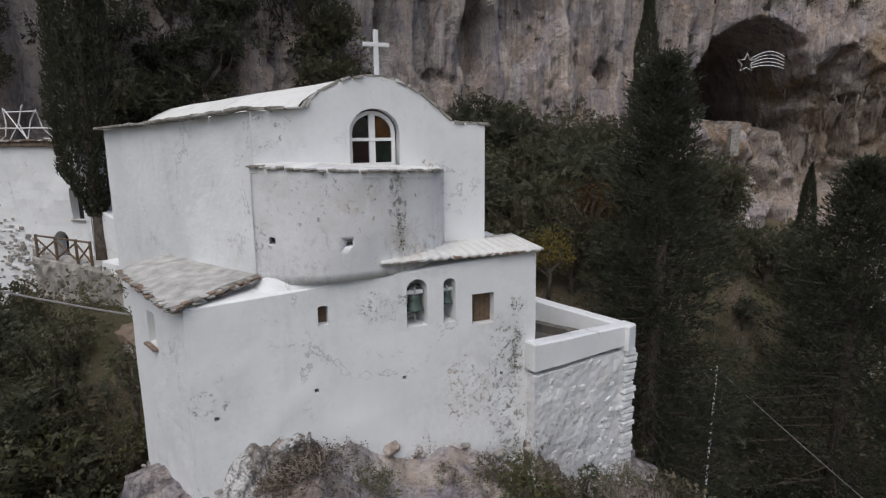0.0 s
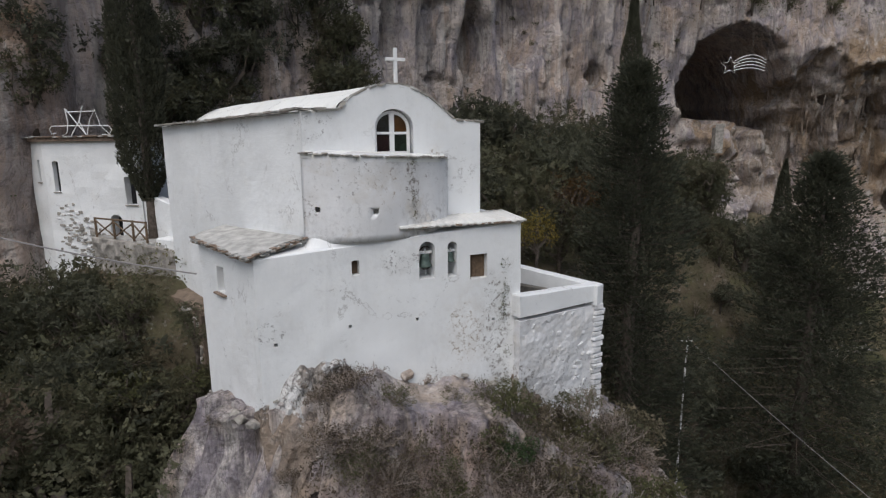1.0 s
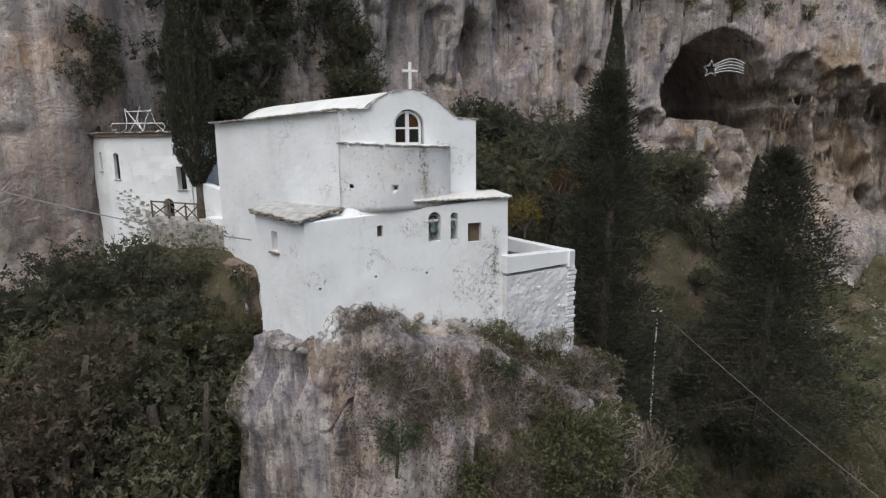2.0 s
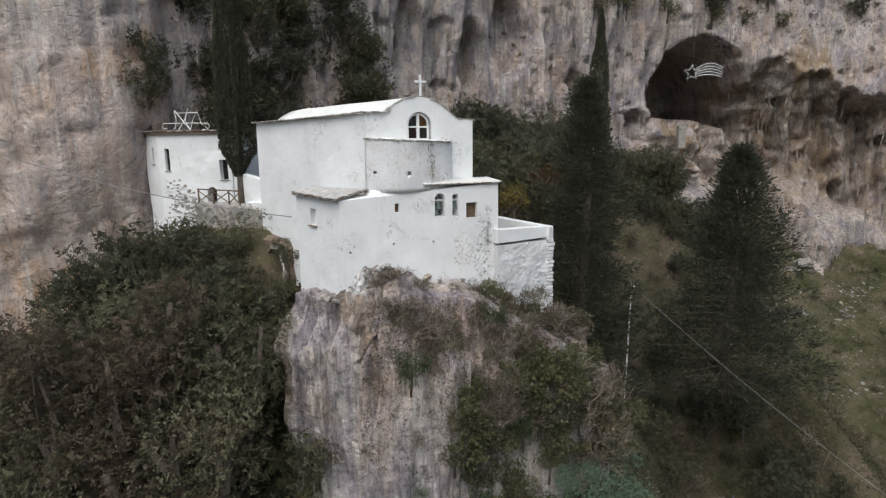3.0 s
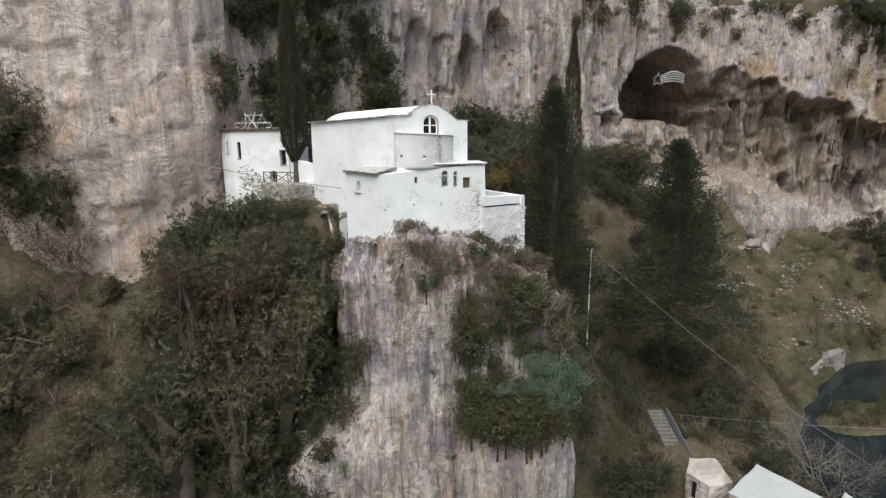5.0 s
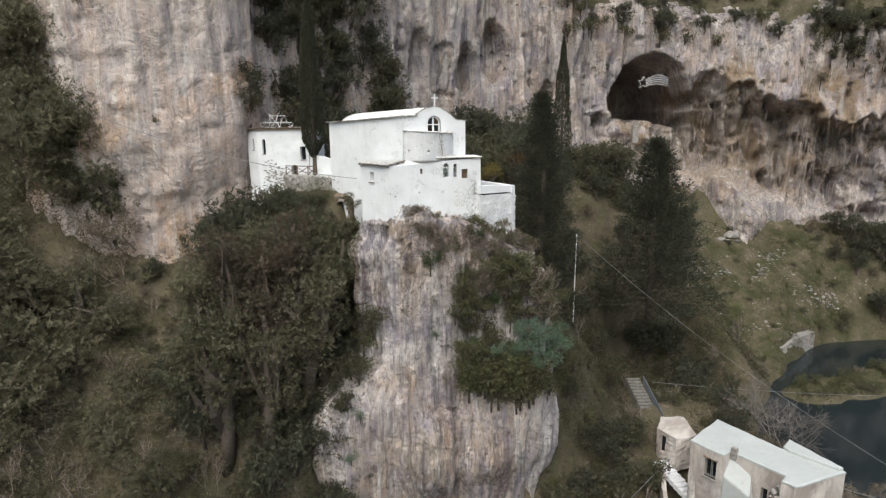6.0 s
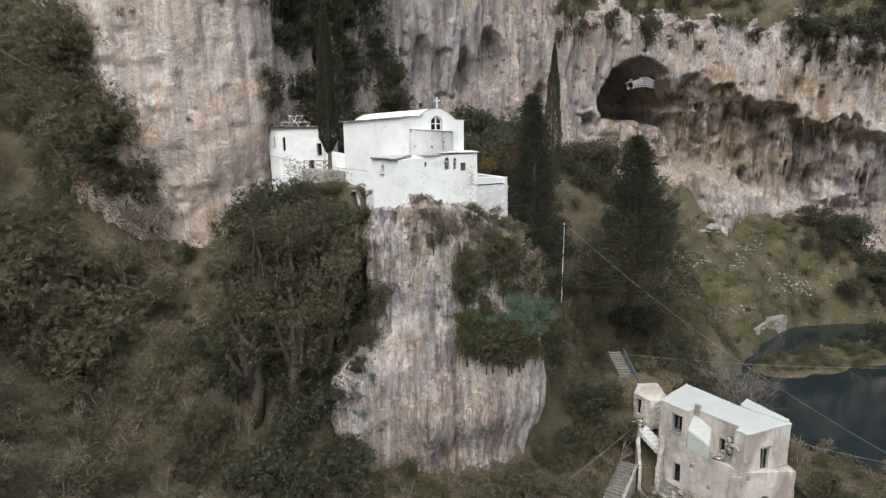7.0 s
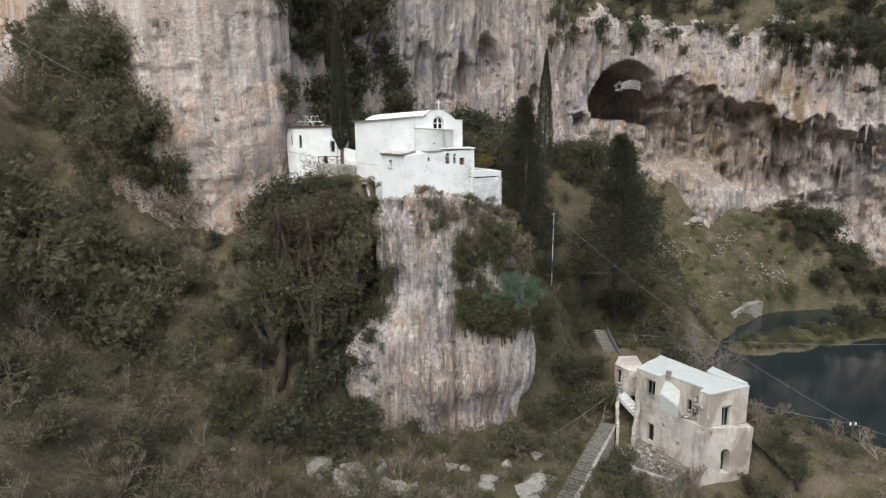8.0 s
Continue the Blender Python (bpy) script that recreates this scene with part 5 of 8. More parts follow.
build_bell(4.98, 36.42, 0.95, "green bronze bell on a white yoke in an arched opening")
build_bell(5.80, 36.42, 0.72, "small green bronze bell hung in a narrow arched opening")
# wheel rim behind the larger bell, and its post
f_low = frame_of(K, M)
wheel = thing("swing_frame", *(f_low @ Vector((5.07, 0.42, 36.28))), "dark iron swing frame of the bell inside the opening", "bell frame")
bm = bmesh.new()
tube(bm, [f_low.to_3x3() @ Vector((0.24 * math.cos(a * 0.2618), 0.0, 0.36 * math.sin(a * 0.2618))) for a in range(25)], 0.022, 6)
part("rim", bm, M_IRON, wheel)
bm = bmesh.new()
tube(bm, [f_low.to_3x3() @ Vector((0, 0.03, -0.54)), f_low.to_3x3() @ Vector((0, 0.03, 0.36))], 0.03, 6)
part("post", bm, M_PALEMETAL, wheel)


def build_arch():
    arch = thing("arched_buttress", -10.2, 18.0, 28, "tall brown stone arch against the rock below the chapel", "arch")
    A, B = (-11.15, 18.75), (-9.35, 17.1)
    wall = wpart(arch, "masonry", block([A, B, (-8.8, 17.9), (-10.6, 19.5)], 26.0, [33.95, 33.75, 33.8, 34.0], 0.2, 0.14, 0.12, 0.25), M_OCHRESTONE)
    f = frame_of(A, B)
    cut = bmesh.new()
    opening(cut, f, 0.45, 1.95, 26.8, 33.3, -0.6, 0.85, 0.75)
    carve(wall, cut)
    rng = random.Random(29)
    ring = [stone_mesh("voussoir", 150 + i, m) for i, m in enumerate((M_OCHRESTONE, M_STONE))]
    for k in range(11):
        a = math.pi * (k + 0.5) / 11
        m = f @ pose(1.2 + 0.86 * math.cos(a), 0.06, 32.55 + 0.86 * math.sin(a)) @ Matrix.Rotation(math.pi / 2 - a, 4, "Y") @ Matrix.Diagonal((0.2, 0.26, 0.24, 1))
        lay("voussoir", ring, arch, m, rng)
    for z in range(9):
        for s in (0.36, 2.06):
            lay("jamb_stone", ring, arch, f @ pose(s + rng.uniform(-0.04, 0.04), 0.08, 28.2 + z * 0.46) @ Matrix.Diagonal((0.26, 0.24, 0.36, 1)), rng)


build_arch()


def build_ledge():
    """The rough, limewash-splashed rock that the chapel's front wall grows out of."""
    rim = [(*(frame_of(K, M) @ Vector((s, 0.06, z)))[:], 0) for s, z in ((-0.1, 32.5), (0.3, 32.75), (0.8, 33.5), (1.77, 33.95), (2.5, 33.8), (3.0, 33.1), (3.5, 32.75), (4.3, 32.25), (4.85, 32.8), (5.7, 32.75), (6.3, 32.15), (7.1, 32.2), (7.8, 32.3))]
    rim += [(*(frame_of((2.3, 13.75), (5.52, 15.85)) @ Vector((s, 0.06, z)))[:], 0) for s, z in ((0.2, 31.9), (0.75, 31.4), (1.6, 30.8), (3.2, 29.95), (3.84, 29.6))]
    rim = [(-5.9, 11.9, 31.6, 0)] + rim
    line = catmull(rim, 0.09)[:, :3]
    us = np.linspace(0, 1, 34)
    I, U = np.meshgrid(np.arange(len(line)), us, indexing="ij")
    x, y, z = line[I, 0], line[I, 1], line[I, 2]
    ends = 0.15 + 0.85 * smooth01(0, 22, I) * smooth01(len(line) - 1, len(line) - 23, I)
    out = 1.8 * U ** 1.25 * ends
    out = out + (0.16 * ridged(x * 1.1, 2, U * 3.1, 4) + 0.16 * fbm(x * 2.6, 3, U * 6.0, 4)) * smooth01(0.0, 0.12, U)
    drop = (2.9 + 1.2 * (1 - ends)) * U ** 0.85 + 0.22 * fbm(x * 2.2, 7, U * 4.5, 4) * smooth01(0.0, 0.1, U)
    ragged = 0.14 * fbm(x * 3.0, 1, z, 4) * (1 - U)
    P = np.stack([x + 0.40 * out, y - 0.92 * out, z + ragged - drop], -1)
    ob = new("rock_ledge", mesh_of("rock_ledge", P.reshape(-1, 3).tolist(), grid_faces(*I.shape), M_LEDGE, True))
    return tagged(ob, "rough limewash-splashed rock ledge at the chapel's foot", "rock", kind="structure")


ledge = build_ledge()


def build_foot_stones():
    """Whitened stones and lumps of mortar where the walls meet the crag."""
    foot = thing("foot_stones", -2, 12, 32, "limewash-splashed footing stones under the chapel walls", "footing")
    rng = random.Random(23)
    st = [stone_mesh("stone", 140 + i, m) for i, m in enumerate((M_EDGE, M_STONE, M_CRAG))]
    line = [((KL[0] - 0.2, KL[1]), (K[0] - 0.15, K[1] - 0.1), 32.1, 32.7), (K, (-2.8, 12.0), 32.7, 33.2), ((-2.8, 12.0), M, 33.1, 32.1), ((2.3, 13.75), (5.5, 15.75), 31.3, 29.4)]
    for a, b, za, zb in line:
        f = frame_of(a, b)
        ln = math.hypot(b[0] - a[0], b[1] - a[1])
        for _ in range(int(ln * 5)):
            t = rng.random()
            k = 0.06 + 0.3 * rng.random() ** 2
            m = f @ pose(t * ln, rng.uniform(-0.30, 0.04), za + (zb - za) * t + rng.uniform(-0.75, 0.05), rng.uniform(-30, 30), rng.uniform(-30, 30), rng.uniform(-40, 40)) @ Matrix.Diagonal((k * 1.3, k * rng.uniform(0.7, 1), k * rng.uniform(0.4, 0.8), 1))
            lay("stone", st, foot, m, rng)


build_foot_stones()


# ---------------------------------------------------------------- the outbuilding by the rock wall
def build_annex():
    annex = thing("annex", -17.3, 25, 35, "small white limewashed outbuilding with a tiled roof edge against the rock", "outbuilding")
    a, b = (-19.75, 24.76), (-14.2, 23.06)
    wall = wpart(annex, "wall", block([(-21.0, 25.7), a, b, (-13.2, 26.2), (-19.8, 28.6)], 30.5, 40.0, 0.35, 0.05), M_WALL)
    f, g = frame_of(a, b), frame_of((-21.0, 25.7), a)
    cut = bmesh.new()
    opening(cut, f, 0.55, 0.93, 37.55, 39.05, -0.4, 0.3, 0.12)
    opening(cut, g, 0.75, 1.05, 38.0, 39.1, -0.4, 0.3)
    opening(cut, f, 4.9, 5.5, 37.0, 38.3, -0.4, 0.4)
    opening(cut, f, 3.75, 4.5, 35.0, 36.5, -0.4, 0.6, 0.35)
    carve(wall, cut)
    for fr, x0, x1, z0, z1, y in ((f, 0.56, 0.92, 37.56, 39.03, 0.2), (g, 0.76, 1.04, 38.01, 39.09, 0.2), (f, 4.91, 5.49, 37.01, 38.29, 0.3)):
        w = wpart(annex, "window", box(bmesh.new(), x0, y, z0, x1, y + 0.03, z1, fr, 0.004), M_GLASS, "dark narrow window")
        wpart(w, "sill", box(bmesh.new(), x0 - 0.08, -0.07, z0 - 0.08, x1 + 0.08, y, z0 - 0.015, fr, 0.01), M_STONE)
    # flat near-black sheet drawn as the unlit depth of the low doorway
    wpart(annex, "cellar_door", box(bmesh.new(), 3.76, 0.5, 35.0, 4.49, 0.55, 36.45, f), M_DARK, "near-black sheet as the shade inside a low arched doorway")
    wpart(annex, "roof", block([(-21.15, 25.6), (-19.8, 24.55), (-13.95, 22.8), (-12.9, 26.3), (-19.7, 28.8)], 39.98, 40.17, 0.4, 0.03, 0.02), M_TILE, "weathered brown clay tile roof edge")
    rng = random.Random(31)
    edge_row("roof_tile", TILE_BITS, annex, [(-21.0, 25.5, 40.13), (-19.8, 24.6, 40.15), (-14.0, 22.85, 40.15)], 0.3, rng, 0.4, 0.05, 0.03)
    # bare rubble at the wall's foot
    stones = [stone_mesh("stone", 60 + i, m) for i, m in enumerate((M_RUBBLE, M_STONE, M_EDGE))]
    for _ in range(190):
        s, z = rng.uniform(0.5, 3.4), rng.uniform(34.2, 37.3)
        if z > 37.3 - 0.75 * abs(s - 1.6) - 0.2 * (s - 0.9):
            continue
        lay("stone", stones, annex, f @ pose(s, 0.02, z, rng.uniform(-8, 8), rng.uniform(-8, 8), 0) @ Matrix.Diagonal((rng.uniform(0.12, 0.30), 0.13, rng.uniform(0.07, 0.15), 1)), rng)
    # light frame on the roof: two crossed letters in bent tube
    sign = thing("monogram_frame", -17.6, 24.55, 40.2, "white bent-tube light frame on the outbuilding's roof", "light frame", rz=-17)
    def strand(name, pts):
        part(name, tube(bmesh.new(), pts, 0.025, 6), M_WHITE, sign)
    hook = [(-1.55, 0, 0.18), (-1.85, 0, 0.14), (-1.95, 0, 0.38), (-1.8, 0, 0.52), (-0.9, 0, 0.52), (1.3, 0, 0.5), (1.75, 0, 0.48), (1.9, 0, 0.3), (1.7, 0, 0.05), (1.3, 0, 0.08)]
    strand("scroll", hook)
    strand("letter_stroke", [(-1.2, 0, 0.02), (-0.85, 0, 0.2), (-0.72, 0, 0.7), (-0.82, 0, 1.35)])
    strand("letter_stroke", [(-0.75, 0, 1.3), (-0.1, 0, 0.55), (0.4, 0, 0.02)])
    strand("letter_stroke", [(-0.7, 0.05, 0.02), (-0.1, 0.05, 0.7), (0.25, 0.05, 1.45)])
    strand("letter_stroke", [(0.25, 0.0, 1.4), (0.0, 0.0, 0.7), (0.35, 0.0, 0.02)])
    strand("letter_stroke", [(0.3, 0.05, 0.02), (0.6, 0.05, 0.8), (0.95, 0.05, 1.25), (1.2, 0.05, 0.5), (1.75, 0.05, 0.05)])
    strand("crossbar", [(-0.75, 0.03, 1.18), (1.0, 0.03, 1.18)])
    # terrace before it, with a rustic rail
    terr = thing("yard_wall", -13.6, 21.9, 33, "low dry-stone wall carrying the outbuilding's yard", "stone wall")
    wpart(terr, "masonry", block([(-16.9, 23.2), (-13.6, 21.3), (-10.9, 19.6), (-11.3, 20.8), (-14.1, 22.9), (-16.7, 24.0)], 30.5, [35.5, 35.45, 35.3, 35.3, 35.5, 35.5], 0.22, 0.06, 0.09), M_STONE)
    wpart(terr, "coping", block([(-12.7, 21.0), (-11.2, 19.9), (-11.0, 20.5), (-12.5, 21.6)], 35.3, 35.75, 0.3, 0.03), M_WALL, "white limewashed slab")
    wpart(terr, "yard_floor", block([(-16.5, 23.3), (-11.2, 20.0), (-11.6, 21.0), (-14.0, 23.4)], 35.2, 35.53, 0.5, 0.02), M_SLAB)
    low = thing("low_wall", -12.8, 22.9, 35.2, "low white wall between the outbuilding and the chapel", "wall")
    wpart(low, "masonry", block([(-14.1, 23.0), (-11.6, 20.9), (-11.35, 21.25), (-13.9, 23.5)], 35.0, [37.6, 37.1, 37.1, 37.6], 0.3, 0.03), M_WALL)
    rail = thing("wooden_rail", -15.0, 22.4, 35.5, "rustic wooden railing with crossed braces on the yard wall", "railing")
    p = [Vector((-16.55, 23.1, 35.5)), Vector((-15.3, 22.4, 35.5)), Vector((-14.05, 21.7, 35.5)), Vector((-13.2, 21.2, 35.5))]
    up = Vector((0, 0, 0.95))
    for q in p:
        wpart(rail, "post", tube(bmesh.new(), [q, q + up], 0.055, 6), M_WOOD)
    for q, r in zip(p, p[1:]):
        wpart(rail, "rail", tube(bmesh.new(), [q + up * 0.95, r + up * 0.95], 0.045, 6), M_WOOD)
        wpart(rail, "brace", tube(bmesh.new(), [q + up * 0.1, r + up * 0.85], 0.035, 6), M_WOOD)
        wpart(rail, "brace", tube(bmesh.new(), [q + up * 0.85, r + up * 0.1], 0.035, 6), M_WOOD)


build_annex()


# ---------------------------------------------------------------- the house by the river
def build_house():
    HL, HF, HR = (20.0, 9.7), (24.7, 2.8), (29.7, 4.6)
    house = thing("house", 24.5, 7, 2.5, "old three-storey cream house with a flat white roof and peeling render", "house")
    f, g = frame_of(HL, HF), frame_of(HF, HR)
    P = lambda fr, x, y: tuple((fr @ Vector((x, y, 0)))[:2])
    LEN = math.hypot(HF[0] - HL[0], HF[1] - HL[1])
    # lower storeys: the front steps out below the upper floor
    low = wpart(house, "lower_wall", block([P(f, 0, 0.02), P(f, LEN, 0.0), P(g, 5.35, -0.9), P(g, 6.0, 1.4), (28.2, 9.2), (24.0, 13.3)], 2.2, [9.6, 9.75, 9.15, 9.15, 9.6, 9.6], 0.35, 0.07), M_HOUSE)
    cut = bmesh.new()
    opening(cut, f, 1.75, 2.5, 5.55, 7.6, -0.5, 0.4)
    opening(cut, f, 3.4, 3.9, 7.6, 8.2, -0.5, 0.3)
    opening(cut, g, 0.42, 0.78, 8.7, 9.3, -0.9, 0.4)
    opening(cut, g, 1.9, 2.9, 4.5, 7.15, -1.2, 0.5, 0.5)
    opening(cut, f, 5.2, 5.6, 6.4, 6.9, -0.5, 0.3)
    carve(low, cut)
    bay = wpart(house, "upper_wall", block([P(f, 0, 0.0), P(f, 2.95, 0.0), P(f, 3.0, 1.0), P(f, LEN - 1.2, 1.0), P(f, LEN - 1.0, 0.03), P(f, LEN, 0.03), P(g, 5.3, 0.0), (28.0, 9.0), (26.85, 8.0), (24.0, 13.3)], 9.4, 13.25, 0.3, 0.05), M_HOUSE)
    cut = bmesh.new()
    opening(cut, f, 1.38, 2.4, 10.85, 12.5, -0.5, 0.35)
    opening(cut, f, 5.55, 6.05, 9.95, 11.5, 0.5, 1.35)
    opening(cut, f, 6.2, 6.6, 9.95, 11.5, 0.5, 1.35)
    opening(cut, g, 1.95, 2.95, 9.2, 11.6, -0.5, 0.35)
    carve(bay, cut)
    # roof, with a low kerb
    roof = wpart(house, "roof", block([P(f, -0.03, -0.03), P(f, 2.93, -0.03), P(f, 3.02, 0.97), P(f, LEN - 1.15, 0.97), P(f, LEN - 0.97, 0.0), P(f, LEN + 0.03, 0.0), P(g, 5.33, -0.03), (28.03, 9.05), (26.85, 8.05), (24.02, 13.35)], 13.2, 13.40, 0.35, 0.04, 0.02, 0.09), M_HOUSEROOF, "flat limewashed roof")
    wpart(house, "roof_step", block([(26.9, 8.0), (28.05, 9.1), (29.6, 4.75), (29.2, 4.6), (27.0, 7.4)], 13.3, 13.66, 0.35, 0.03, 0.02, 0.08), M_HOUSEROOF)
    chim = wpart(house, "chimney", block([P(f, 3.05, 0.75), P(f, 3.5, 0.75), P(f, 3.5, 1.15), P(f, 3.05, 1.15)], 12.9, 13.85, 0.2, 0.03), M_STONE)
    # sloping white remains of the middle bay
    bm = bmesh.new()
    corner = [(2.97, 0.0, 9.5), (5.2, 0.0, 9.5), (5.2, 0.99, 9.5), (2.97, 0.99, 9.5), (2.97, 0.0, 11.5), (5.2, 0.0, 10.8), (4.7, 0.99, 12.1), (2.97, 0.99, 12.9)]
    vs = [bm.verts.new(f @ Vector(c)) for c in corner]
    for q in ((3, 2, 1, 0), (4, 5, 6, 7), (0, 1, 5, 4), (1, 2, 6, 5), (2, 3, 7, 6), (3, 0, 4, 7)):
        bm.faces.new([vs[i] for i in q])
    bmesh.ops.bevel(bm, geom=bm.edges[:], offset=0.06, segments=2, affect="EDGES")
    wpart(house, "lean_to_bay", bm, M_HOUSEROOF, "white bay with a sloping broken roof")
    rng = random.Random(41)
    stones = [stone_mesh("stone", 50 + i, m) for i, m in enumerate((M_STONE, M_HOUSE, M_EDGE))]
    for _ in range(18):
        s = rng.uniform(5.2, LEN + 0.1)
        z = 9.7 + rng.uniform(0, 1.0) * abs(math.sin(s * 1.7)) + 0.35 * (s - 5.2) * rng.random()
        lay("stone", stones, house, f @ pose(s, rng.uniform(0.0, 0.3), z, rng.uniform(-20, 20), rng.uniform(-20, 20), 0) @ Matrix.Diagonal((rng.uniform(0.2, 0.4), 0.3, rng.uniform(0.15, 0.3), 1)), rng)
    # the broken crown of the wall where the roof has fallen in at the corner
    for _ in range(30):
        s = LEN - 1.2 + rng.uniform(-0.5, 0.9)
        lay("stone", stones, house, f @ pose(s, rng.uniform(0.0, 1.0), 13.1 - 1.5 * abs(s - LEN + 0.9) - rng.uniform(0, 1.6), rng.uniform(-30, 30), rng.uniform(-30, 30), rng.uniform(-40, 40)) @ Matrix.Diagonal((rng.uniform(0.2, 0.5), 0.3, rng.uniform(0.15, 0.35), 1)), rng)
    wpart(house, "buttress", block([P(f, LEN - 0.9, -0.25), P(f, LEN + 0.1, -0.25), P(g, 0.35, 0.2), P(f, LEN - 0.9, 0.2)], 1.8, [9.0, 9.4, 9.4, 9.0], 0.3, 0.06), M_HOUSE)

    # doors and windows
    def win(fr, x0, x1, z0, z1, y, name, mat, lab, leaves=2, sill=True):
        w = wpart(house, name, box(bmesh.new(), x0, y + 0.04, z0, x1, y + 0.07, z1, fr), M_GLASS, lab)
        k = (x1 - x0) / leaves
        for i in range(leaves):
            bm = bmesh.new()
            a, b = x0 + i * k + 0.02, x0 + (i + 1) * k - 0.02
            box(bm, a, y, z0 + 0.02, a + 0.07, y + 0.035, z1 - 0.02, fr)
            box(bm, b - 0.07, y, z0 + 0.02, b, y + 0.035, z1 - 0.02, fr)
            box(bm, a + 0.07, y, z0 + 0.02, b - 0.07, y + 0.035, z0 + 0.12, fr)
            box(bm, a + 0.07, y, z1 - 0.12, b - 0.07, y + 0.035, z1 - 0.02, fr)
            wpart(w, "casement", bm, mat)
        if sill:
            wpart(w, "sill", box(bmesh.new(), x0 - 0.1, y - 0.42, z0 - 0.09, x1 + 0.1, y - 0.05, z0 - 0.01, fr, 0.01), M_STONE)
            wpart(w, "lintel", box(bmesh.new(), x0 - 0.12, y - 0.36, z1 + 0.02, x1 + 0.12, y - 0.2, z1 + 0.12, fr, 0.01), M_TILE)
    gw = plain("grey_green_casement", (0.16, 0.17, 0.16), 0.7)
    win(f, 1.39, 2.39, 10.86, 12.49, 0.22, "window", gw, "grey casement window")
    win(f, 5.56, 6.04, 9.96, 11.49, 1.22, "shutter_window", gw, "narrow dark window", 1, False)
    win(f, 6.21, 6.59, 9.96, 11.49, 1.22, "shutter_window", gw, "narrow dark window", 1, False)
    win(g, 1.96, 2.94, 9.21, 11.59, 0.2, "balcony_door", gw, "tall grey balcony door")
    win(f, 1.76, 2.49, 5.56, 7.59, 0.25, "door", gw, "dark doorway", 1, False)
    wpart(house, "arched_door", opening(bmesh.new(), g, 1.92, 2.88, 4.5, 7.13, 0.25, 0.32, 0.5), plain("green_black_door", (0.03, 0.045, 0.035), 0.7), "dark green arched door")
    # walled yard with a side door to the west
    yard = thing("yard", 18.4, 6.5, 4, "crumbling cream yard walls in front of the house", "yard wall")
    A, B, C, D = (18.6, 12.2), (17.0, 6.6), (17.6, 3.0), (21.3, 2.0)
    def run(a, b, za, zb, w=0.4):
        d = Vector((b[0] - a[0], b[1] - a[1])).normalized()
        n = Vector((-d.y, d.x)) * w
        return block([a, b, (b[0] + n.x, b[1] + n.y), (a[0] + n.x, a[1] + n.y)], [3.0] * 4, [za, zb, zb, za], 0.3, 0.07, 0.05)
    wl = wpart(yard, "side_wall", run(A, B, 9.4, 8.0, 0.3), M_HOUSE)
    cut = bmesh.new()
    fr = frame_of(A, B)
    opening(cut, fr, 4.6, 5.4, 5.4, 7.7, -0.6, 0.3)
    carve(wl, cut)
    wpart(yard, "side_door", box(bmesh.new(), 4.62, 0.18, 5.4, 5.38, 0.24, 7.68, fr), gw, "grey wooden side door")
    wpart(yard, "front_wall", run(B, C, 6.0, 5.4, 0.3), M_STONE)
    wpart(yard, "front_wall", run(C, D, 5.4, 4.6, 0.3), M_STONE)
    wpart(yard, "broken_wall", block([(20.15, 9.5), (18.9, 7.3), (19.2, 7.1), (20.4, 9.2)], 4.8, [10.2, 6.2, 6.2, 10.2], 0.22, 0.1, 0.12), M_STONE, "broken rubble wall stepping down from the house")
    ry = random.Random(77)
    rub = [stone_mesh("stone", 210 + i, m) for i, m in enumerate((M_STONE, M_OCHRESTONE, M_EDGE))]
    for _ in range(90):
        t, u = ry.random(), ry.random()
        x, y = 17.4 + 4.6 * t, 3.2 + 5.0 * u - 0.9 * t
        k = 0.10 + 0.22 * ry.random() ** 2
        lay("stone", rub, yard, pose(x, y, 5.05 + 0.06 * (y - 3) + 0.25 * k, ry.uniform(-30, 30), ry.uniform(-30, 30), ry.uniform(0, 180)) @ Matrix.Diagonal((k * 1.4, k, k * 0.7, 1)), ry)
    wpart(yard, "terrace", block([B, C, D, (24.0, 4.0), (20.2, 9.4)], 2.5, [5.3, 5.0, 4.5, 4.6, 5.4], 0.5, 0.06), M_LANE)


build_house()


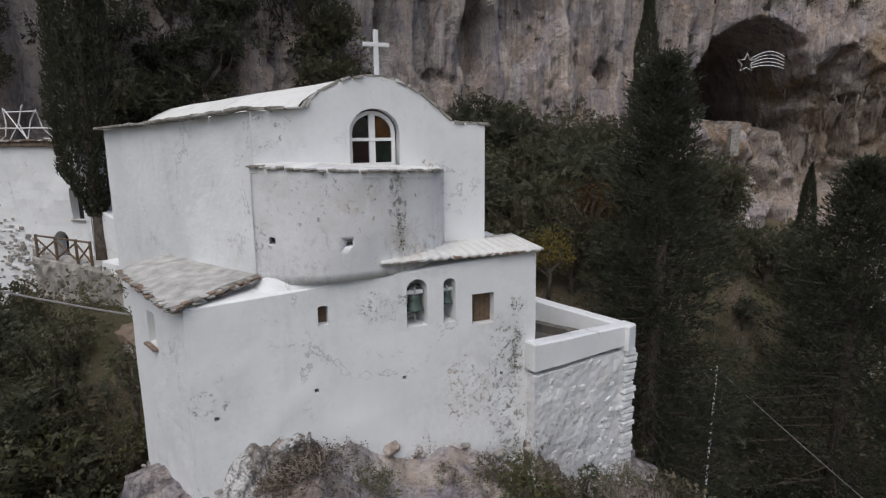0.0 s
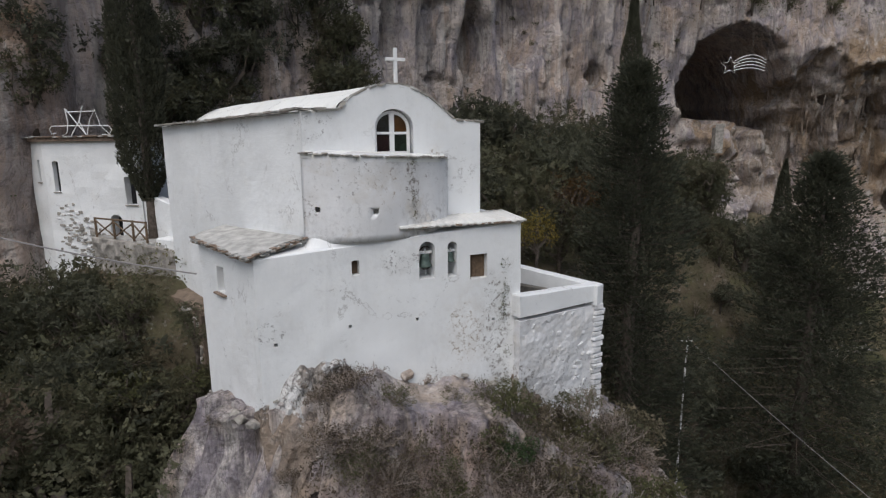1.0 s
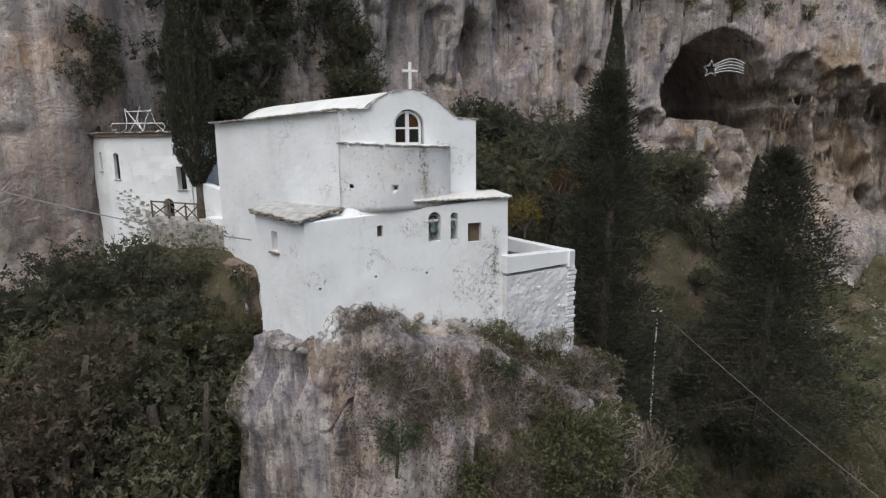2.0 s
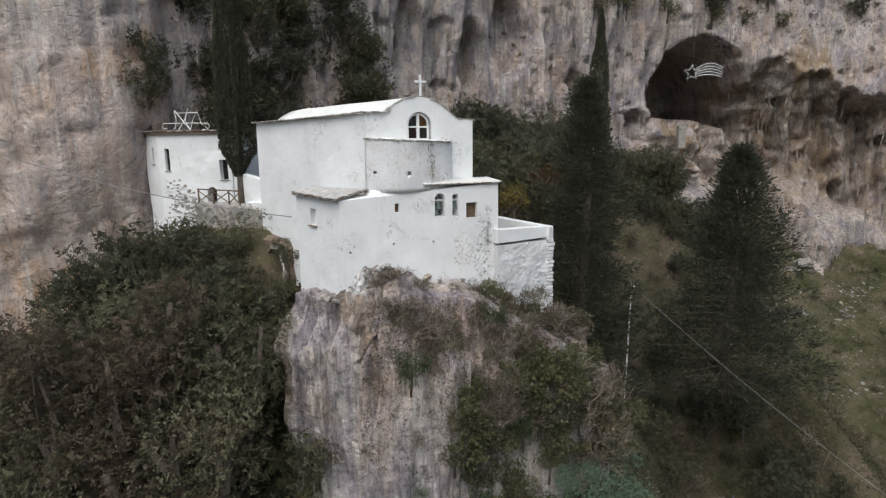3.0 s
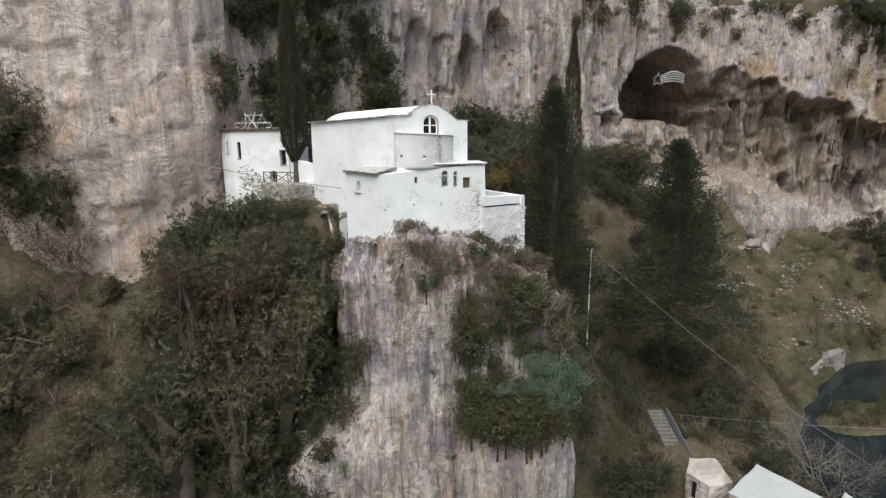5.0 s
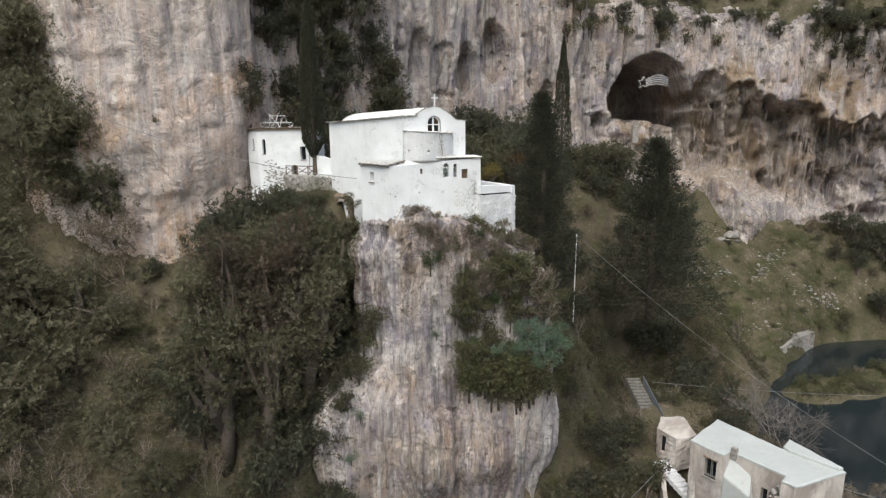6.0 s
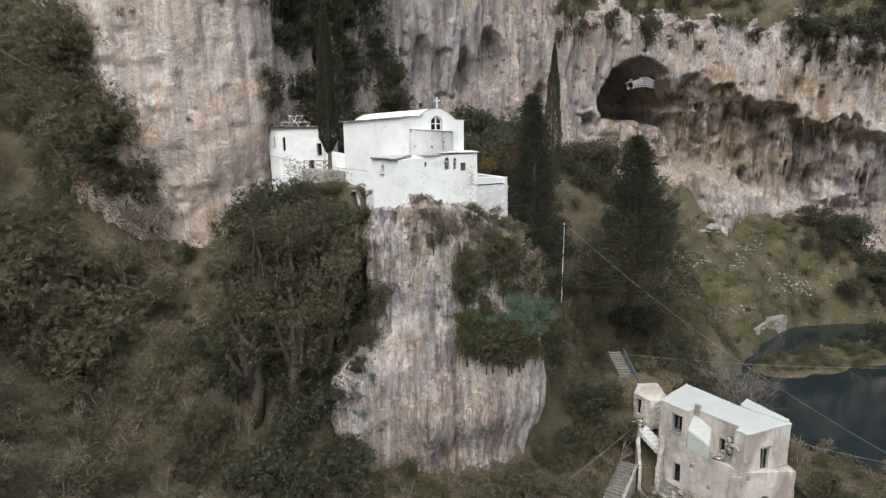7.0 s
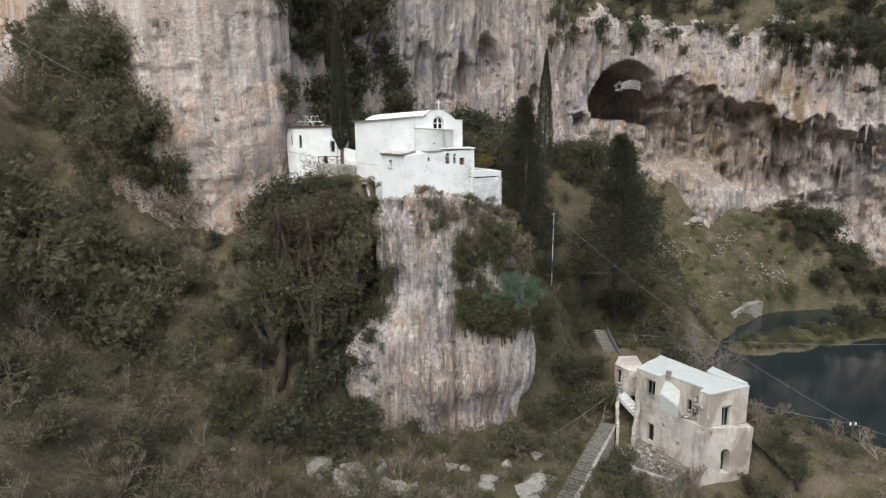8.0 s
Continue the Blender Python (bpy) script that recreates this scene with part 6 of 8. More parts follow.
def build_hut_and_stairs():
    hut = thing("ruined_hut", 20.6, 14.6, 9.5, "ruined stone hut with a doorway above the house", "hut")
    wall = wpart(hut, "wall", block([(19.3, 15.2), (20.3, 13.2), (22.6, 14.0), (22.2, 16.2), (20.2, 16.6)], 8.2, [11.6, 11.5, 11.4, 12.2, 12.0], 0.25, 0.1, 0.08), M_HOUSE)
    f = frame_of((19.3, 15.2), (20.3, 13.2))
    cut = bmesh.new()
    opening(cut, f, 0.35, 1.0, 9.4, 11.1, -0.5, 0.5)
    carve(wall, cut)
    # near-black sheet painted as the shade inside the hut
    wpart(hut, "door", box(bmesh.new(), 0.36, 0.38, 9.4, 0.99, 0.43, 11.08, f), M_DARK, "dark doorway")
    steps = thing("hut_steps", 19.5, 12.5, 8.5, "whitish stone steps descending beside the hut", "steps")
    for i in range(8):
        y, z = 13.2 - i * 0.42, 9.3 - i * 0.19
        wpart(steps, "step", block([(18.3 + 0.22 * i, y), (19.5 + 0.22 * i, y + 0.35), (19.7 + 0.22 * i, y - 0.1), (18.5 + 0.22 * i, y - 0.45)], z - 0.5, z, 0.4, 0.02), M_ROUGH)
    stairs = thing("stone_stairs", 20, 21, 11, "worn stone stairs with a sheet-metal side climbing to the chapel", "stairs")
    for i in range(14):
        t = i / 13
        x, y, z = 20.3 - 0.7 * t, 18.4 + 4.6 * t, 10.6 + 2.5 * t
        wpart(stairs, "step", block([(x - 0.75, y), (x + 0.75, y + 0.1), (x + 0.72, y + 0.5), (x - 0.78, y + 0.4)], z - 0.8, z, 0.4, 0.025), M_LANE)
    bm = bmesh.new()
    vs = [(21.15, 18.5, 10.4), (20.55, 22.9, 12.8), (20.55, 22.9, 13.6), (21.15, 18.5, 11.3)]
    lo, hi = [bm.verts.new(v) for v in vs], [bm.verts.new((v[0] + 0.05, v[1], v[2])) for v in vs]
    bm.faces.new(lo), bm.faces.new(hi[::-1])
    for i in range(4):
        bm.faces.new((lo[i], hi[i], hi[(i + 1) % 4], lo[(i + 1) % 4]))
    wpart(stairs, "side_sheet", bm, plain("blue_grey_sheet", (0.17, 0.19, 0.22), 0.7, 0.2), "blue-grey metal sheet")
    # stepped lane running down past the house
    lane = thing("stepped_lane", 13.0, 2.0, 5, "grey stepped stone lane with a pale kerb below the house", "lane")
    a, b = Vector((16.7, 8.6, 7.4)), Vector((8.2, -5.2, 6.2))
    d = (b - a).normalized()
    n = Vector((-d.y, d.x, 0)).normalized()
    k = 34
    for i in range(k):
        p, q = a.lerp(b, i / k), a.lerp(b, (i + 1) / k - 0.006)
        z = p.z
        wpart(lane, "step", block([tuple((p - n * 0.75)[:2]), tuple((q - n * 0.75)[:2]), tuple((q + n * 0.75)[:2]), tuple((p + n * 0.75)[:2])], z - 1.6, z + 0.02 * math.sin(i * 2.1), 0.6, 0.03), M_LANE)
    p, q = a + n * 0.78, b + n * 0.78
    wpart(lane, "kerb", block([tuple(p[:2]), tuple(q[:2]), tuple((q + n * 0.3)[:2]), tuple((p + n * 0.3)[:2])], [4.5] * 4, [p.z + 0.25, q.z + 0.25, q.z + 0.25, p.z + 0.25], 0.4, 0.08), M_STONE, "pale stone kerb")
    # rubble wall on the far river bank
    rw = thing("bank_wall", 50.5, 44.5, 6, "pale rubble retaining wall on the river bank", "stone wall")
    wpart(rw, "masonry", block([(47.0, 41.3), (50.4, 44.0), (55.6, 47.6), (55.2, 48.6), (49.8, 45.2), (46.4, 42.5)], 4, [9.5, 9.9, 9.6, 9.6, 9.9, 9.5], 0.25, 0.1, 0.14), M_FIELD)


build_hut_and_stairs()


# ---------------------------------------------------------------- poles, cables and the cave's ornament
def cable(name, pts, r, label):
    ob = thing(name, *pts[0], label, "cable")
    part("strand", tube(bmesh.new(), [Vector(p) - Vector(pts[0]) for p in pts], r, 5), M_WIRE, ob)
    return ob


def sag(a, b, drop, n=24):
    a, b = Vector(a), Vector(b)
    return [a.lerp(b, i / n) - Vector((0, 0, 4 * drop * (i / n) * (1 - i / n))) for i in range(n + 1)]


def build_lines():
    th = radians(168)
    cable("cable", [(-8.1 + s * math.cos(th), 14.6 + s * math.sin(th), 35.55 + 0.09 * s + 0.0054 * s * s) for s in np.linspace(0.2, 58, 40)], 0.028, "thin grey cable from the chapel to the wooded hill")
    pole = thing("flag_pole", 14.1, 28.3, 18.8, "thin white metal pole on the slope", "pole")
    part("mast", tube(bmesh.new(), [(0, 0, -1), (0.05, 0, 5), (0.12, 0, 9.5)], [0.07, 0.06, 0.05], 8), M_WHITE, pole)
    part("bracket", box(bmesh.new(), -0.35, -0.03, 9.25, 0.4, 0.03, 9.33, None, 0.005), M_WHITE, pole)
    end = (40.7, 4.4, 9.1)
    cable("cable", sag((14.2, 28.3, 28.2), end, 1.6), 0.018, "overhead cable from the slope pole to the river pole")
    cable("cable", sag(end, (62, -28, 12), 1.0), 0.018, "overhead cable leading off over the river bank")
    cable("cable", sag(end, (30.0, 8.0, 10.5), 0.3), 0.02, "overhead cable from the river pole to the house")
    cable("cable", sag((21.5, 23.0, 12.8), (75, 22, 11.5), 1.2), 0.02, "thin cable over the river")
    cable("cable", sag((9.5, 2.5, 9.6), (19.6, 12.4, 10.3), 0.2), 0.02, "thin cable beside the lane")
    p = thing("utility_pole", 40.7, 4.4, 4.2, "wooden utility pole with white insulators by the river", "utility pole")
    part("mast", tube(bmesh.new(), [(0, 0, -0.6), (0, 0, 5.1)], [0.13, 0.1], 8), M_BARK, p)
    for dx in (-0.28, 0.28):
        part("insulator", tube(bmesh.new(), [(dx, 0, 4.75), (dx, 0, 4.85), (dx, 0, 4.95), (dx, 0, 5.03)], [0.09, 0.05, 0.09, 0.03], 8), M_WHITE, p)
    part("crossarm", box(bmesh.new(), -0.4, -0.05, 4.62, 0.4, 0.05, 4.74, None, 0.01), M_BARK, p)
    # comet of white light strings in the cave mouth
    comet = thing("comet_ornament", 34.7, 68.0, 48.3, "comet-shaped white light-string ornament in the cave mouth", "ornament")
    star = [(1.15 * (1.0 if i % 2 == 0 else 0.45) * math.sin(i * math.pi / 5), 0, 1.05 * (1.0 if i % 2 == 0 else 0.45) * math.cos(i * math.pi / 5)) for i in range(11)]
    part("star", tube(bmesh.new(), star, 0.05, 5), M_WHITE, comet)
    for i in range(5):
        c = (i - 2) * 0.32
        part("tail", tube(bmesh.new(), [(0.5 + t * 3.8, 0.1, c * 0.8 + 0.75 * math.sin(t * 2.6) * (0.6 + 0.16 * i) - 0.35 * t) for t in np.linspace(0, 1, 14)], 0.045, 5), M_WHITE, comet)
    for x, z in ((0.0, 1.05), (2.6, 0.9), (4.7, -0.2)):
        part("stay", tube(bmesh.new(), [(x, 0, z), (x * 0.9, -0.3, 6.5)], 0.012, 4), M_WIRE, comet)
    shrine = thing("shrine", 33.0, 66.2, 40.0, "tiny pale stone shrine at the cave's edge", "shrine")
    part("body", block([(-0.5, -0.45), (0.5, -0.45), (0.5, 0.45), (-0.5, 0.45)], -2.0, 1.0, 0.4, 0.06), M_STONE, shrine)
    part("gable", block([(-0.55, -0.5), (0.55, -0.5), (0.2, 0.0), (-0.2, 0.0)], 0.98, 1.45, 0.4, 0.05), M_STONE, shrine)


build_lines()


# ---------------------------------------------------------------- plants
RNG = np.random.RandomState(11)


def leaf_mesh(name, centres, axes, length, width, mat, rng):
    """Many small pointed leaves: centres, the way each points, its length and width."""
    n = len(centres)
    a = axes / (np.linalg.norm(axes, axis=1)[:, None] + 1e-9)
    r = rng.normal(size=(n, 3))
    b = np.cross(a, r)
    b /= np.linalg.norm(b, axis=1)[:, None] + 1e-9
    ln = (length * rng.uniform(0.6, 1.3, n))[:, None]
    wd = (width * rng.uniform(0.6, 1.3, n))[:, None]
    v = np.stack([centres - a * ln * 0.4 + b * wd * 0.5, centres + a * ln * 0.6, centres - a * ln * 0.4 - b * wd * 0.5], 1).reshape(-1, 3)
    me = bpy.data.meshes.new(name)
    me.from_pydata(v, [], np.arange(3 * n).reshape(n, 3))
    me.materials.append(mat)
    return me


def sphere_dirs(n, rng):
    d = rng.normal(size=(n, 3))
    return d / np.linalg.norm(d, axis=1)[:, None]


def stick_mesh(name, segs, mat):
    """Twigs and branches as three-sided sticks: rows of (start, end, radius, end radius)."""
    V, F = [], []
    for p, q, r0, r1 in segs:
        d = (q - p)
        d = d / (np.linalg.norm(d) + 1e-9)
        a = np.cross(d, (0.3, 0.5, 0.8))
        a /= np.linalg.norm(a) + 1e-9
        b = np.cross(d, a)
        k = len(V)
        for base, r in ((p, r0), (q, r1)):
            for j in range(3):
                t = 2.094 * j
                V.append(base + r * (math.cos(t) * a + math.sin(t) * b))
        F += [(k + j, k + (j + 1) % 3, k + 3 + (j + 1) % 3, k + 3 + j) for j in range(3)]
    me = bpy.data.meshes.new(name)
    me.from_pydata(V, [], F)
    me.materials.append(mat)
    return me


def branching(rng, start, way, length, radius, depth, segs, spread=0.7, lift=0.15, kids=3):
    p, d = np.array(start, float), np.array(way, float)
    steps = 3
    for i in range(steps):
        d = d + rng.normal(size=3) * 0.16 + np.array((0, 0, lift * 0.4))
        d /= np.linalg.norm(d)
        q = p + d * length / steps
        segs.append((p, q, radius * (1 - 0.25 * i / steps), radius * (1 - 0.25 * (i + 1) / steps)))
        p = q
        if depth > 0 and i > 0:
            for _ in range(kids - 1):
                w = d + rng.normal(size=3) * spread
                branching(rng, p, w / np.linalg.norm(w), length * rng.uniform(0.5, 0.8), radius * 0.55, depth - 1, segs, spread, lift, kids)
    if depth > 0:
        branching(rng, p, d, length * 0.7, radius * 0.7, depth - 1, segs, spread, lift, kids)


def broadleaf(name, label, seed, H, R, mat, leaf=0.22, count=4200, lobes=13, group="", low=0.25):
    """A round, uneven tree or tall shrub: trunk, limbs and a crown of lobes of leaves with gaps."""
    rng = np.random.RandomState(seed)
    ob = tagged(new(name), label, "tree" if H > 2.6 else "shrub", group)
    segs = []
    C = []
    for i in range(lobes):
        u = sphere_dirs(1, rng)[0] * np.array((1, 1, 0.8))
        f = rng.uniform(0.35, 0.78)
        c = np.array((u[0] * R * f, u[1] * R * f, H * (0.5 + low * 0.5) + u[2] * H * (0.5 - low * 0.5) * f))
        C.append((c, R * rng.uniform(0.28, 0.5)))
        fork = np.array((0, 0, H * rng.uniform(0.12, 0.35)))
        mid = (fork + c) * 0.5 + rng.normal(size=3) * 0.12 * R
        segs += [(fork, mid, 0.022 * H, 0.014 * H), (mid, c, 0.014 * H, 0.005 * H)]
    link_part("limb", stick_mesh("limb", segs, M_BARK), ob)
    bm = bmesh.new()
    tube(bm, [(0, 0, -0.6), (0.03 * H, 0, H * 0.18), (0, 0.03 * H, H * 0.4), (0.02 * H, 0, H * 0.62)], [0.035 * H, 0.028 * H, 0.02 * H, 0.01 * H], 7)
    part("trunk", bm, M_BARK, ob, smooth=True)
    P, A = [], []
    for c, r in C:
        n = count // lobes
        d = sphere_dirs(n, rng)
        rr = r * rng.uniform(0.55, 1.05, n) ** 0.6
        rr *= 1 + 0.35 * fbm(d[:, 0] * 2.2 + c[0], d[:, 1] * 2.2 + c[1], d[:, 2] * 2.2 + seed, 2)
        P.append(c + d * rr[:, None] * np.array((1, 1, 0.8)))
        A.append(d + rng.normal(size=(n, 3)) * 0.8)
    P, A = np.concatenate(P), np.concatenate(A)
    keep = fbm(P[:, 0] * 1.6 / R * 2, P[:, 1] * 1.6 / R * 2, P[:, 2] * 1.6 / R * 2 + seed, 2) > -0.45
    P, A = P[keep], A[keep]
    keep = P[:, 2] > 0.05 * H
    link_part("crown", leaf_mesh("crown", P[keep], A[keep], leaf, leaf * 0.6, mat, rng), ob)
    return ob


def conifer(name, label, seed, H, R, mat, leaf=0.3, count=12000, power=0.85, bare=0.06, branches=190, group=""):
    """A conical evergreen: a straight trunk and drooping sprays of foliage in uneven tiers."""
    rng = np.random.RandomState(seed)
    ob = tagged(new(name), label, "tree", group)
    bm = bmesh.new()
    tube(bm, [(0, 0, -1), (0, 0, H * 0.3), (0.01 * H, 0, H * 0.7), (0, 0, H * 0.97)], [0.022 * H, 0.017 * H, 0.009 * H, 0.002 * H], 8)
    part("trunk", bm, M_BARK, ob, smooth=True)
    segs, P, A = [], [], []
    for i in range(branches):
        u = (i + rng.rand()) / branches
        h = bare + (1 - bare) * (1 - (1 - u) ** 1.35) * 0.99
        ang = i * 2.399 + rng.normal() * 0.35
        ln = R * (1 - h) ** power * rng.uniform(0.6, 1.18) + 0.12 * R * (1 - h)
        ln *= 1 if h > bare + 0.06 else 0.75
        d = np.array((math.cos(ang), math.sin(ang), 0.28 + 0.35 * h))
        z0 = h * H
        a, b = np.array((0, 0, z0)), np.array((d[0] * ln, d[1] * ln, z0 + d[2] * ln * 0.5 - 0.10 * ln))
        segs.append((a, b, 0.05 * (1 - h) + 0.012, 0.008))
        n = max(8, int(count / branches * (0.35 + 1.5 * (ln / R))))
        t = 1 - rng.rand(n) ** 1.7 * 0.8
        side = rng.normal(size=(n, 3)) * np.array((1, 1, 0.6)) * (0.10 + 0.16 * ln * (1.15 - t) + 0.03 * R)[:, None]
        tuft = np.round(t * 5) / 5
        P.append(a + (b - a) * (0.6 * t + 0.4 * tuft)[:, None] + side)
        A.append(np.tile(d, (n, 1)) + side * 1.2 + rng.normal(size=(n, 3)) * 0.35 + np.array((0, 0, 0.25)))
    link_part("branch", stick_mesh("branch", segs, M_BARK), ob)
    link_part("crown", leaf_mesh("crown", np.concatenate(P), np.concatenate(A), leaf, leaf * 0.42, mat, rng), ob)
    return ob


def slim_cypress(name, label, seed, H, R, mat, leaf=0.35, count=9000, trunk=2.0, group=""):
    """A narrow columnar cypress on a short bare trunk."""
    rng = np.random.RandomState(seed)
    ob = tagged(new(name), label, "cypress", group)
    bm = bmesh.new()
    tube(bm, [(0, 0, -0.8), (0.05, 0, trunk * 0.6), (0, 0.05, H * 0.4), (0, 0, H * 0.9)], [0.3, 0.24, 0.14, 0.03], 8)
    part("trunk", bm, M_BARK, ob, smooth=True)
    u = rng.rand(count) ** 0.9
    ang = rng.rand(count) * 2 * math.pi
    prof = np.minimum(1, u / 0.14 + 0.25) * (1 - u ** 2.2) ** 0.85
    bulge = 1 + 0.28 * fbm(np.cos(ang) * 1.6, np.sin(ang) * 1.6, u * H * 0.45, 3)
    r = R * prof * bulge * (0.55 + 0.45 * rng.rand(count) ** 0.4)
    P = np.stack([r * np.cos(ang), r * np.sin(ang), trunk * 0.75 + u * (H - trunk * 0.75)], 1)
    A = np.stack([np.cos(ang) * 0.35, np.sin(ang) * 0.35, np.ones(count)], 1) + rng.normal(size=(count, 3)) * 0.22
    link_part("crown", leaf_mesh("crown", P, A, leaf, leaf * 0.36, mat, rng), ob)
    return ob


def bare_shrub(name, label, seed, H, stems=6, depth=3, mat=None, group="", spread=0.55, leafy=None):
    """A leafless winter shrub or small tree of fine twigs, with a few clinging leaves where asked."""
    rng = np.random.RandomState(seed)
    ob = tagged(new(name), label, "shrub", group)
    segs = []
    for i in range(stems):
        w = np.array((rng.normal() * 0.55, rng.normal() * 0.55, 1.0))
        branching(rng, (rng.normal() * 0.12, rng.normal() * 0.12, -0.3), w / np.linalg.norm(w), H * 0.45, 0.014 * H, depth, segs, spread)
    link_part("twig", stick_mesh("twig", segs, mat or M_TWIG), ob)
    if leafy:
        tips = np.array([q for p, q, a, b in segs if a < 0.006 * H])
        pick = tips[rng.choice(len(tips), min(leafy[1], 3 * len(tips)))] + rng.normal(size=(min(leafy[1], 3 * len(tips)), 3)) * 0.05 * H
        link_part("foliage", leaf_mesh("foliage", pick, rng.normal(size=pick.shape), leafy[2], leafy[2] * 0.6, leafy[0], rng), ob)
    return ob


class Planter:
    """Plants a row of kinds: the first of each is the model itself, the rest are copies."""

    def __init__(self):
        self.used = set()

    def put(self, ob, x, y, z=None, scale=1.0, turn=0.0, tall=1.0):
        z = gz(x, y) - 0.1 if z is None else z
        m = pose(x, y, z, 0, 0, turn)
        if ob.name not in self.used:
            self.used.add(ob.name)
            ob.matrix_world = m
        else:
            ob = copy_thing(ob, m)
        ob.scale = (scale, scale, scale * tall)
        return ob


planter = Planter()
G_OAK, G_BARE, G_SCRUB = "trees of the wooded slopes", "bare shrubs on the slopes", "evergreen shrubs on the slopes"
OAKS = [broadleaf(nm, lab, 100 + i, 5.0, 2.3, m, 0.44, 1250, 13, g, 0.1)
        for i, (nm, lab, g, m) in enumerate((("oak_tree", "evergreen oak with a dense rounded crown on the slope", G_OAK, M_OAK), ("laurel_tree", "dark evergreen laurel tree with a dense crown", "laurels of the wooded slopes", M_DARKLEAF)) * 2)]
# crowns take the leaf colour that has haze mixed in
HILL = [broadleaf("winter_oak_tree", "olive-brown scrubby oak on the western hill", 120 + i, 4.6, 2.5, M_HILL, 0.40, 1350, 15, "scrubby oaks of the western hill", -0.25) for i in range(2)]
SCRUBS = [broadleaf(nm, lab, 140 + i, 2.4, 1.5, m, 0.30, 620, 9, "evergreen " + nm.replace("_", " ") + "es on the slopes", 0.0)
          for i, (nm, lab, m) in enumerate((("mastic_bush", "low evergreen bush with small olive-green leaves", M_OLIVE), ("oak_bush", "low dark evergreen bush of scrub oak", M_OAK),
                                            ("dry_bush", "low bush with dry brown winter leaves", M_DRY), ("broom_bush", "loose olive-green broom bush on stony ground", M_OLIVE)))]
BARES = [bare_shrub("bare_shrub", "leafless grey-brown winter shrub of fine twigs", 160 + i, 3.2, 3, 2, None, G_BARE, 0.6, (M_DRY, 420, 0.25)) for i in range(4)]
TALL = [broadleaf("tall_oak_tree", "tall evergreen oak with an uneven brownish-green crown", 170 + i, 15.0, 2.9, m, 0.38, 5200, 26, "tall oaks in the gorge", 0.02) for i, m in enumerate((M_HILL, M_BROWN, M_OAK))]


def forest(n, xr, yr, gap, kinds, seed, test=None, scale=(0.7, 1.3)):
    """Scatters plants by chance over a stretch of the ground, no two too close. kinds: (models, weight)."""
    rng = np.random.RandomState(seed)
    spots = []
    models, w = [k[0] for k in kinds], np.array([k[1] for k in kinds], float)
    for _ in range(n * 14):
        if len(spots) >= n:
            break
        x, y = rng.uniform(*xr), rng.uniform(*yr)
        if test is not None and not test(x, y):
            continue
        if any((x - a) ** 2 + (y - b) ** 2 < gap * gap for a, b in spots):
            continue
        spots.append((x, y))
        ms = models[rng.choice(len(models), p=w / w.sum())]
        planter.put(ms[rng.randint(len(ms))], x, y, None, rng.uniform(*scale), rng.uniform(0, 360), rng.uniform(0.85, 1.15))


def west_wood(x, y):
    if y > foot_y(x) - 1.5 or (x > -9.8 and y > 3):
        return False
    if (-24 < x < -8 and gz(x, y) > 28.3):
        return False
    return True


# western slope, and the hill beyond it
forest(30, (-23, -10), (7, 23), 2.6, [(OAKS, 1)], 20, west_wood, (1.1, 1.5))
forest(80, (-24, -9.5), (2, 24), 1.5, [(OAKS, 5), (BARES, 2), (SCRUBS, 2)], 21, west_wood, (0.7, 1.25))
forest(135, (-44, -16), (-14, 20), 1.75, [(HILL, 2.5), (BARES, 6), (SCRUBS, 3)], 22, west_wood, (0.65, 1.2))
forest(105, (-68, -38), (-14, 44), 2.3, [(HILL, 3), (BARES, 5), (SCRUBS, 3)], 23, west_wood, (0.9, 1.5))
forest(46, (-35, -22), (14.5, 22), 1.35, [(SCRUBS, 3), (BARES, 3), (OAKS, 1)], 36, lambda x, y: y < foot_y(x) - 1.6, (0.45, 0.75))
# tall trees before the outbuilding, and at the wood's edge against the rock
rw = np.random.RandomState(41)
for i, (x, y, drop) in enumerate(((-19.8, 10.5, 0.8), (-18.2, 12.4, 0.0), (-17.0, 9.0, 2.2), (-15.6, 12.0, 0.3), (-14.2, 9.6, 1.6), (-13.0, 12.4, 0.0), (-12.2, 9.4, 2.6), (-11.0, 11.2, 0.4), (-14.8, 7.6, 5.5), (-18.6, 7.2, 4.5))):
    top = float(np.interp(x, [-20, -17, -13, -10], [34.4, 36.0, 36.9, 34.8])) - drop
    planter.put(TALL[(0, 2, 1, 0, 1, 2, 0, 2)[i % 8]], x, y, None, (top - gz(x, y)) / 13.4, 77 * i, 1.0)
for i in range(20):
    x, y = -50 + i * 0.85, rw.uniform(6, 20)
    top = float(np.interp(x, [-50, -44, -38, -33], [49, 44, 37, 29])) + rw.uniform(-3, 0.5)
    planter.put((HILL[0], BARES[1], HILL[1], HILL[0])[i % 4], x, y, None, min(2.1, max(0.8, (top - gz(x, y)) / 5.0)), rw.uniform(0, 360), 1.0)
# low growth on the yard's bank
forest(50, (-20, -9.3), (11.5, 21.5), 0.9, [([SCRUBS[2]], 2), (BARES, 4), (SCRUBS, 2)], 35, lambda x, y: 24 < gz(x, y) < 30.8 and math.hypot(x + 10.7, y - 16.2) > 1.8, (0.5, 0.8))
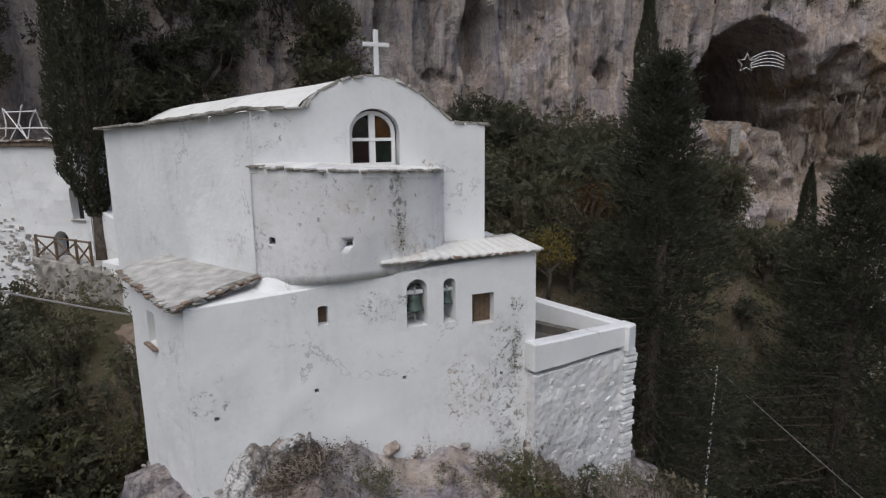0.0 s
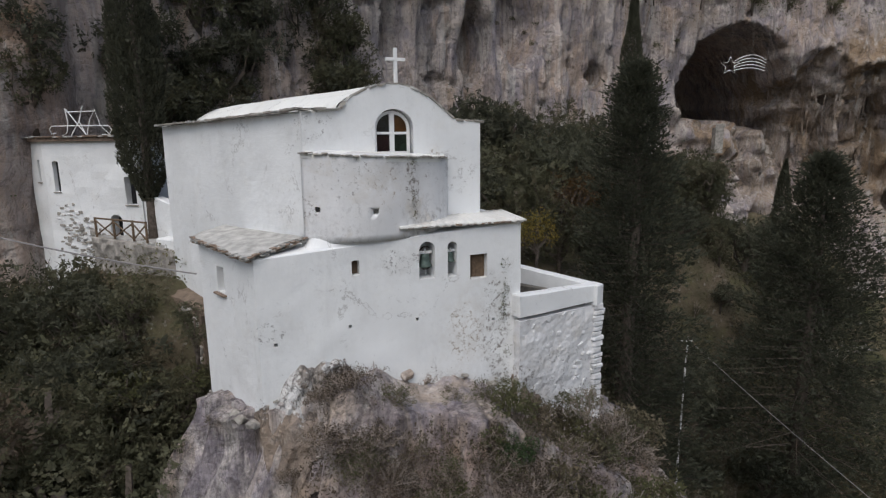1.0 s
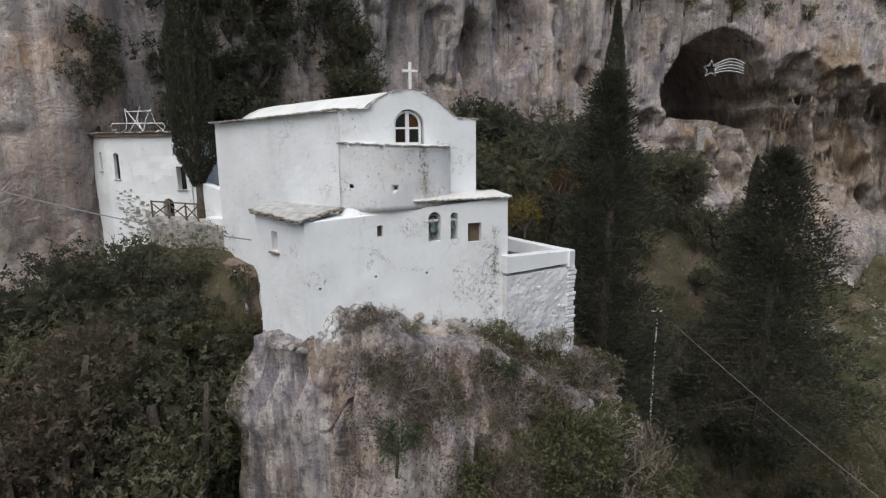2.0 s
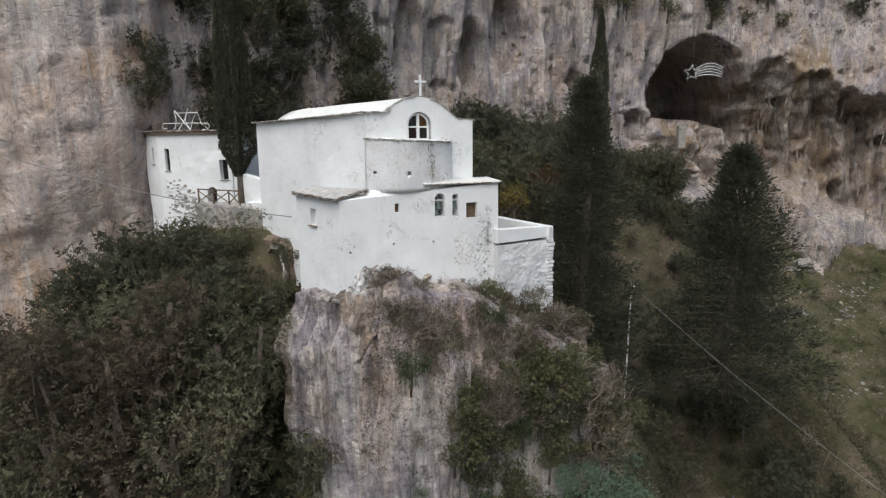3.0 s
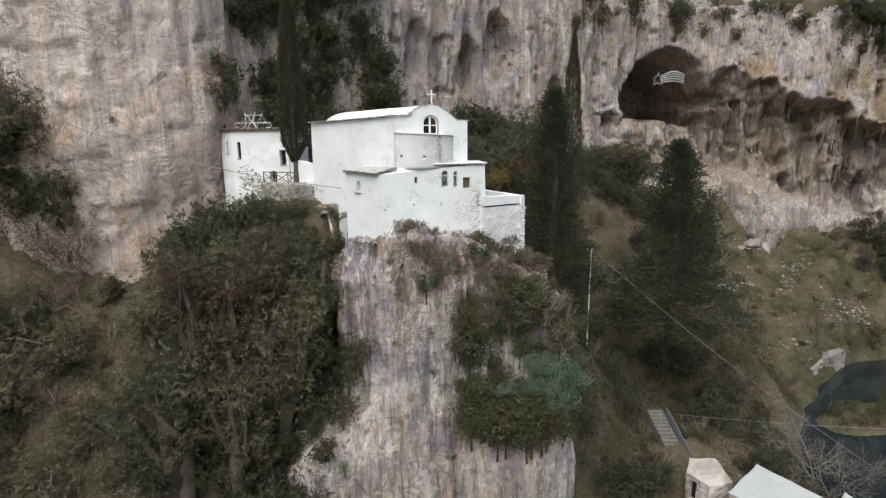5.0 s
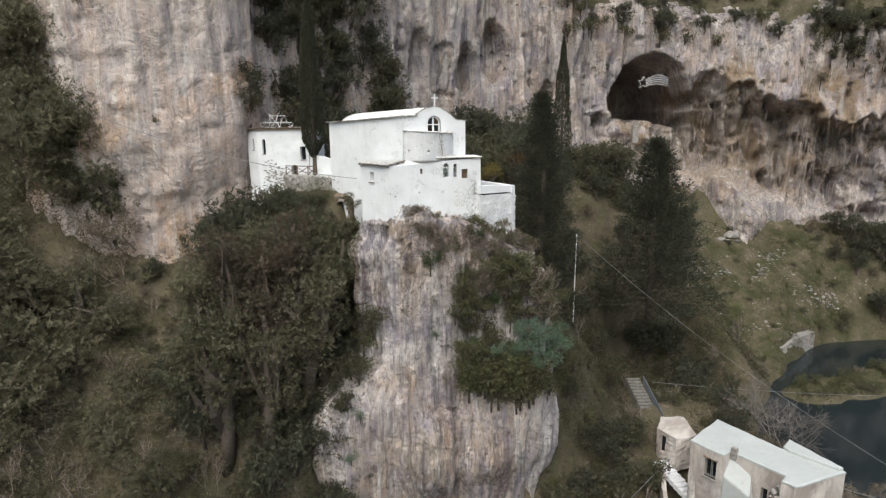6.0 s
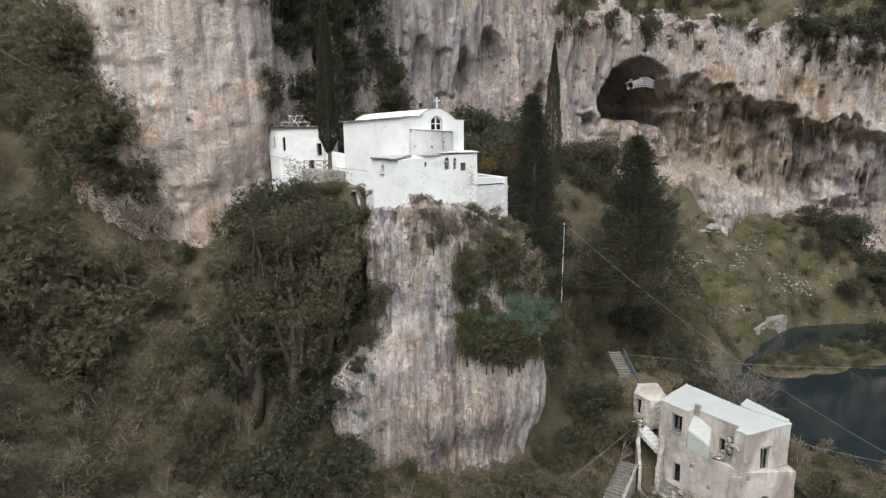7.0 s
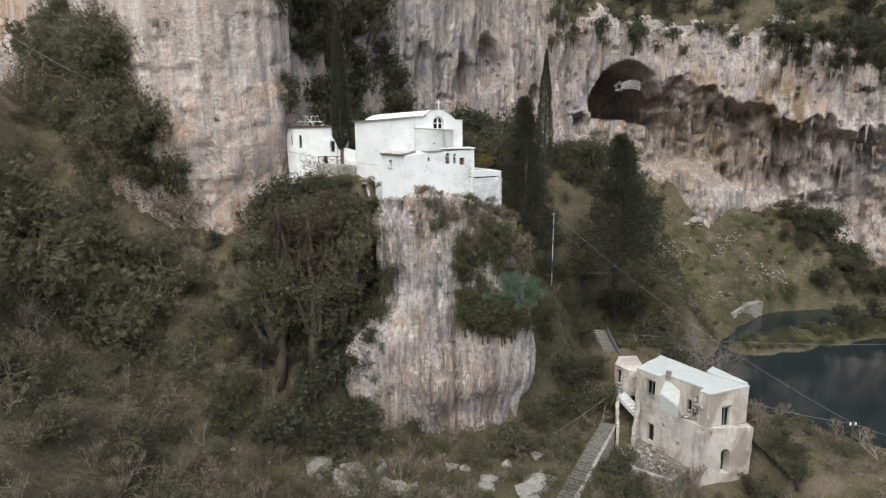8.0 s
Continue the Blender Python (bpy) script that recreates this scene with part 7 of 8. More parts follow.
# trees that hide the foot of the outbuilding and of its yard: place, height of the top
for i, (x, y, top) in enumerate(((-20.6, 21.2, 35.2), (-19.0, 21.6, 36.0), (-17.6, 21.4, 36.1), (-16.3, 20.6, 35.0), (-15.0, 19.8, 34.4), (-13.7, 19.0, 34.7), (-12.5, 18.2, 34.2), (-21.8, 20.4, 33.6), (-18.2, 19.4, 33.8), (-14.4, 17.6, 33.4))):
    planter.put(OAKS[(i * 3) % 4], x, y, None, max(0.6, (top - gz(x, y)) / 5.0), 71 * i)
# gorge floor in front of the crag
forest(30, (-11, 8), (4.0, 7.2), 1.0, [(OAKS, 1), (SCRUBS, 5), (BARES, 3)], 37, None, (0.45, 0.8))
forest(88, (-18, 14), (-13, 5.9), 1.35, [(HILL, 2), (BARES, 5), ([SCRUBS[0], SCRUBS[2], SCRUBS[3]], 4)], 24, lambda x, y: abs((x - 8.2) * 13.8 - (y + 5.2) * 8.5) > 30 or y > 9, (0.5, 0.95))


def east_slope(x, y):
    if math.hypot((x - 24.5) / 7.5, (y - 7.5) / 9) < 1 or river_mask(np.array([x]), np.array([y]))[0] > 0.05:
        return False
    if 18.2 < x < 22.5 and 10 < y < 24.5:
        return False
    return y < foot_y(x) - 2


forest(110, (7.5, 34), (9, 48), 1.8, [(OAKS, 3), (BARES, 3), (SCRUBS, 4)], 26, lambda x, y: east_slope(x, y) and x > 7.8 + 0.2 * (y - 12), (0.5, 1.1))
forest(46, (30, 72), (36, 64), 2.4, [(BARES, 1), (SCRUBS, 3)], 27, lambda x, y: east_slope(x, y) and gz(x, y) < 12, (0.4, 0.85))
forest(56, (34, 64), (42, 68), 2.2, [(SCRUBS, 2), (BARES, 1)], 30, lambda x, y: east_slope(x, y) and gz(x, y) > 12, (0.25, 0.6))
forest(40, (62, 100), (34, 66), 2.4, [(OAKS, 3), (SCRUBS, 3)], 28, east_slope, (0.6, 1.2))
forest(16, (17.5, 25), (-4, 4.5), 1.5, [(BARES, 4), (SCRUBS, 2)], 33, lambda x, y: y < 4.4 - 0.25 * (x - 18), (0.5, 1.0))
forest(12, (22.5, 33), (-4, 3.0), 1.7, [(SCRUBS, 2), (OAKS, 1)], 34, lambda x, y: y < 1.4 + 0.3 * (x - 24), (0.5, 0.8))
forest(40, (30, 50), (-10, 20), 1.8, [(BARES, 4), (SCRUBS, 2)], 29, east_slope, (0.5, 1.0))
forest(44, (8.5, 21), (-3, 20), 1.2, [(SCRUBS, 4), (OAKS, 1)], 39, lambda x, y: east_slope(x, y) and abs((x - 8.2) * 13.8 - (y + 5.2) * 8.5) > 30, (0.5, 0.9))
forest(18, (66, 88), (50, 66), 2.0, [(OAKS, 3), (SCRUBS, 1)], 44, lambda x, y: foot_y(x) - 9 < y < foot_y(x) - 1.5, (0.9, 1.5))
# dark trees below the cave, and low growth on the river spit
for i, (x, y, k) in enumerate(((30, 44, 1.5), (33, 47, 1.4), (36, 50.5, 1.3), (29, 50, 1.6), (33.5, 54, 1.3), (38.5, 57, 1.1), (30, 39, 1.3), (27, 40, 1.5), (36.5, 61, 1.2), (41, 62.5, 1.0), (28, 29, 1.2), (31, 33, 1.1))):
    planter.put(OAKS[(2 * i + 1) % 4], x, y, None, k, 67 * i)
forest(44, (43, 76), (28, 43), 1.1, [([SCRUBS[0], SCRUBS[1], SCRUBS[3]], 1)], 45, lambda x, y: abs(y - (31.0 + 0.31 * (x - 45))) < 2.6, (0.5, 0.9))
# dense trees behind the chapel, up to the rock wall
forest(34, (-20, 14), (27, 56), 2.4, [(OAKS, 6), (SCRUBS, 1)], 25, lambda x, y: y < foot_y(x) - 1.0 and y > 29, (1.1, 1.7))
for i, (x, y, k) in enumerate(((3, 45, 1.9), (7, 48, 2.1), (9.5, 45, 1.7), (12, 50, 1.9), (0.5, 43, 1.6), (5, 40, 1.5), (10, 39, 1.6))):
    planter.put(OAKS[(i * 3 + 1) % 4], x, y, None, k, 53 * i)
for i, (x, y, k) in enumerate(((20, 53, 1.35), (23, 54, 1.5), (26, 53, 1.35), (22, 57, 1.5), (18.5, 56, 1.2), (27, 57, 1.25), (24.5, 58.5, 1.4))):
    planter.put(OAKS[2 * (i % 2)], x, y, 32.2, k, 71 * i)
for i, (x, y, z, k) in enumerate(((19.5, 54, 31.0, 1.1), (21.5, 52.5, 30.5, 1.2), (24, 52.5, 30.0, 1.3), (26.5, 53.5, 30.5, 1.2), (28.5, 57.5, 32.5, 1.2), (27.5, 60, 34.0, 1.2), (23, 51, 28.5, 1.2), (26, 51, 28.0, 1.2))):
    planter.put(OAKS[2 * (i % 2)], x, y, z, k, 59 * i)

# plants that cling to the rock
from mathutils.bvhtree import BVHTree


def bvh(ob):
    me = ob.data
    return BVHTree.FromPolygons([v.co[:] for v in me.vertices], [p.vertices[:] for p in me.polygons])


CRAG_TREE, CLIFF_TREE, LEDGE_TREE = bvh(crag), bvh(cliff), bvh(ledge)


def on_rock(tree, x, z, y0=-40.0):
    hit = tree.ray_cast(Vector((x, y0, z)), Vector((0, 1, 0)))
    return hit[0], hit[1]


def flowstone_ribs():
    """Thin hanging ribs and columns of flowstone on the curtain under the inner lip."""
    rng = np.random.RandomState(91)
    V, F = [], []
    for _ in range(900):
        x = rng.uniform(44, 88)
        hi, lo = np.interp(x, [43, 51, 59, 65, 75, 83, 95], [47.5, 46.5, 44.5, 42.5, 38.4, 36.2, 33]), np.interp(x, [44, 52, 64, 72, 82, 95], [37, 32, 28, 24, 18, 13])
        z = lo + (hi - lo) * rng.rand() ** 0.6
        ln = 0.5 + 2.6 * rng.rand() ** 2
        top, low = on_rock(CLIFF_TREE, x, z)[0], on_rock(CLIFF_TREE, x, z - ln)[0]
        if top is None or low is None or abs(top.y - low.y) > 2.5:
            continue
        r, k = rng.uniform(0.06, 0.22), len(V)
        y0, y1 = top.y + 0.02, min(low.y, top.y + 0.4)
        for t, w in ((0.0, 0.5), (0.15, 1.1), (0.6, 0.8), (1.0, 0.15)):
            for j in range(5):
                a = j * 1.2566
                V.append((x + r * w * math.cos(a) + 0.06 * math.sin(9 * t + x), y0 + (y1 - y0) * t + r * w * math.sin(a), z - ln * t))
        for q in range(3):
            F += [(k + q * 5 + j, k + q * 5 + (j + 1) % 5, k + q * 5 + 5 + (j + 1) % 5, k + q * 5 + 5 + j) for j in range(5)]
    ob = new("flowstone_ribs", mesh_of("flowstone_ribs", V, F, M_CLIFF, True))
    return tagged(ob, "pale and brown flowstone ribs in the rock hollow", "flowstone", kind="stuff")


flowstone_ribs()


def cling(models, x, z, scale, turn=0.0, tree=None, sink=0.05):
    p, n = on_rock(tree or CRAG_TREE, x, z)
    if p is not None:
        planter.put(models if not isinstance(models, list) else models[int(turn) % len(models)], p.x, p.y + sink, p.z - 0.25, scale, turn)


def seat(x, y):
    hits = [t.ray_cast(Vector((x, y, 60)), Vector((0, 0, -1)))[0] for t in (CRAG_TREE, LEDGE_TREE)]
    return max([h.z for h in hits if h is not None], default=gz(x, y))


SPURGE = [broadleaf("spurge_shrub", "blue-green rounded spurge shrub on the crag", 180 + i, 2.0, 1.4, M_SPURGE, 0.12, 2800, 12, "spurge shrubs on the crag", 0.0) for i in range(2)]
def perch(models, x, z, scale, turn=0.0, out=0.35):
    """Roots a plant in the crag's face or, past its edge, on the flank behind it."""
    p, n = on_rock(CRAG_TREE, x, z)
    y = p.y - out if p is not None and p.y < 15 else 12.6
    planter.put(models[int(turn) % len(models)] if isinstance(models, list) else models, x, y, z - 0.3, scale, turn)


for i, (x, z, k) in enumerate(((4.4, 20.6, 0.7), (-7.8, 17.0, 0.6), (-8.6, 13.5, 0.6), (-1.6, 23.3, 0.4), (1.2, 22.4, 0.6))):
    perch(SPURGE, x, z, k, 37 * i, 0.1)
for i, (x, z, k) in enumerate(((5.9, 23.0, 1.1), (6.9, 22.4, 1.25), (7.8, 21.4, 1.25), (8.5, 20.6, 1.15), (7.3, 20.0, 1.2), (6.2, 21.6, 1.0), (4.9, 21.3, 0.8), (8.9, 21.8, 0.9), (3.4, 21.6, 0.7))):
    perch(SPURGE, x, z, k, 97 * i, 0.9)
GREEN_BUSH = broadleaf("green_bush", "round fresh-green bush on the crag", 186, 1.9, 1.1, M_GREEN, 0.10, 4200, 11, "green bushes on the crag", 0.0)
for i, (x, z, k) in enumerate(((-2.0, 29.0, 0.95), (0.6, 24.2, 0.8), (3.2, 25.6, 0.9), (2.0, 31.0, 0.6))):
    perch(GREEN_BUSH, x, z, k, 50 * i, 0.2)
rk = np.random.RandomState(77)
# trees that lean over the western edge
for i in range(11):
    perch([SCRUBS[1], SCRUBS[0], SCRUBS[1]], rk.uniform(-10.5, -6.6), rk.uniform(18.5, 26.0), rk.uniform(1.0, 1.5), rk.uniform(0, 360), 0.5)
for i in range(30):
    perch(SCRUBS, rk.uniform(0.6, 8.0), rk.uniform(24.0, 29.3), rk.uniform(0.45, 0.75), rk.uniform(0, 360), 0.2)
# the dark thicket in the middle of the face
for i in range(20):
    perch([SCRUBS[1], SCRUBS[0], SCRUBS[3]], rk.uniform(0.9, 6.6), rk.uniform(16.8, 20.0), rk.uniform(0.9, 1.3), rk.uniform(0, 360))
# scrub over the whole eastern part
for i in range(74):
    z = rk.uniform(18.0, 28.5)
    perch([SCRUBS[1], SCRUBS[3], SCRUBS[0], SCRUBS[0]], rk.uniform(-1.4 + (28 - z) * 0.25, 8.6), z, rk.uniform(0.5, 1.0), rk.uniform(0, 360))
for i in range(14):
    perch([SCRUBS[1], SCRUBS[3], SCRUBS[0]], rk.uniform(7.6, 10.2), rk.uniform(15.0, 25.5), rk.uniform(0.6, 0.9), rk.uniform(0, 360))
for i in range(22):
    cling(SCRUBS, rk.uniform(-8.5, 1.5), rk.uniform(9, 29), rk.uniform(0.14, 0.34), rk.uniform(0, 360), sink=0.15)
for i in range(16):
    cling(BARES, rk.uniform(-4.5, 6.5), rk.uniform(24, 31.2), rk.uniform(0.25, 0.55), rk.uniform(0, 360))
for i, (x, z, k) in enumerate(((5.6, 26.0, 1.0), (6.8, 25.2, 1.1), (-0.6, 19.5, 0.4), (7.4, 24.0, 0.9), (8.4, 25.6, 1.0), (6.2, 27.0, 0.8))):
    cling(BARES, x, z, k, 61 * i + 1)
for i in range(12):
    cling(OAKS, rk.uniform(-13.5, -9.0), rk.uniform(15, 27), rk.uniform(0.4, 0.75), rk.uniform(0, 360), sink=0.5)
# scrub on the ledges and the brow of the rock wall
for i in range(120):
    cling([SCRUBS[0], SCRUBS[1], OAKS[1], SCRUBS[3]], rk.uniform(18, 96), rk.uniform(54, 68), rk.uniform(0.7, 1.4), rk.uniform(0, 360), CLIFF_TREE)
for i in range(110):
    x, z = rk.uniform(-45, 92), rk.uniform(38, 62)
    if x > 30 and z < 49 - 0.15 * (x - 40):
        continue
    if -40 < x < -22 and rk.rand() < 0.6:
        continue
    cling(SCRUBS, x, z, rk.uniform(0.2, 0.6), rk.uniform(0, 360), CLIFF_TREE, 0.1)
# the wooded flank that closes off the western rock
for i in range(130):
    z = 27 + 24.5 * rk.rand() ** 0.75
    edge = float(np.interp(z, [27, 33, 36, 42, 46.7, 50, 52], [-31, -35, -36, -39.5, -40.5, -43, -52]))
    cling([HILL[0], BARES[0], HILL[1], SCRUBS[0], HILL[0], OAKS[0], SCRUBS[2]], edge - 24 * rk.rand() ** 2.2, z, rk.uniform(1.2, 2.0), rk.uniform(0, 360), CLIFF_TREE, 0.3)
for i in range(62):
    cling([OAKS[0], OAKS[2], OAKS[1]], rk.uniform(-21.0, -7.5), rk.uniform(38, 57), rk.uniform(0.9, 1.5), rk.uniform(0, 360), CLIFF_TREE, 0.5)
for i in range(50):
    x = rk.uniform(66, 96)
    cling([OAKS[0], OAKS[1], SCRUBS[1]], x, rk.uniform(50 - 0.2 * (x - 66), 57), rk.uniform(0.7, 1.2), rk.uniform(0, 360), CLIFF_TREE)
for i in range(50):
    cling(SCRUBS, rk.uniform(62, 96), rk.uniform(46, 60), rk.uniform(0.7, 1.3), rk.uniform(0, 360), CLIFF_TREE)

# single trees
planter.put(slim_cypress("cypress_tree", "tall narrow dark cypress beside the outbuilding", 31, 18.2, 1.15, M_DARKLEAF, 0.38, 14000, 3.4), -13.5, 22.4, 34.8)
planter.put(slim_cypress("cypress_tree", "very tall slender dark cypress near the rock wall", 32, 21.0, 1.45, M_DARKLEAF, 0.44, 10000, 2.0), 16.3, 47.5, 31.5)
planter.put(slim_cypress("cypress_tree", "slender dark cypress below the cave", 35, 17.5, 1.5, M_DARKLEAF, 0.44, 8000, 2.0), 31.9, 50.0, 20.2)
planter.put(conifer("conifer_tree", "large broad dark cypress with feathery tiers beside the chapel", 33, 25.0, 4.3, M_CYP, 0.36, 30000, 0.52, 0.0, 420), 9.6, 25.4, 18.6)
planter.put(conifer("conifer_tree", "broad dark conifer on the slope below the cave", 34, 21.5, 7.0, M_CYP, 0.46, 26000, 0.66, 0.0, 260), 24.7, 33.5, 17.2)
planter.put(bare_shrub("bare_tree", "bare pale-barked tree beside the river house", 190, 8.5, 2, 4, plain("pale_bark", (0.165, 0.145, 0.13), 0.9, var=0.25, bump=0), "", 0.95), 30.3, 15.2, None, 0.85)
planter.put(broadleaf("autumn_shrub", "yellow-leaved autumn shrub behind the chapel", 191, 2.6, 1.5, M_YELLOW, 0.13, 2600, 9, "", 0.0), 4.2, 22.4, 34.2)
planter.put(broadleaf("rusty_tree", "rusty brown autumn tree behind the chapel", 192, 6.0, 2.6, M_RUST, 0.17, 4200, 13, "", 0.1), 9.0, 34.5, 32.8)
planter.put(bare_shrub("dead_shrub", "dead grey shrub with spreading bare branches on the rock", 187, 2.6, 9, 2, plain("bleached_twig", (0.32, 0.285, 0.25), 0.9, var=0.25, bump=0), "", 0.6), 4.7, 11.4, 27.9)
# at the chapel's foot
planter.put(broadleaf("round_bush", "dark rounded bush at the terrace wall's foot", 193, 1.9, 0.85, M_OAK, 0.07, 5200, 9, "", 0.0), 3.6, 13.3, seat(3.6, 13.3) - 0.2)
planter.put(broadleaf("leafy_bush", "green leafy bush on the rock below the bells", 194, 1.3, 1.0, M_OLIVE, 0.07, 4200, 9, "", 0.0), 1.6, 12.4, seat(1.6, 12.4) - 0.2)
planter.put(broadleaf("corner_bush", "dark green bush between the chapel's side walls", 195, 2.6, 1.0, M_OAK, 0.09, 4200, 9, "", 0.0), -8.9, 15.4, 32.2)
DRY = [bare_shrub("dry_shrub", "dry brown shrub growing from the rock under the chapel", 196 + i, 1.2, 12, 2, None, "dry shrubs at the chapel's foot", 0.75, (m, 4600, 0.06)) for i, m in enumerate((M_BROWN, M_OLIVE))]
for i, (x, y, k, h) in enumerate(((-3.4, 11.0, 1.0, 0.9), (-2.6, 11.2, 1.25, 0.9), (-1.8, 11.4, 1.0, 0.8), (-3.0, 10.3, 1.1, 0.8), (-2.1, 10.5, 1.1, 0.8), (0.2, 12.2, 0.7, 0.8), (0.9, 12.4, 0.7, 0.7),
                                  (-1.0, 10.8, 1.0, 0.8), (0.0, 11.0, 1.1, 0.8), (-4.2, 10.4, 0.7, 0.7), (1.2, 11.4, 1.1, 0.9), (2.4, 12.0, 1.1, 0.9), (4.4, 13.4, 1.0, 0.9), (-1.6, 9.9, 1.0, 0.8),
                                  (-0.3, 10.1, 1.2, 0.9), (1.0, 10.6, 1.2, 0.9), (2.2, 10.9, 1.2, 0.9), (3.4, 11.8, 1.2, 0.9), (4.8, 12.4, 1.2, 0.9), (6.2, 13.8, 1.2, 0.9), (5.6, 13.0, 1.1, 0.9), (-5.6, 10.2, 0.5, 0.7), (-6.8, 11.4, 0.5, 0.7))):
    planter.put(DRY[int(i % 3 == 2)], x, y, seat(x, y) - 0.2, k * 1.1, 47 * i, 0.72 * h)
for i in range(26):
    z = rk.uniform(26.5, 31.8)
    perch(DRY, rk.uniform(-3.0 + 0.45 * (31.8 - z), 7.2), z, rk.uniform(0.8, 1.3), rk.uniform(0, 360), 0.15)
for i, (x, y, z, k) in enumerate(((-12.2, 16.6, 30.6, 0.9), (-11.6, 15.6, 30.0, 1.0), (-12.6, 17.6, 31.6, 0.8), (-9.4, 15.8, 30.6, 0.7), (-9.0, 15.2, 31.2, 0.55), (-11.0, 16.4, 29.6, 0.8))):
    planter.put(SCRUBS[(1, 0, 1)[i % 3]], x, y, z, k, 73 * i)
for i, (x, y, k) in enumerate(((1.9, 11.9, 0.55), (2.9, 12.2, 0.6), (3.9, 12.6, 0.6), (5.2, 13.2, 0.7), (6.3, 14.2, 0.75), (1.1, 11.0, 0.5), (6.9, 15.4, 0.8), (0.1, 10.4, 0.4), (3.0, 11.2, 0.6), (4.4, 12.0, 0.6))):
    planter.put(SCRUBS[(i * 2 + i // 3) % 4], x, y, seat(x, y) - 0.2, k, 83 * i)

# brown thicket before the arch
forest(26, (-13.5, -8.6), (11.5, 16.2), 0.75, [([SCRUBS[2]], 3), (BARES, 3), ([SCRUBS[1]], 1)], 38, lambda x, y: gz(x, y) > 21, (0.55, 1.0))


def tuft_line(name, label, pts, n, mat, size, spread, seed):
    """Weeds that grow along a crack."""
    rng = np.random.RandomState(seed)
    pts = np.array(pts, float)
    t = rng.rand(n) * (len(pts) - 1)
    i = t.astype(int)
    c = pts[i] + (pts[i + 1] - pts[i]) * (t - i)[:, None]
    clump = vnoise(c[:, 0] * 2, c[:, 1] * 2, c[:, 2] * 3.5) > -0.05
    c = c[clump] + rng.normal(size=(clump.sum(), 3)) * np.array(spread)
    ob = tagged(new(name), label, "weeds")
    ob.location = pts[0]
    tagged(link_part("leaf_tuft", leaf_mesh("leaf_tuft", c - pts[0], rng.normal(size=c.shape) + (0, -0.5, -0.4), size, size * 0.5, mat, rng), ob), kind="stuff")


tuft_line("wall_weeds", "weeds in a crack of the apse wall", [(-0.98, 12.78, 39.3), (-0.95, 12.82, 38.6), (-0.93, 12.85, 37.6)], 520, M_OLIVE, 0.055, (0.05, 0.04, 0.05), 1)
tuft_line("wall_weeds", "weeds down the corner of the bell wall", [(1.75, 13.9, 36.6), (1.85, 13.93, 35.5), (1.75, 13.9, 34.4), (1.95, 13.95, 33.2), (1.8, 13.9, 32.0)], 1500, M_OLIVE, 0.06, (0.09, 0.04, 0.05), 2)
tuft_line("wall_weeds", "weeds under the gable cross", [(-1.78, 13.6, 41.36), (-1.5, 13.72, 41.34)], 420, M_OAK, 0.06, (0.07, 0.05, 0.06), 3)
tuft_line("wall_weeds", "weeds on the eaves of the chapel", [(-3.3, 12.85, 40.62), (-2.9, 13.0, 40.62)], 90, M_BROWN, 0.05, (0.06, 0.04, 0.03), 4)


def undergrowth(name, label, n, test, mat, size, seed, xr, yr, up=0.6, tall=0.0):
    """Loose low leaves, grass or brambles over a stretch of the ground."""
    rng = np.random.RandomState(seed)
    x, y = rng.uniform(*xr, n), rng.uniform(*yr, n)
    keep = test(x, y)
    x, y = x[keep], y[keep]
    dens = fbm(x * 0.35, y * 0.35, seed, 3)
    keep = rng.rand(len(x)) < np.clip(0.55 + 0.8 * dens, 0.03, 1)
    x, y, dens = x[keep], y[keep], dens[keep]
    z = ground_z(x, y) + rng.rand(len(x)) ** 1.6 * up * np.clip(0.6 + dens, 0.15, 1.6)
    A = rng.normal(size=(len(x), 3)) + np.array((0, -0.2, tall))
    ob = new(name, leaf_mesh(name, np.stack([x, y, z], 1), A, size, size * 0.5, mat, rng))
    return tagged(ob, label, "undergrowth", kind="stuff")


def land(x, y):
    return (river_mask(x, y) < 0.1) & (y < np.interp(x, FOOT[:, 0], FOOT[:, 1]) - 0.3) & (np.hypot((x - 24) / 6.5, (y - 7) / 7.5) > 1) & ~((x > 18) & (x < 22) & (y > 12) & (y < 24)) & ~((x > -9) & (x < 6.5) & (y > 10.5) & (y < 24))


undergrowth("bramble", "tangled brown brambles and dead leaves on the slopes", 130000, land, M_DRY, 0.36, 5, (-60, 40), (-16, 40), 1.5)
undergrowth("thicket", "dense low winter thicket in the gorge", 120000, land, M_HILL, 0.40, 8, (-60, 20), (-16, 24), 2.0)
undergrowth("grass", "green grass on the meadow and the river spit", 70000, land, M_GRASS, 0.26, 9, (34, 80), (24, 66), 0.3, 0.9)
undergrowth("low_scrub", "low olive-green scrub over the slopes", 75000, land, M_OLIVE, 0.34, 6, (-60, 40), (-16, 48), 0.9)
undergrowth("bank_scrub", "dark olive scrub on the slopes below the cave", 60000, land, M_OAK, 0.36, 12, (7, 42), (12, 60), 1.4)
undergrowth("grass", "thin winter grass on the slope below the cave", 80000, land, M_GRASS, 0.24, 7, (10, 82), (-14, 68), 0.25, 0.9)


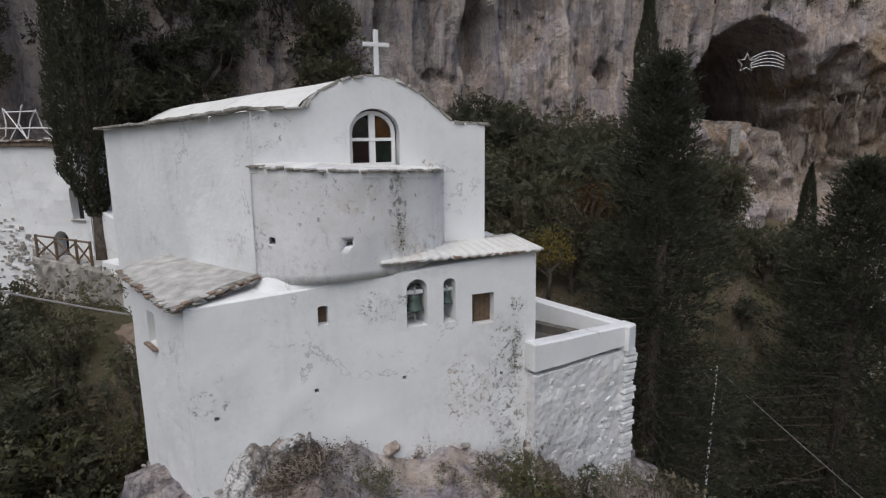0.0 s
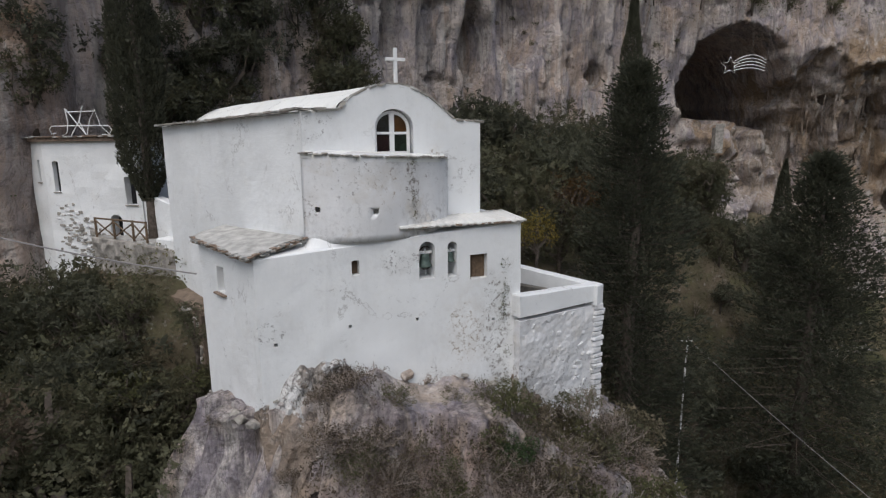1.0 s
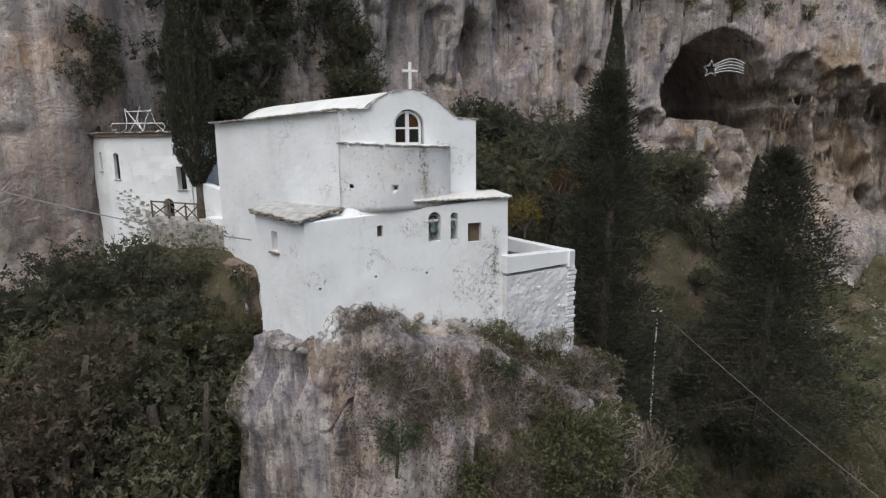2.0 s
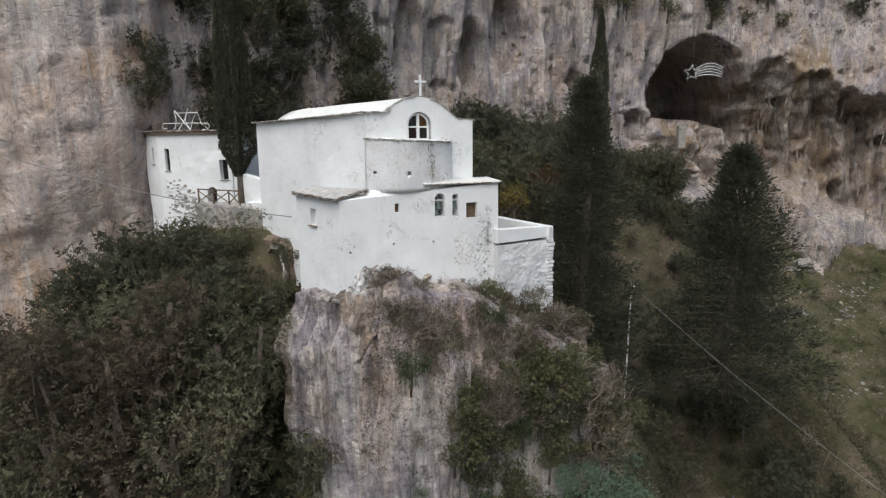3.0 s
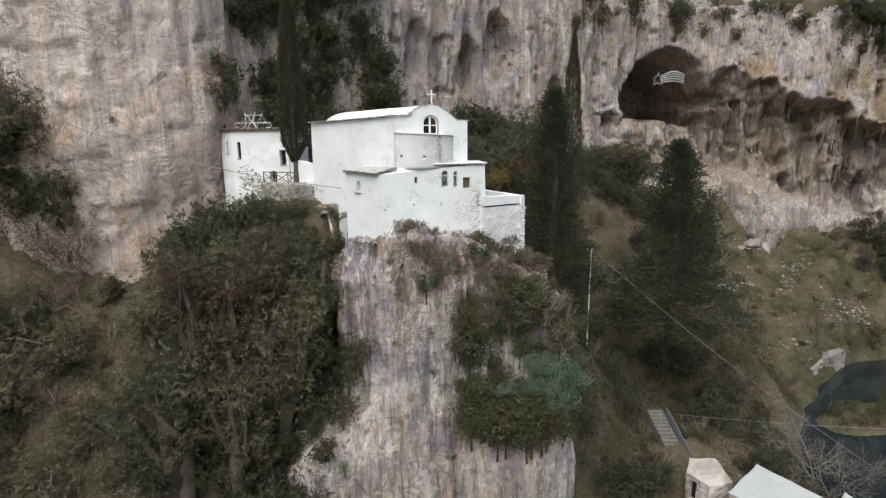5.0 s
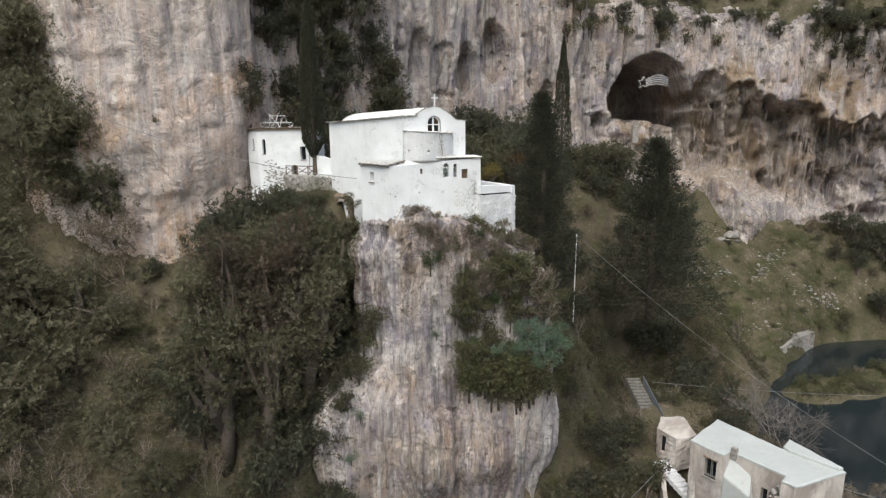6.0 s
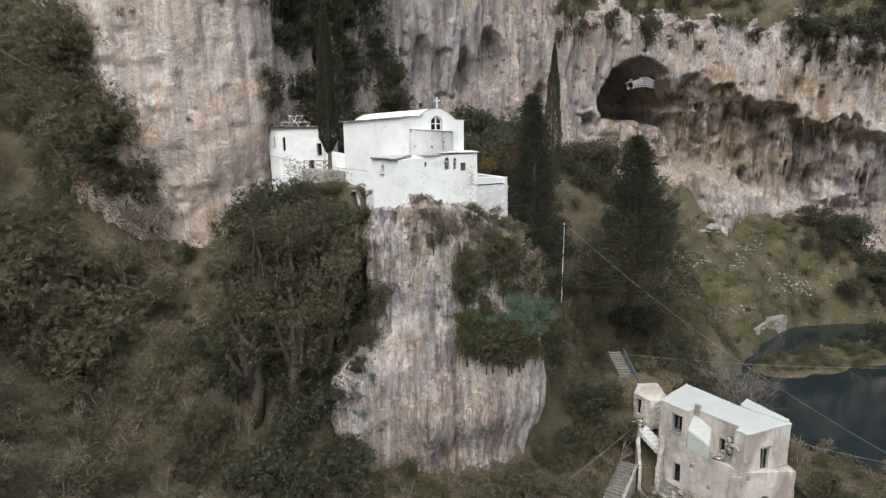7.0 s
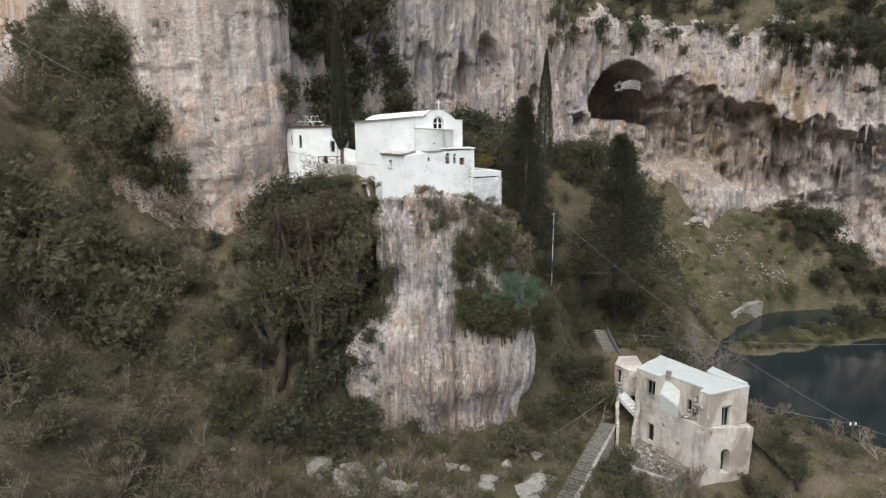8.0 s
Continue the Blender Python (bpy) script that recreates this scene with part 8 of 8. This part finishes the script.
def rock_litter(name, label, n, tree, xr, zr, mat, size, seed, spread=0.12, test=None):
    """Small leaves caught on the ledges of a rock face, thicker where it leans back."""
    rng = np.random.RandomState(seed)
    P = []
    for _ in range(n):
        x, z = rng.uniform(*xr), rng.uniform(*zr)
        if test is not None and not test(x, z):
            continue
        p, nn = on_rock(tree, x, z)
        if p is None or nn is None:
            continue
        if test is not None or rng.rand() < 0.25 + 1.6 * max(0, nn.z) + 0.5 * float(vnoise(x * 0.7, 1, z * 0.5)):
            P.append(p[:])
    P = np.repeat(np.array(P), 6, axis=0)
    P = P + rng.normal(size=P.shape) * spread + np.array((0, -0.03, 0.03))
    ob = new(name, leaf_mesh(name, P, rng.normal(size=P.shape), size, size * 0.45, mat, rng))
    return tagged(ob, label, "undergrowth", kind="stuff")


rock_litter("ledge_plants", "dry brown plants on the crag's ledges", 8200, CRAG_TREE, (-4.2, 8.5), (24.5, 31.8), M_BROWN, 0.13, 61, 0.17)
rock_litter("ledge_plants", "dry brown grass and weeds on the limewash-splashed ledge", 3600, LEDGE_TREE, (-4.6, 5.0), (29.6, 33.4), M_BROWN, 0.075, 65, 0.06)
rock_litter("ledge_plants", "olive-green plants on the crag's eastern ledges", 3400, CRAG_TREE, (-0.5, 9.5), (14, 32), M_OLIVE, 0.10, 62, 0.16)
rock_litter("ledge_plants", "small plants on the ledges of the rock wall", 2200, CLIFF_TREE, (-22, 92), (36, 64), M_OLIVE, 0.22, 63, 0.25)
rock_litter("brow_scrub", "dark scrub over the brow of the rock wall", 4200, CLIFF_TREE, (16, 100), (54, 70), M_OAK, 0.45, 64, 0.6)
FLANK = ([18, 27, 33, 36, 42, 46.7, 50, 52], [-33, -34, -36, -37.5, -40.5, -42, -45, -56])
rock_litter("flank_thicket", "dense brown and olive winter thicket over the western flank", 6500, CLIFF_TREE, (-70, -33), (20, 52), M_DRY, 0.36, 66, 0.75, lambda x, z: x < np.interp(z, *FLANK) + 0.8 * math.sin(2.1 * z))
rock_litter("flank_thicket", "dark evergreen thicket over the western flank", 6500, CLIFF_TREE, (-70, -33), (20, 52), M_OAK, 0.36, 67, 0.85, lambda x, z: x < np.interp(z, *FLANK) + 0.8 * math.sin(1.7 * z))
rock_litter("sole_plants", "low green plants along the foot of the rock hollow", 1500, CLIFF_TREE, (46, 72), (22, 33), M_OLIVE, 0.26, 68, 0.35, lambda x, z: z < np.interp(x, [46, 52, 55, 64, 72], [29, 29.5, 29.5, 28.5, 25]) + 1.5 * vnoise(x * 0.5, 1, 2))
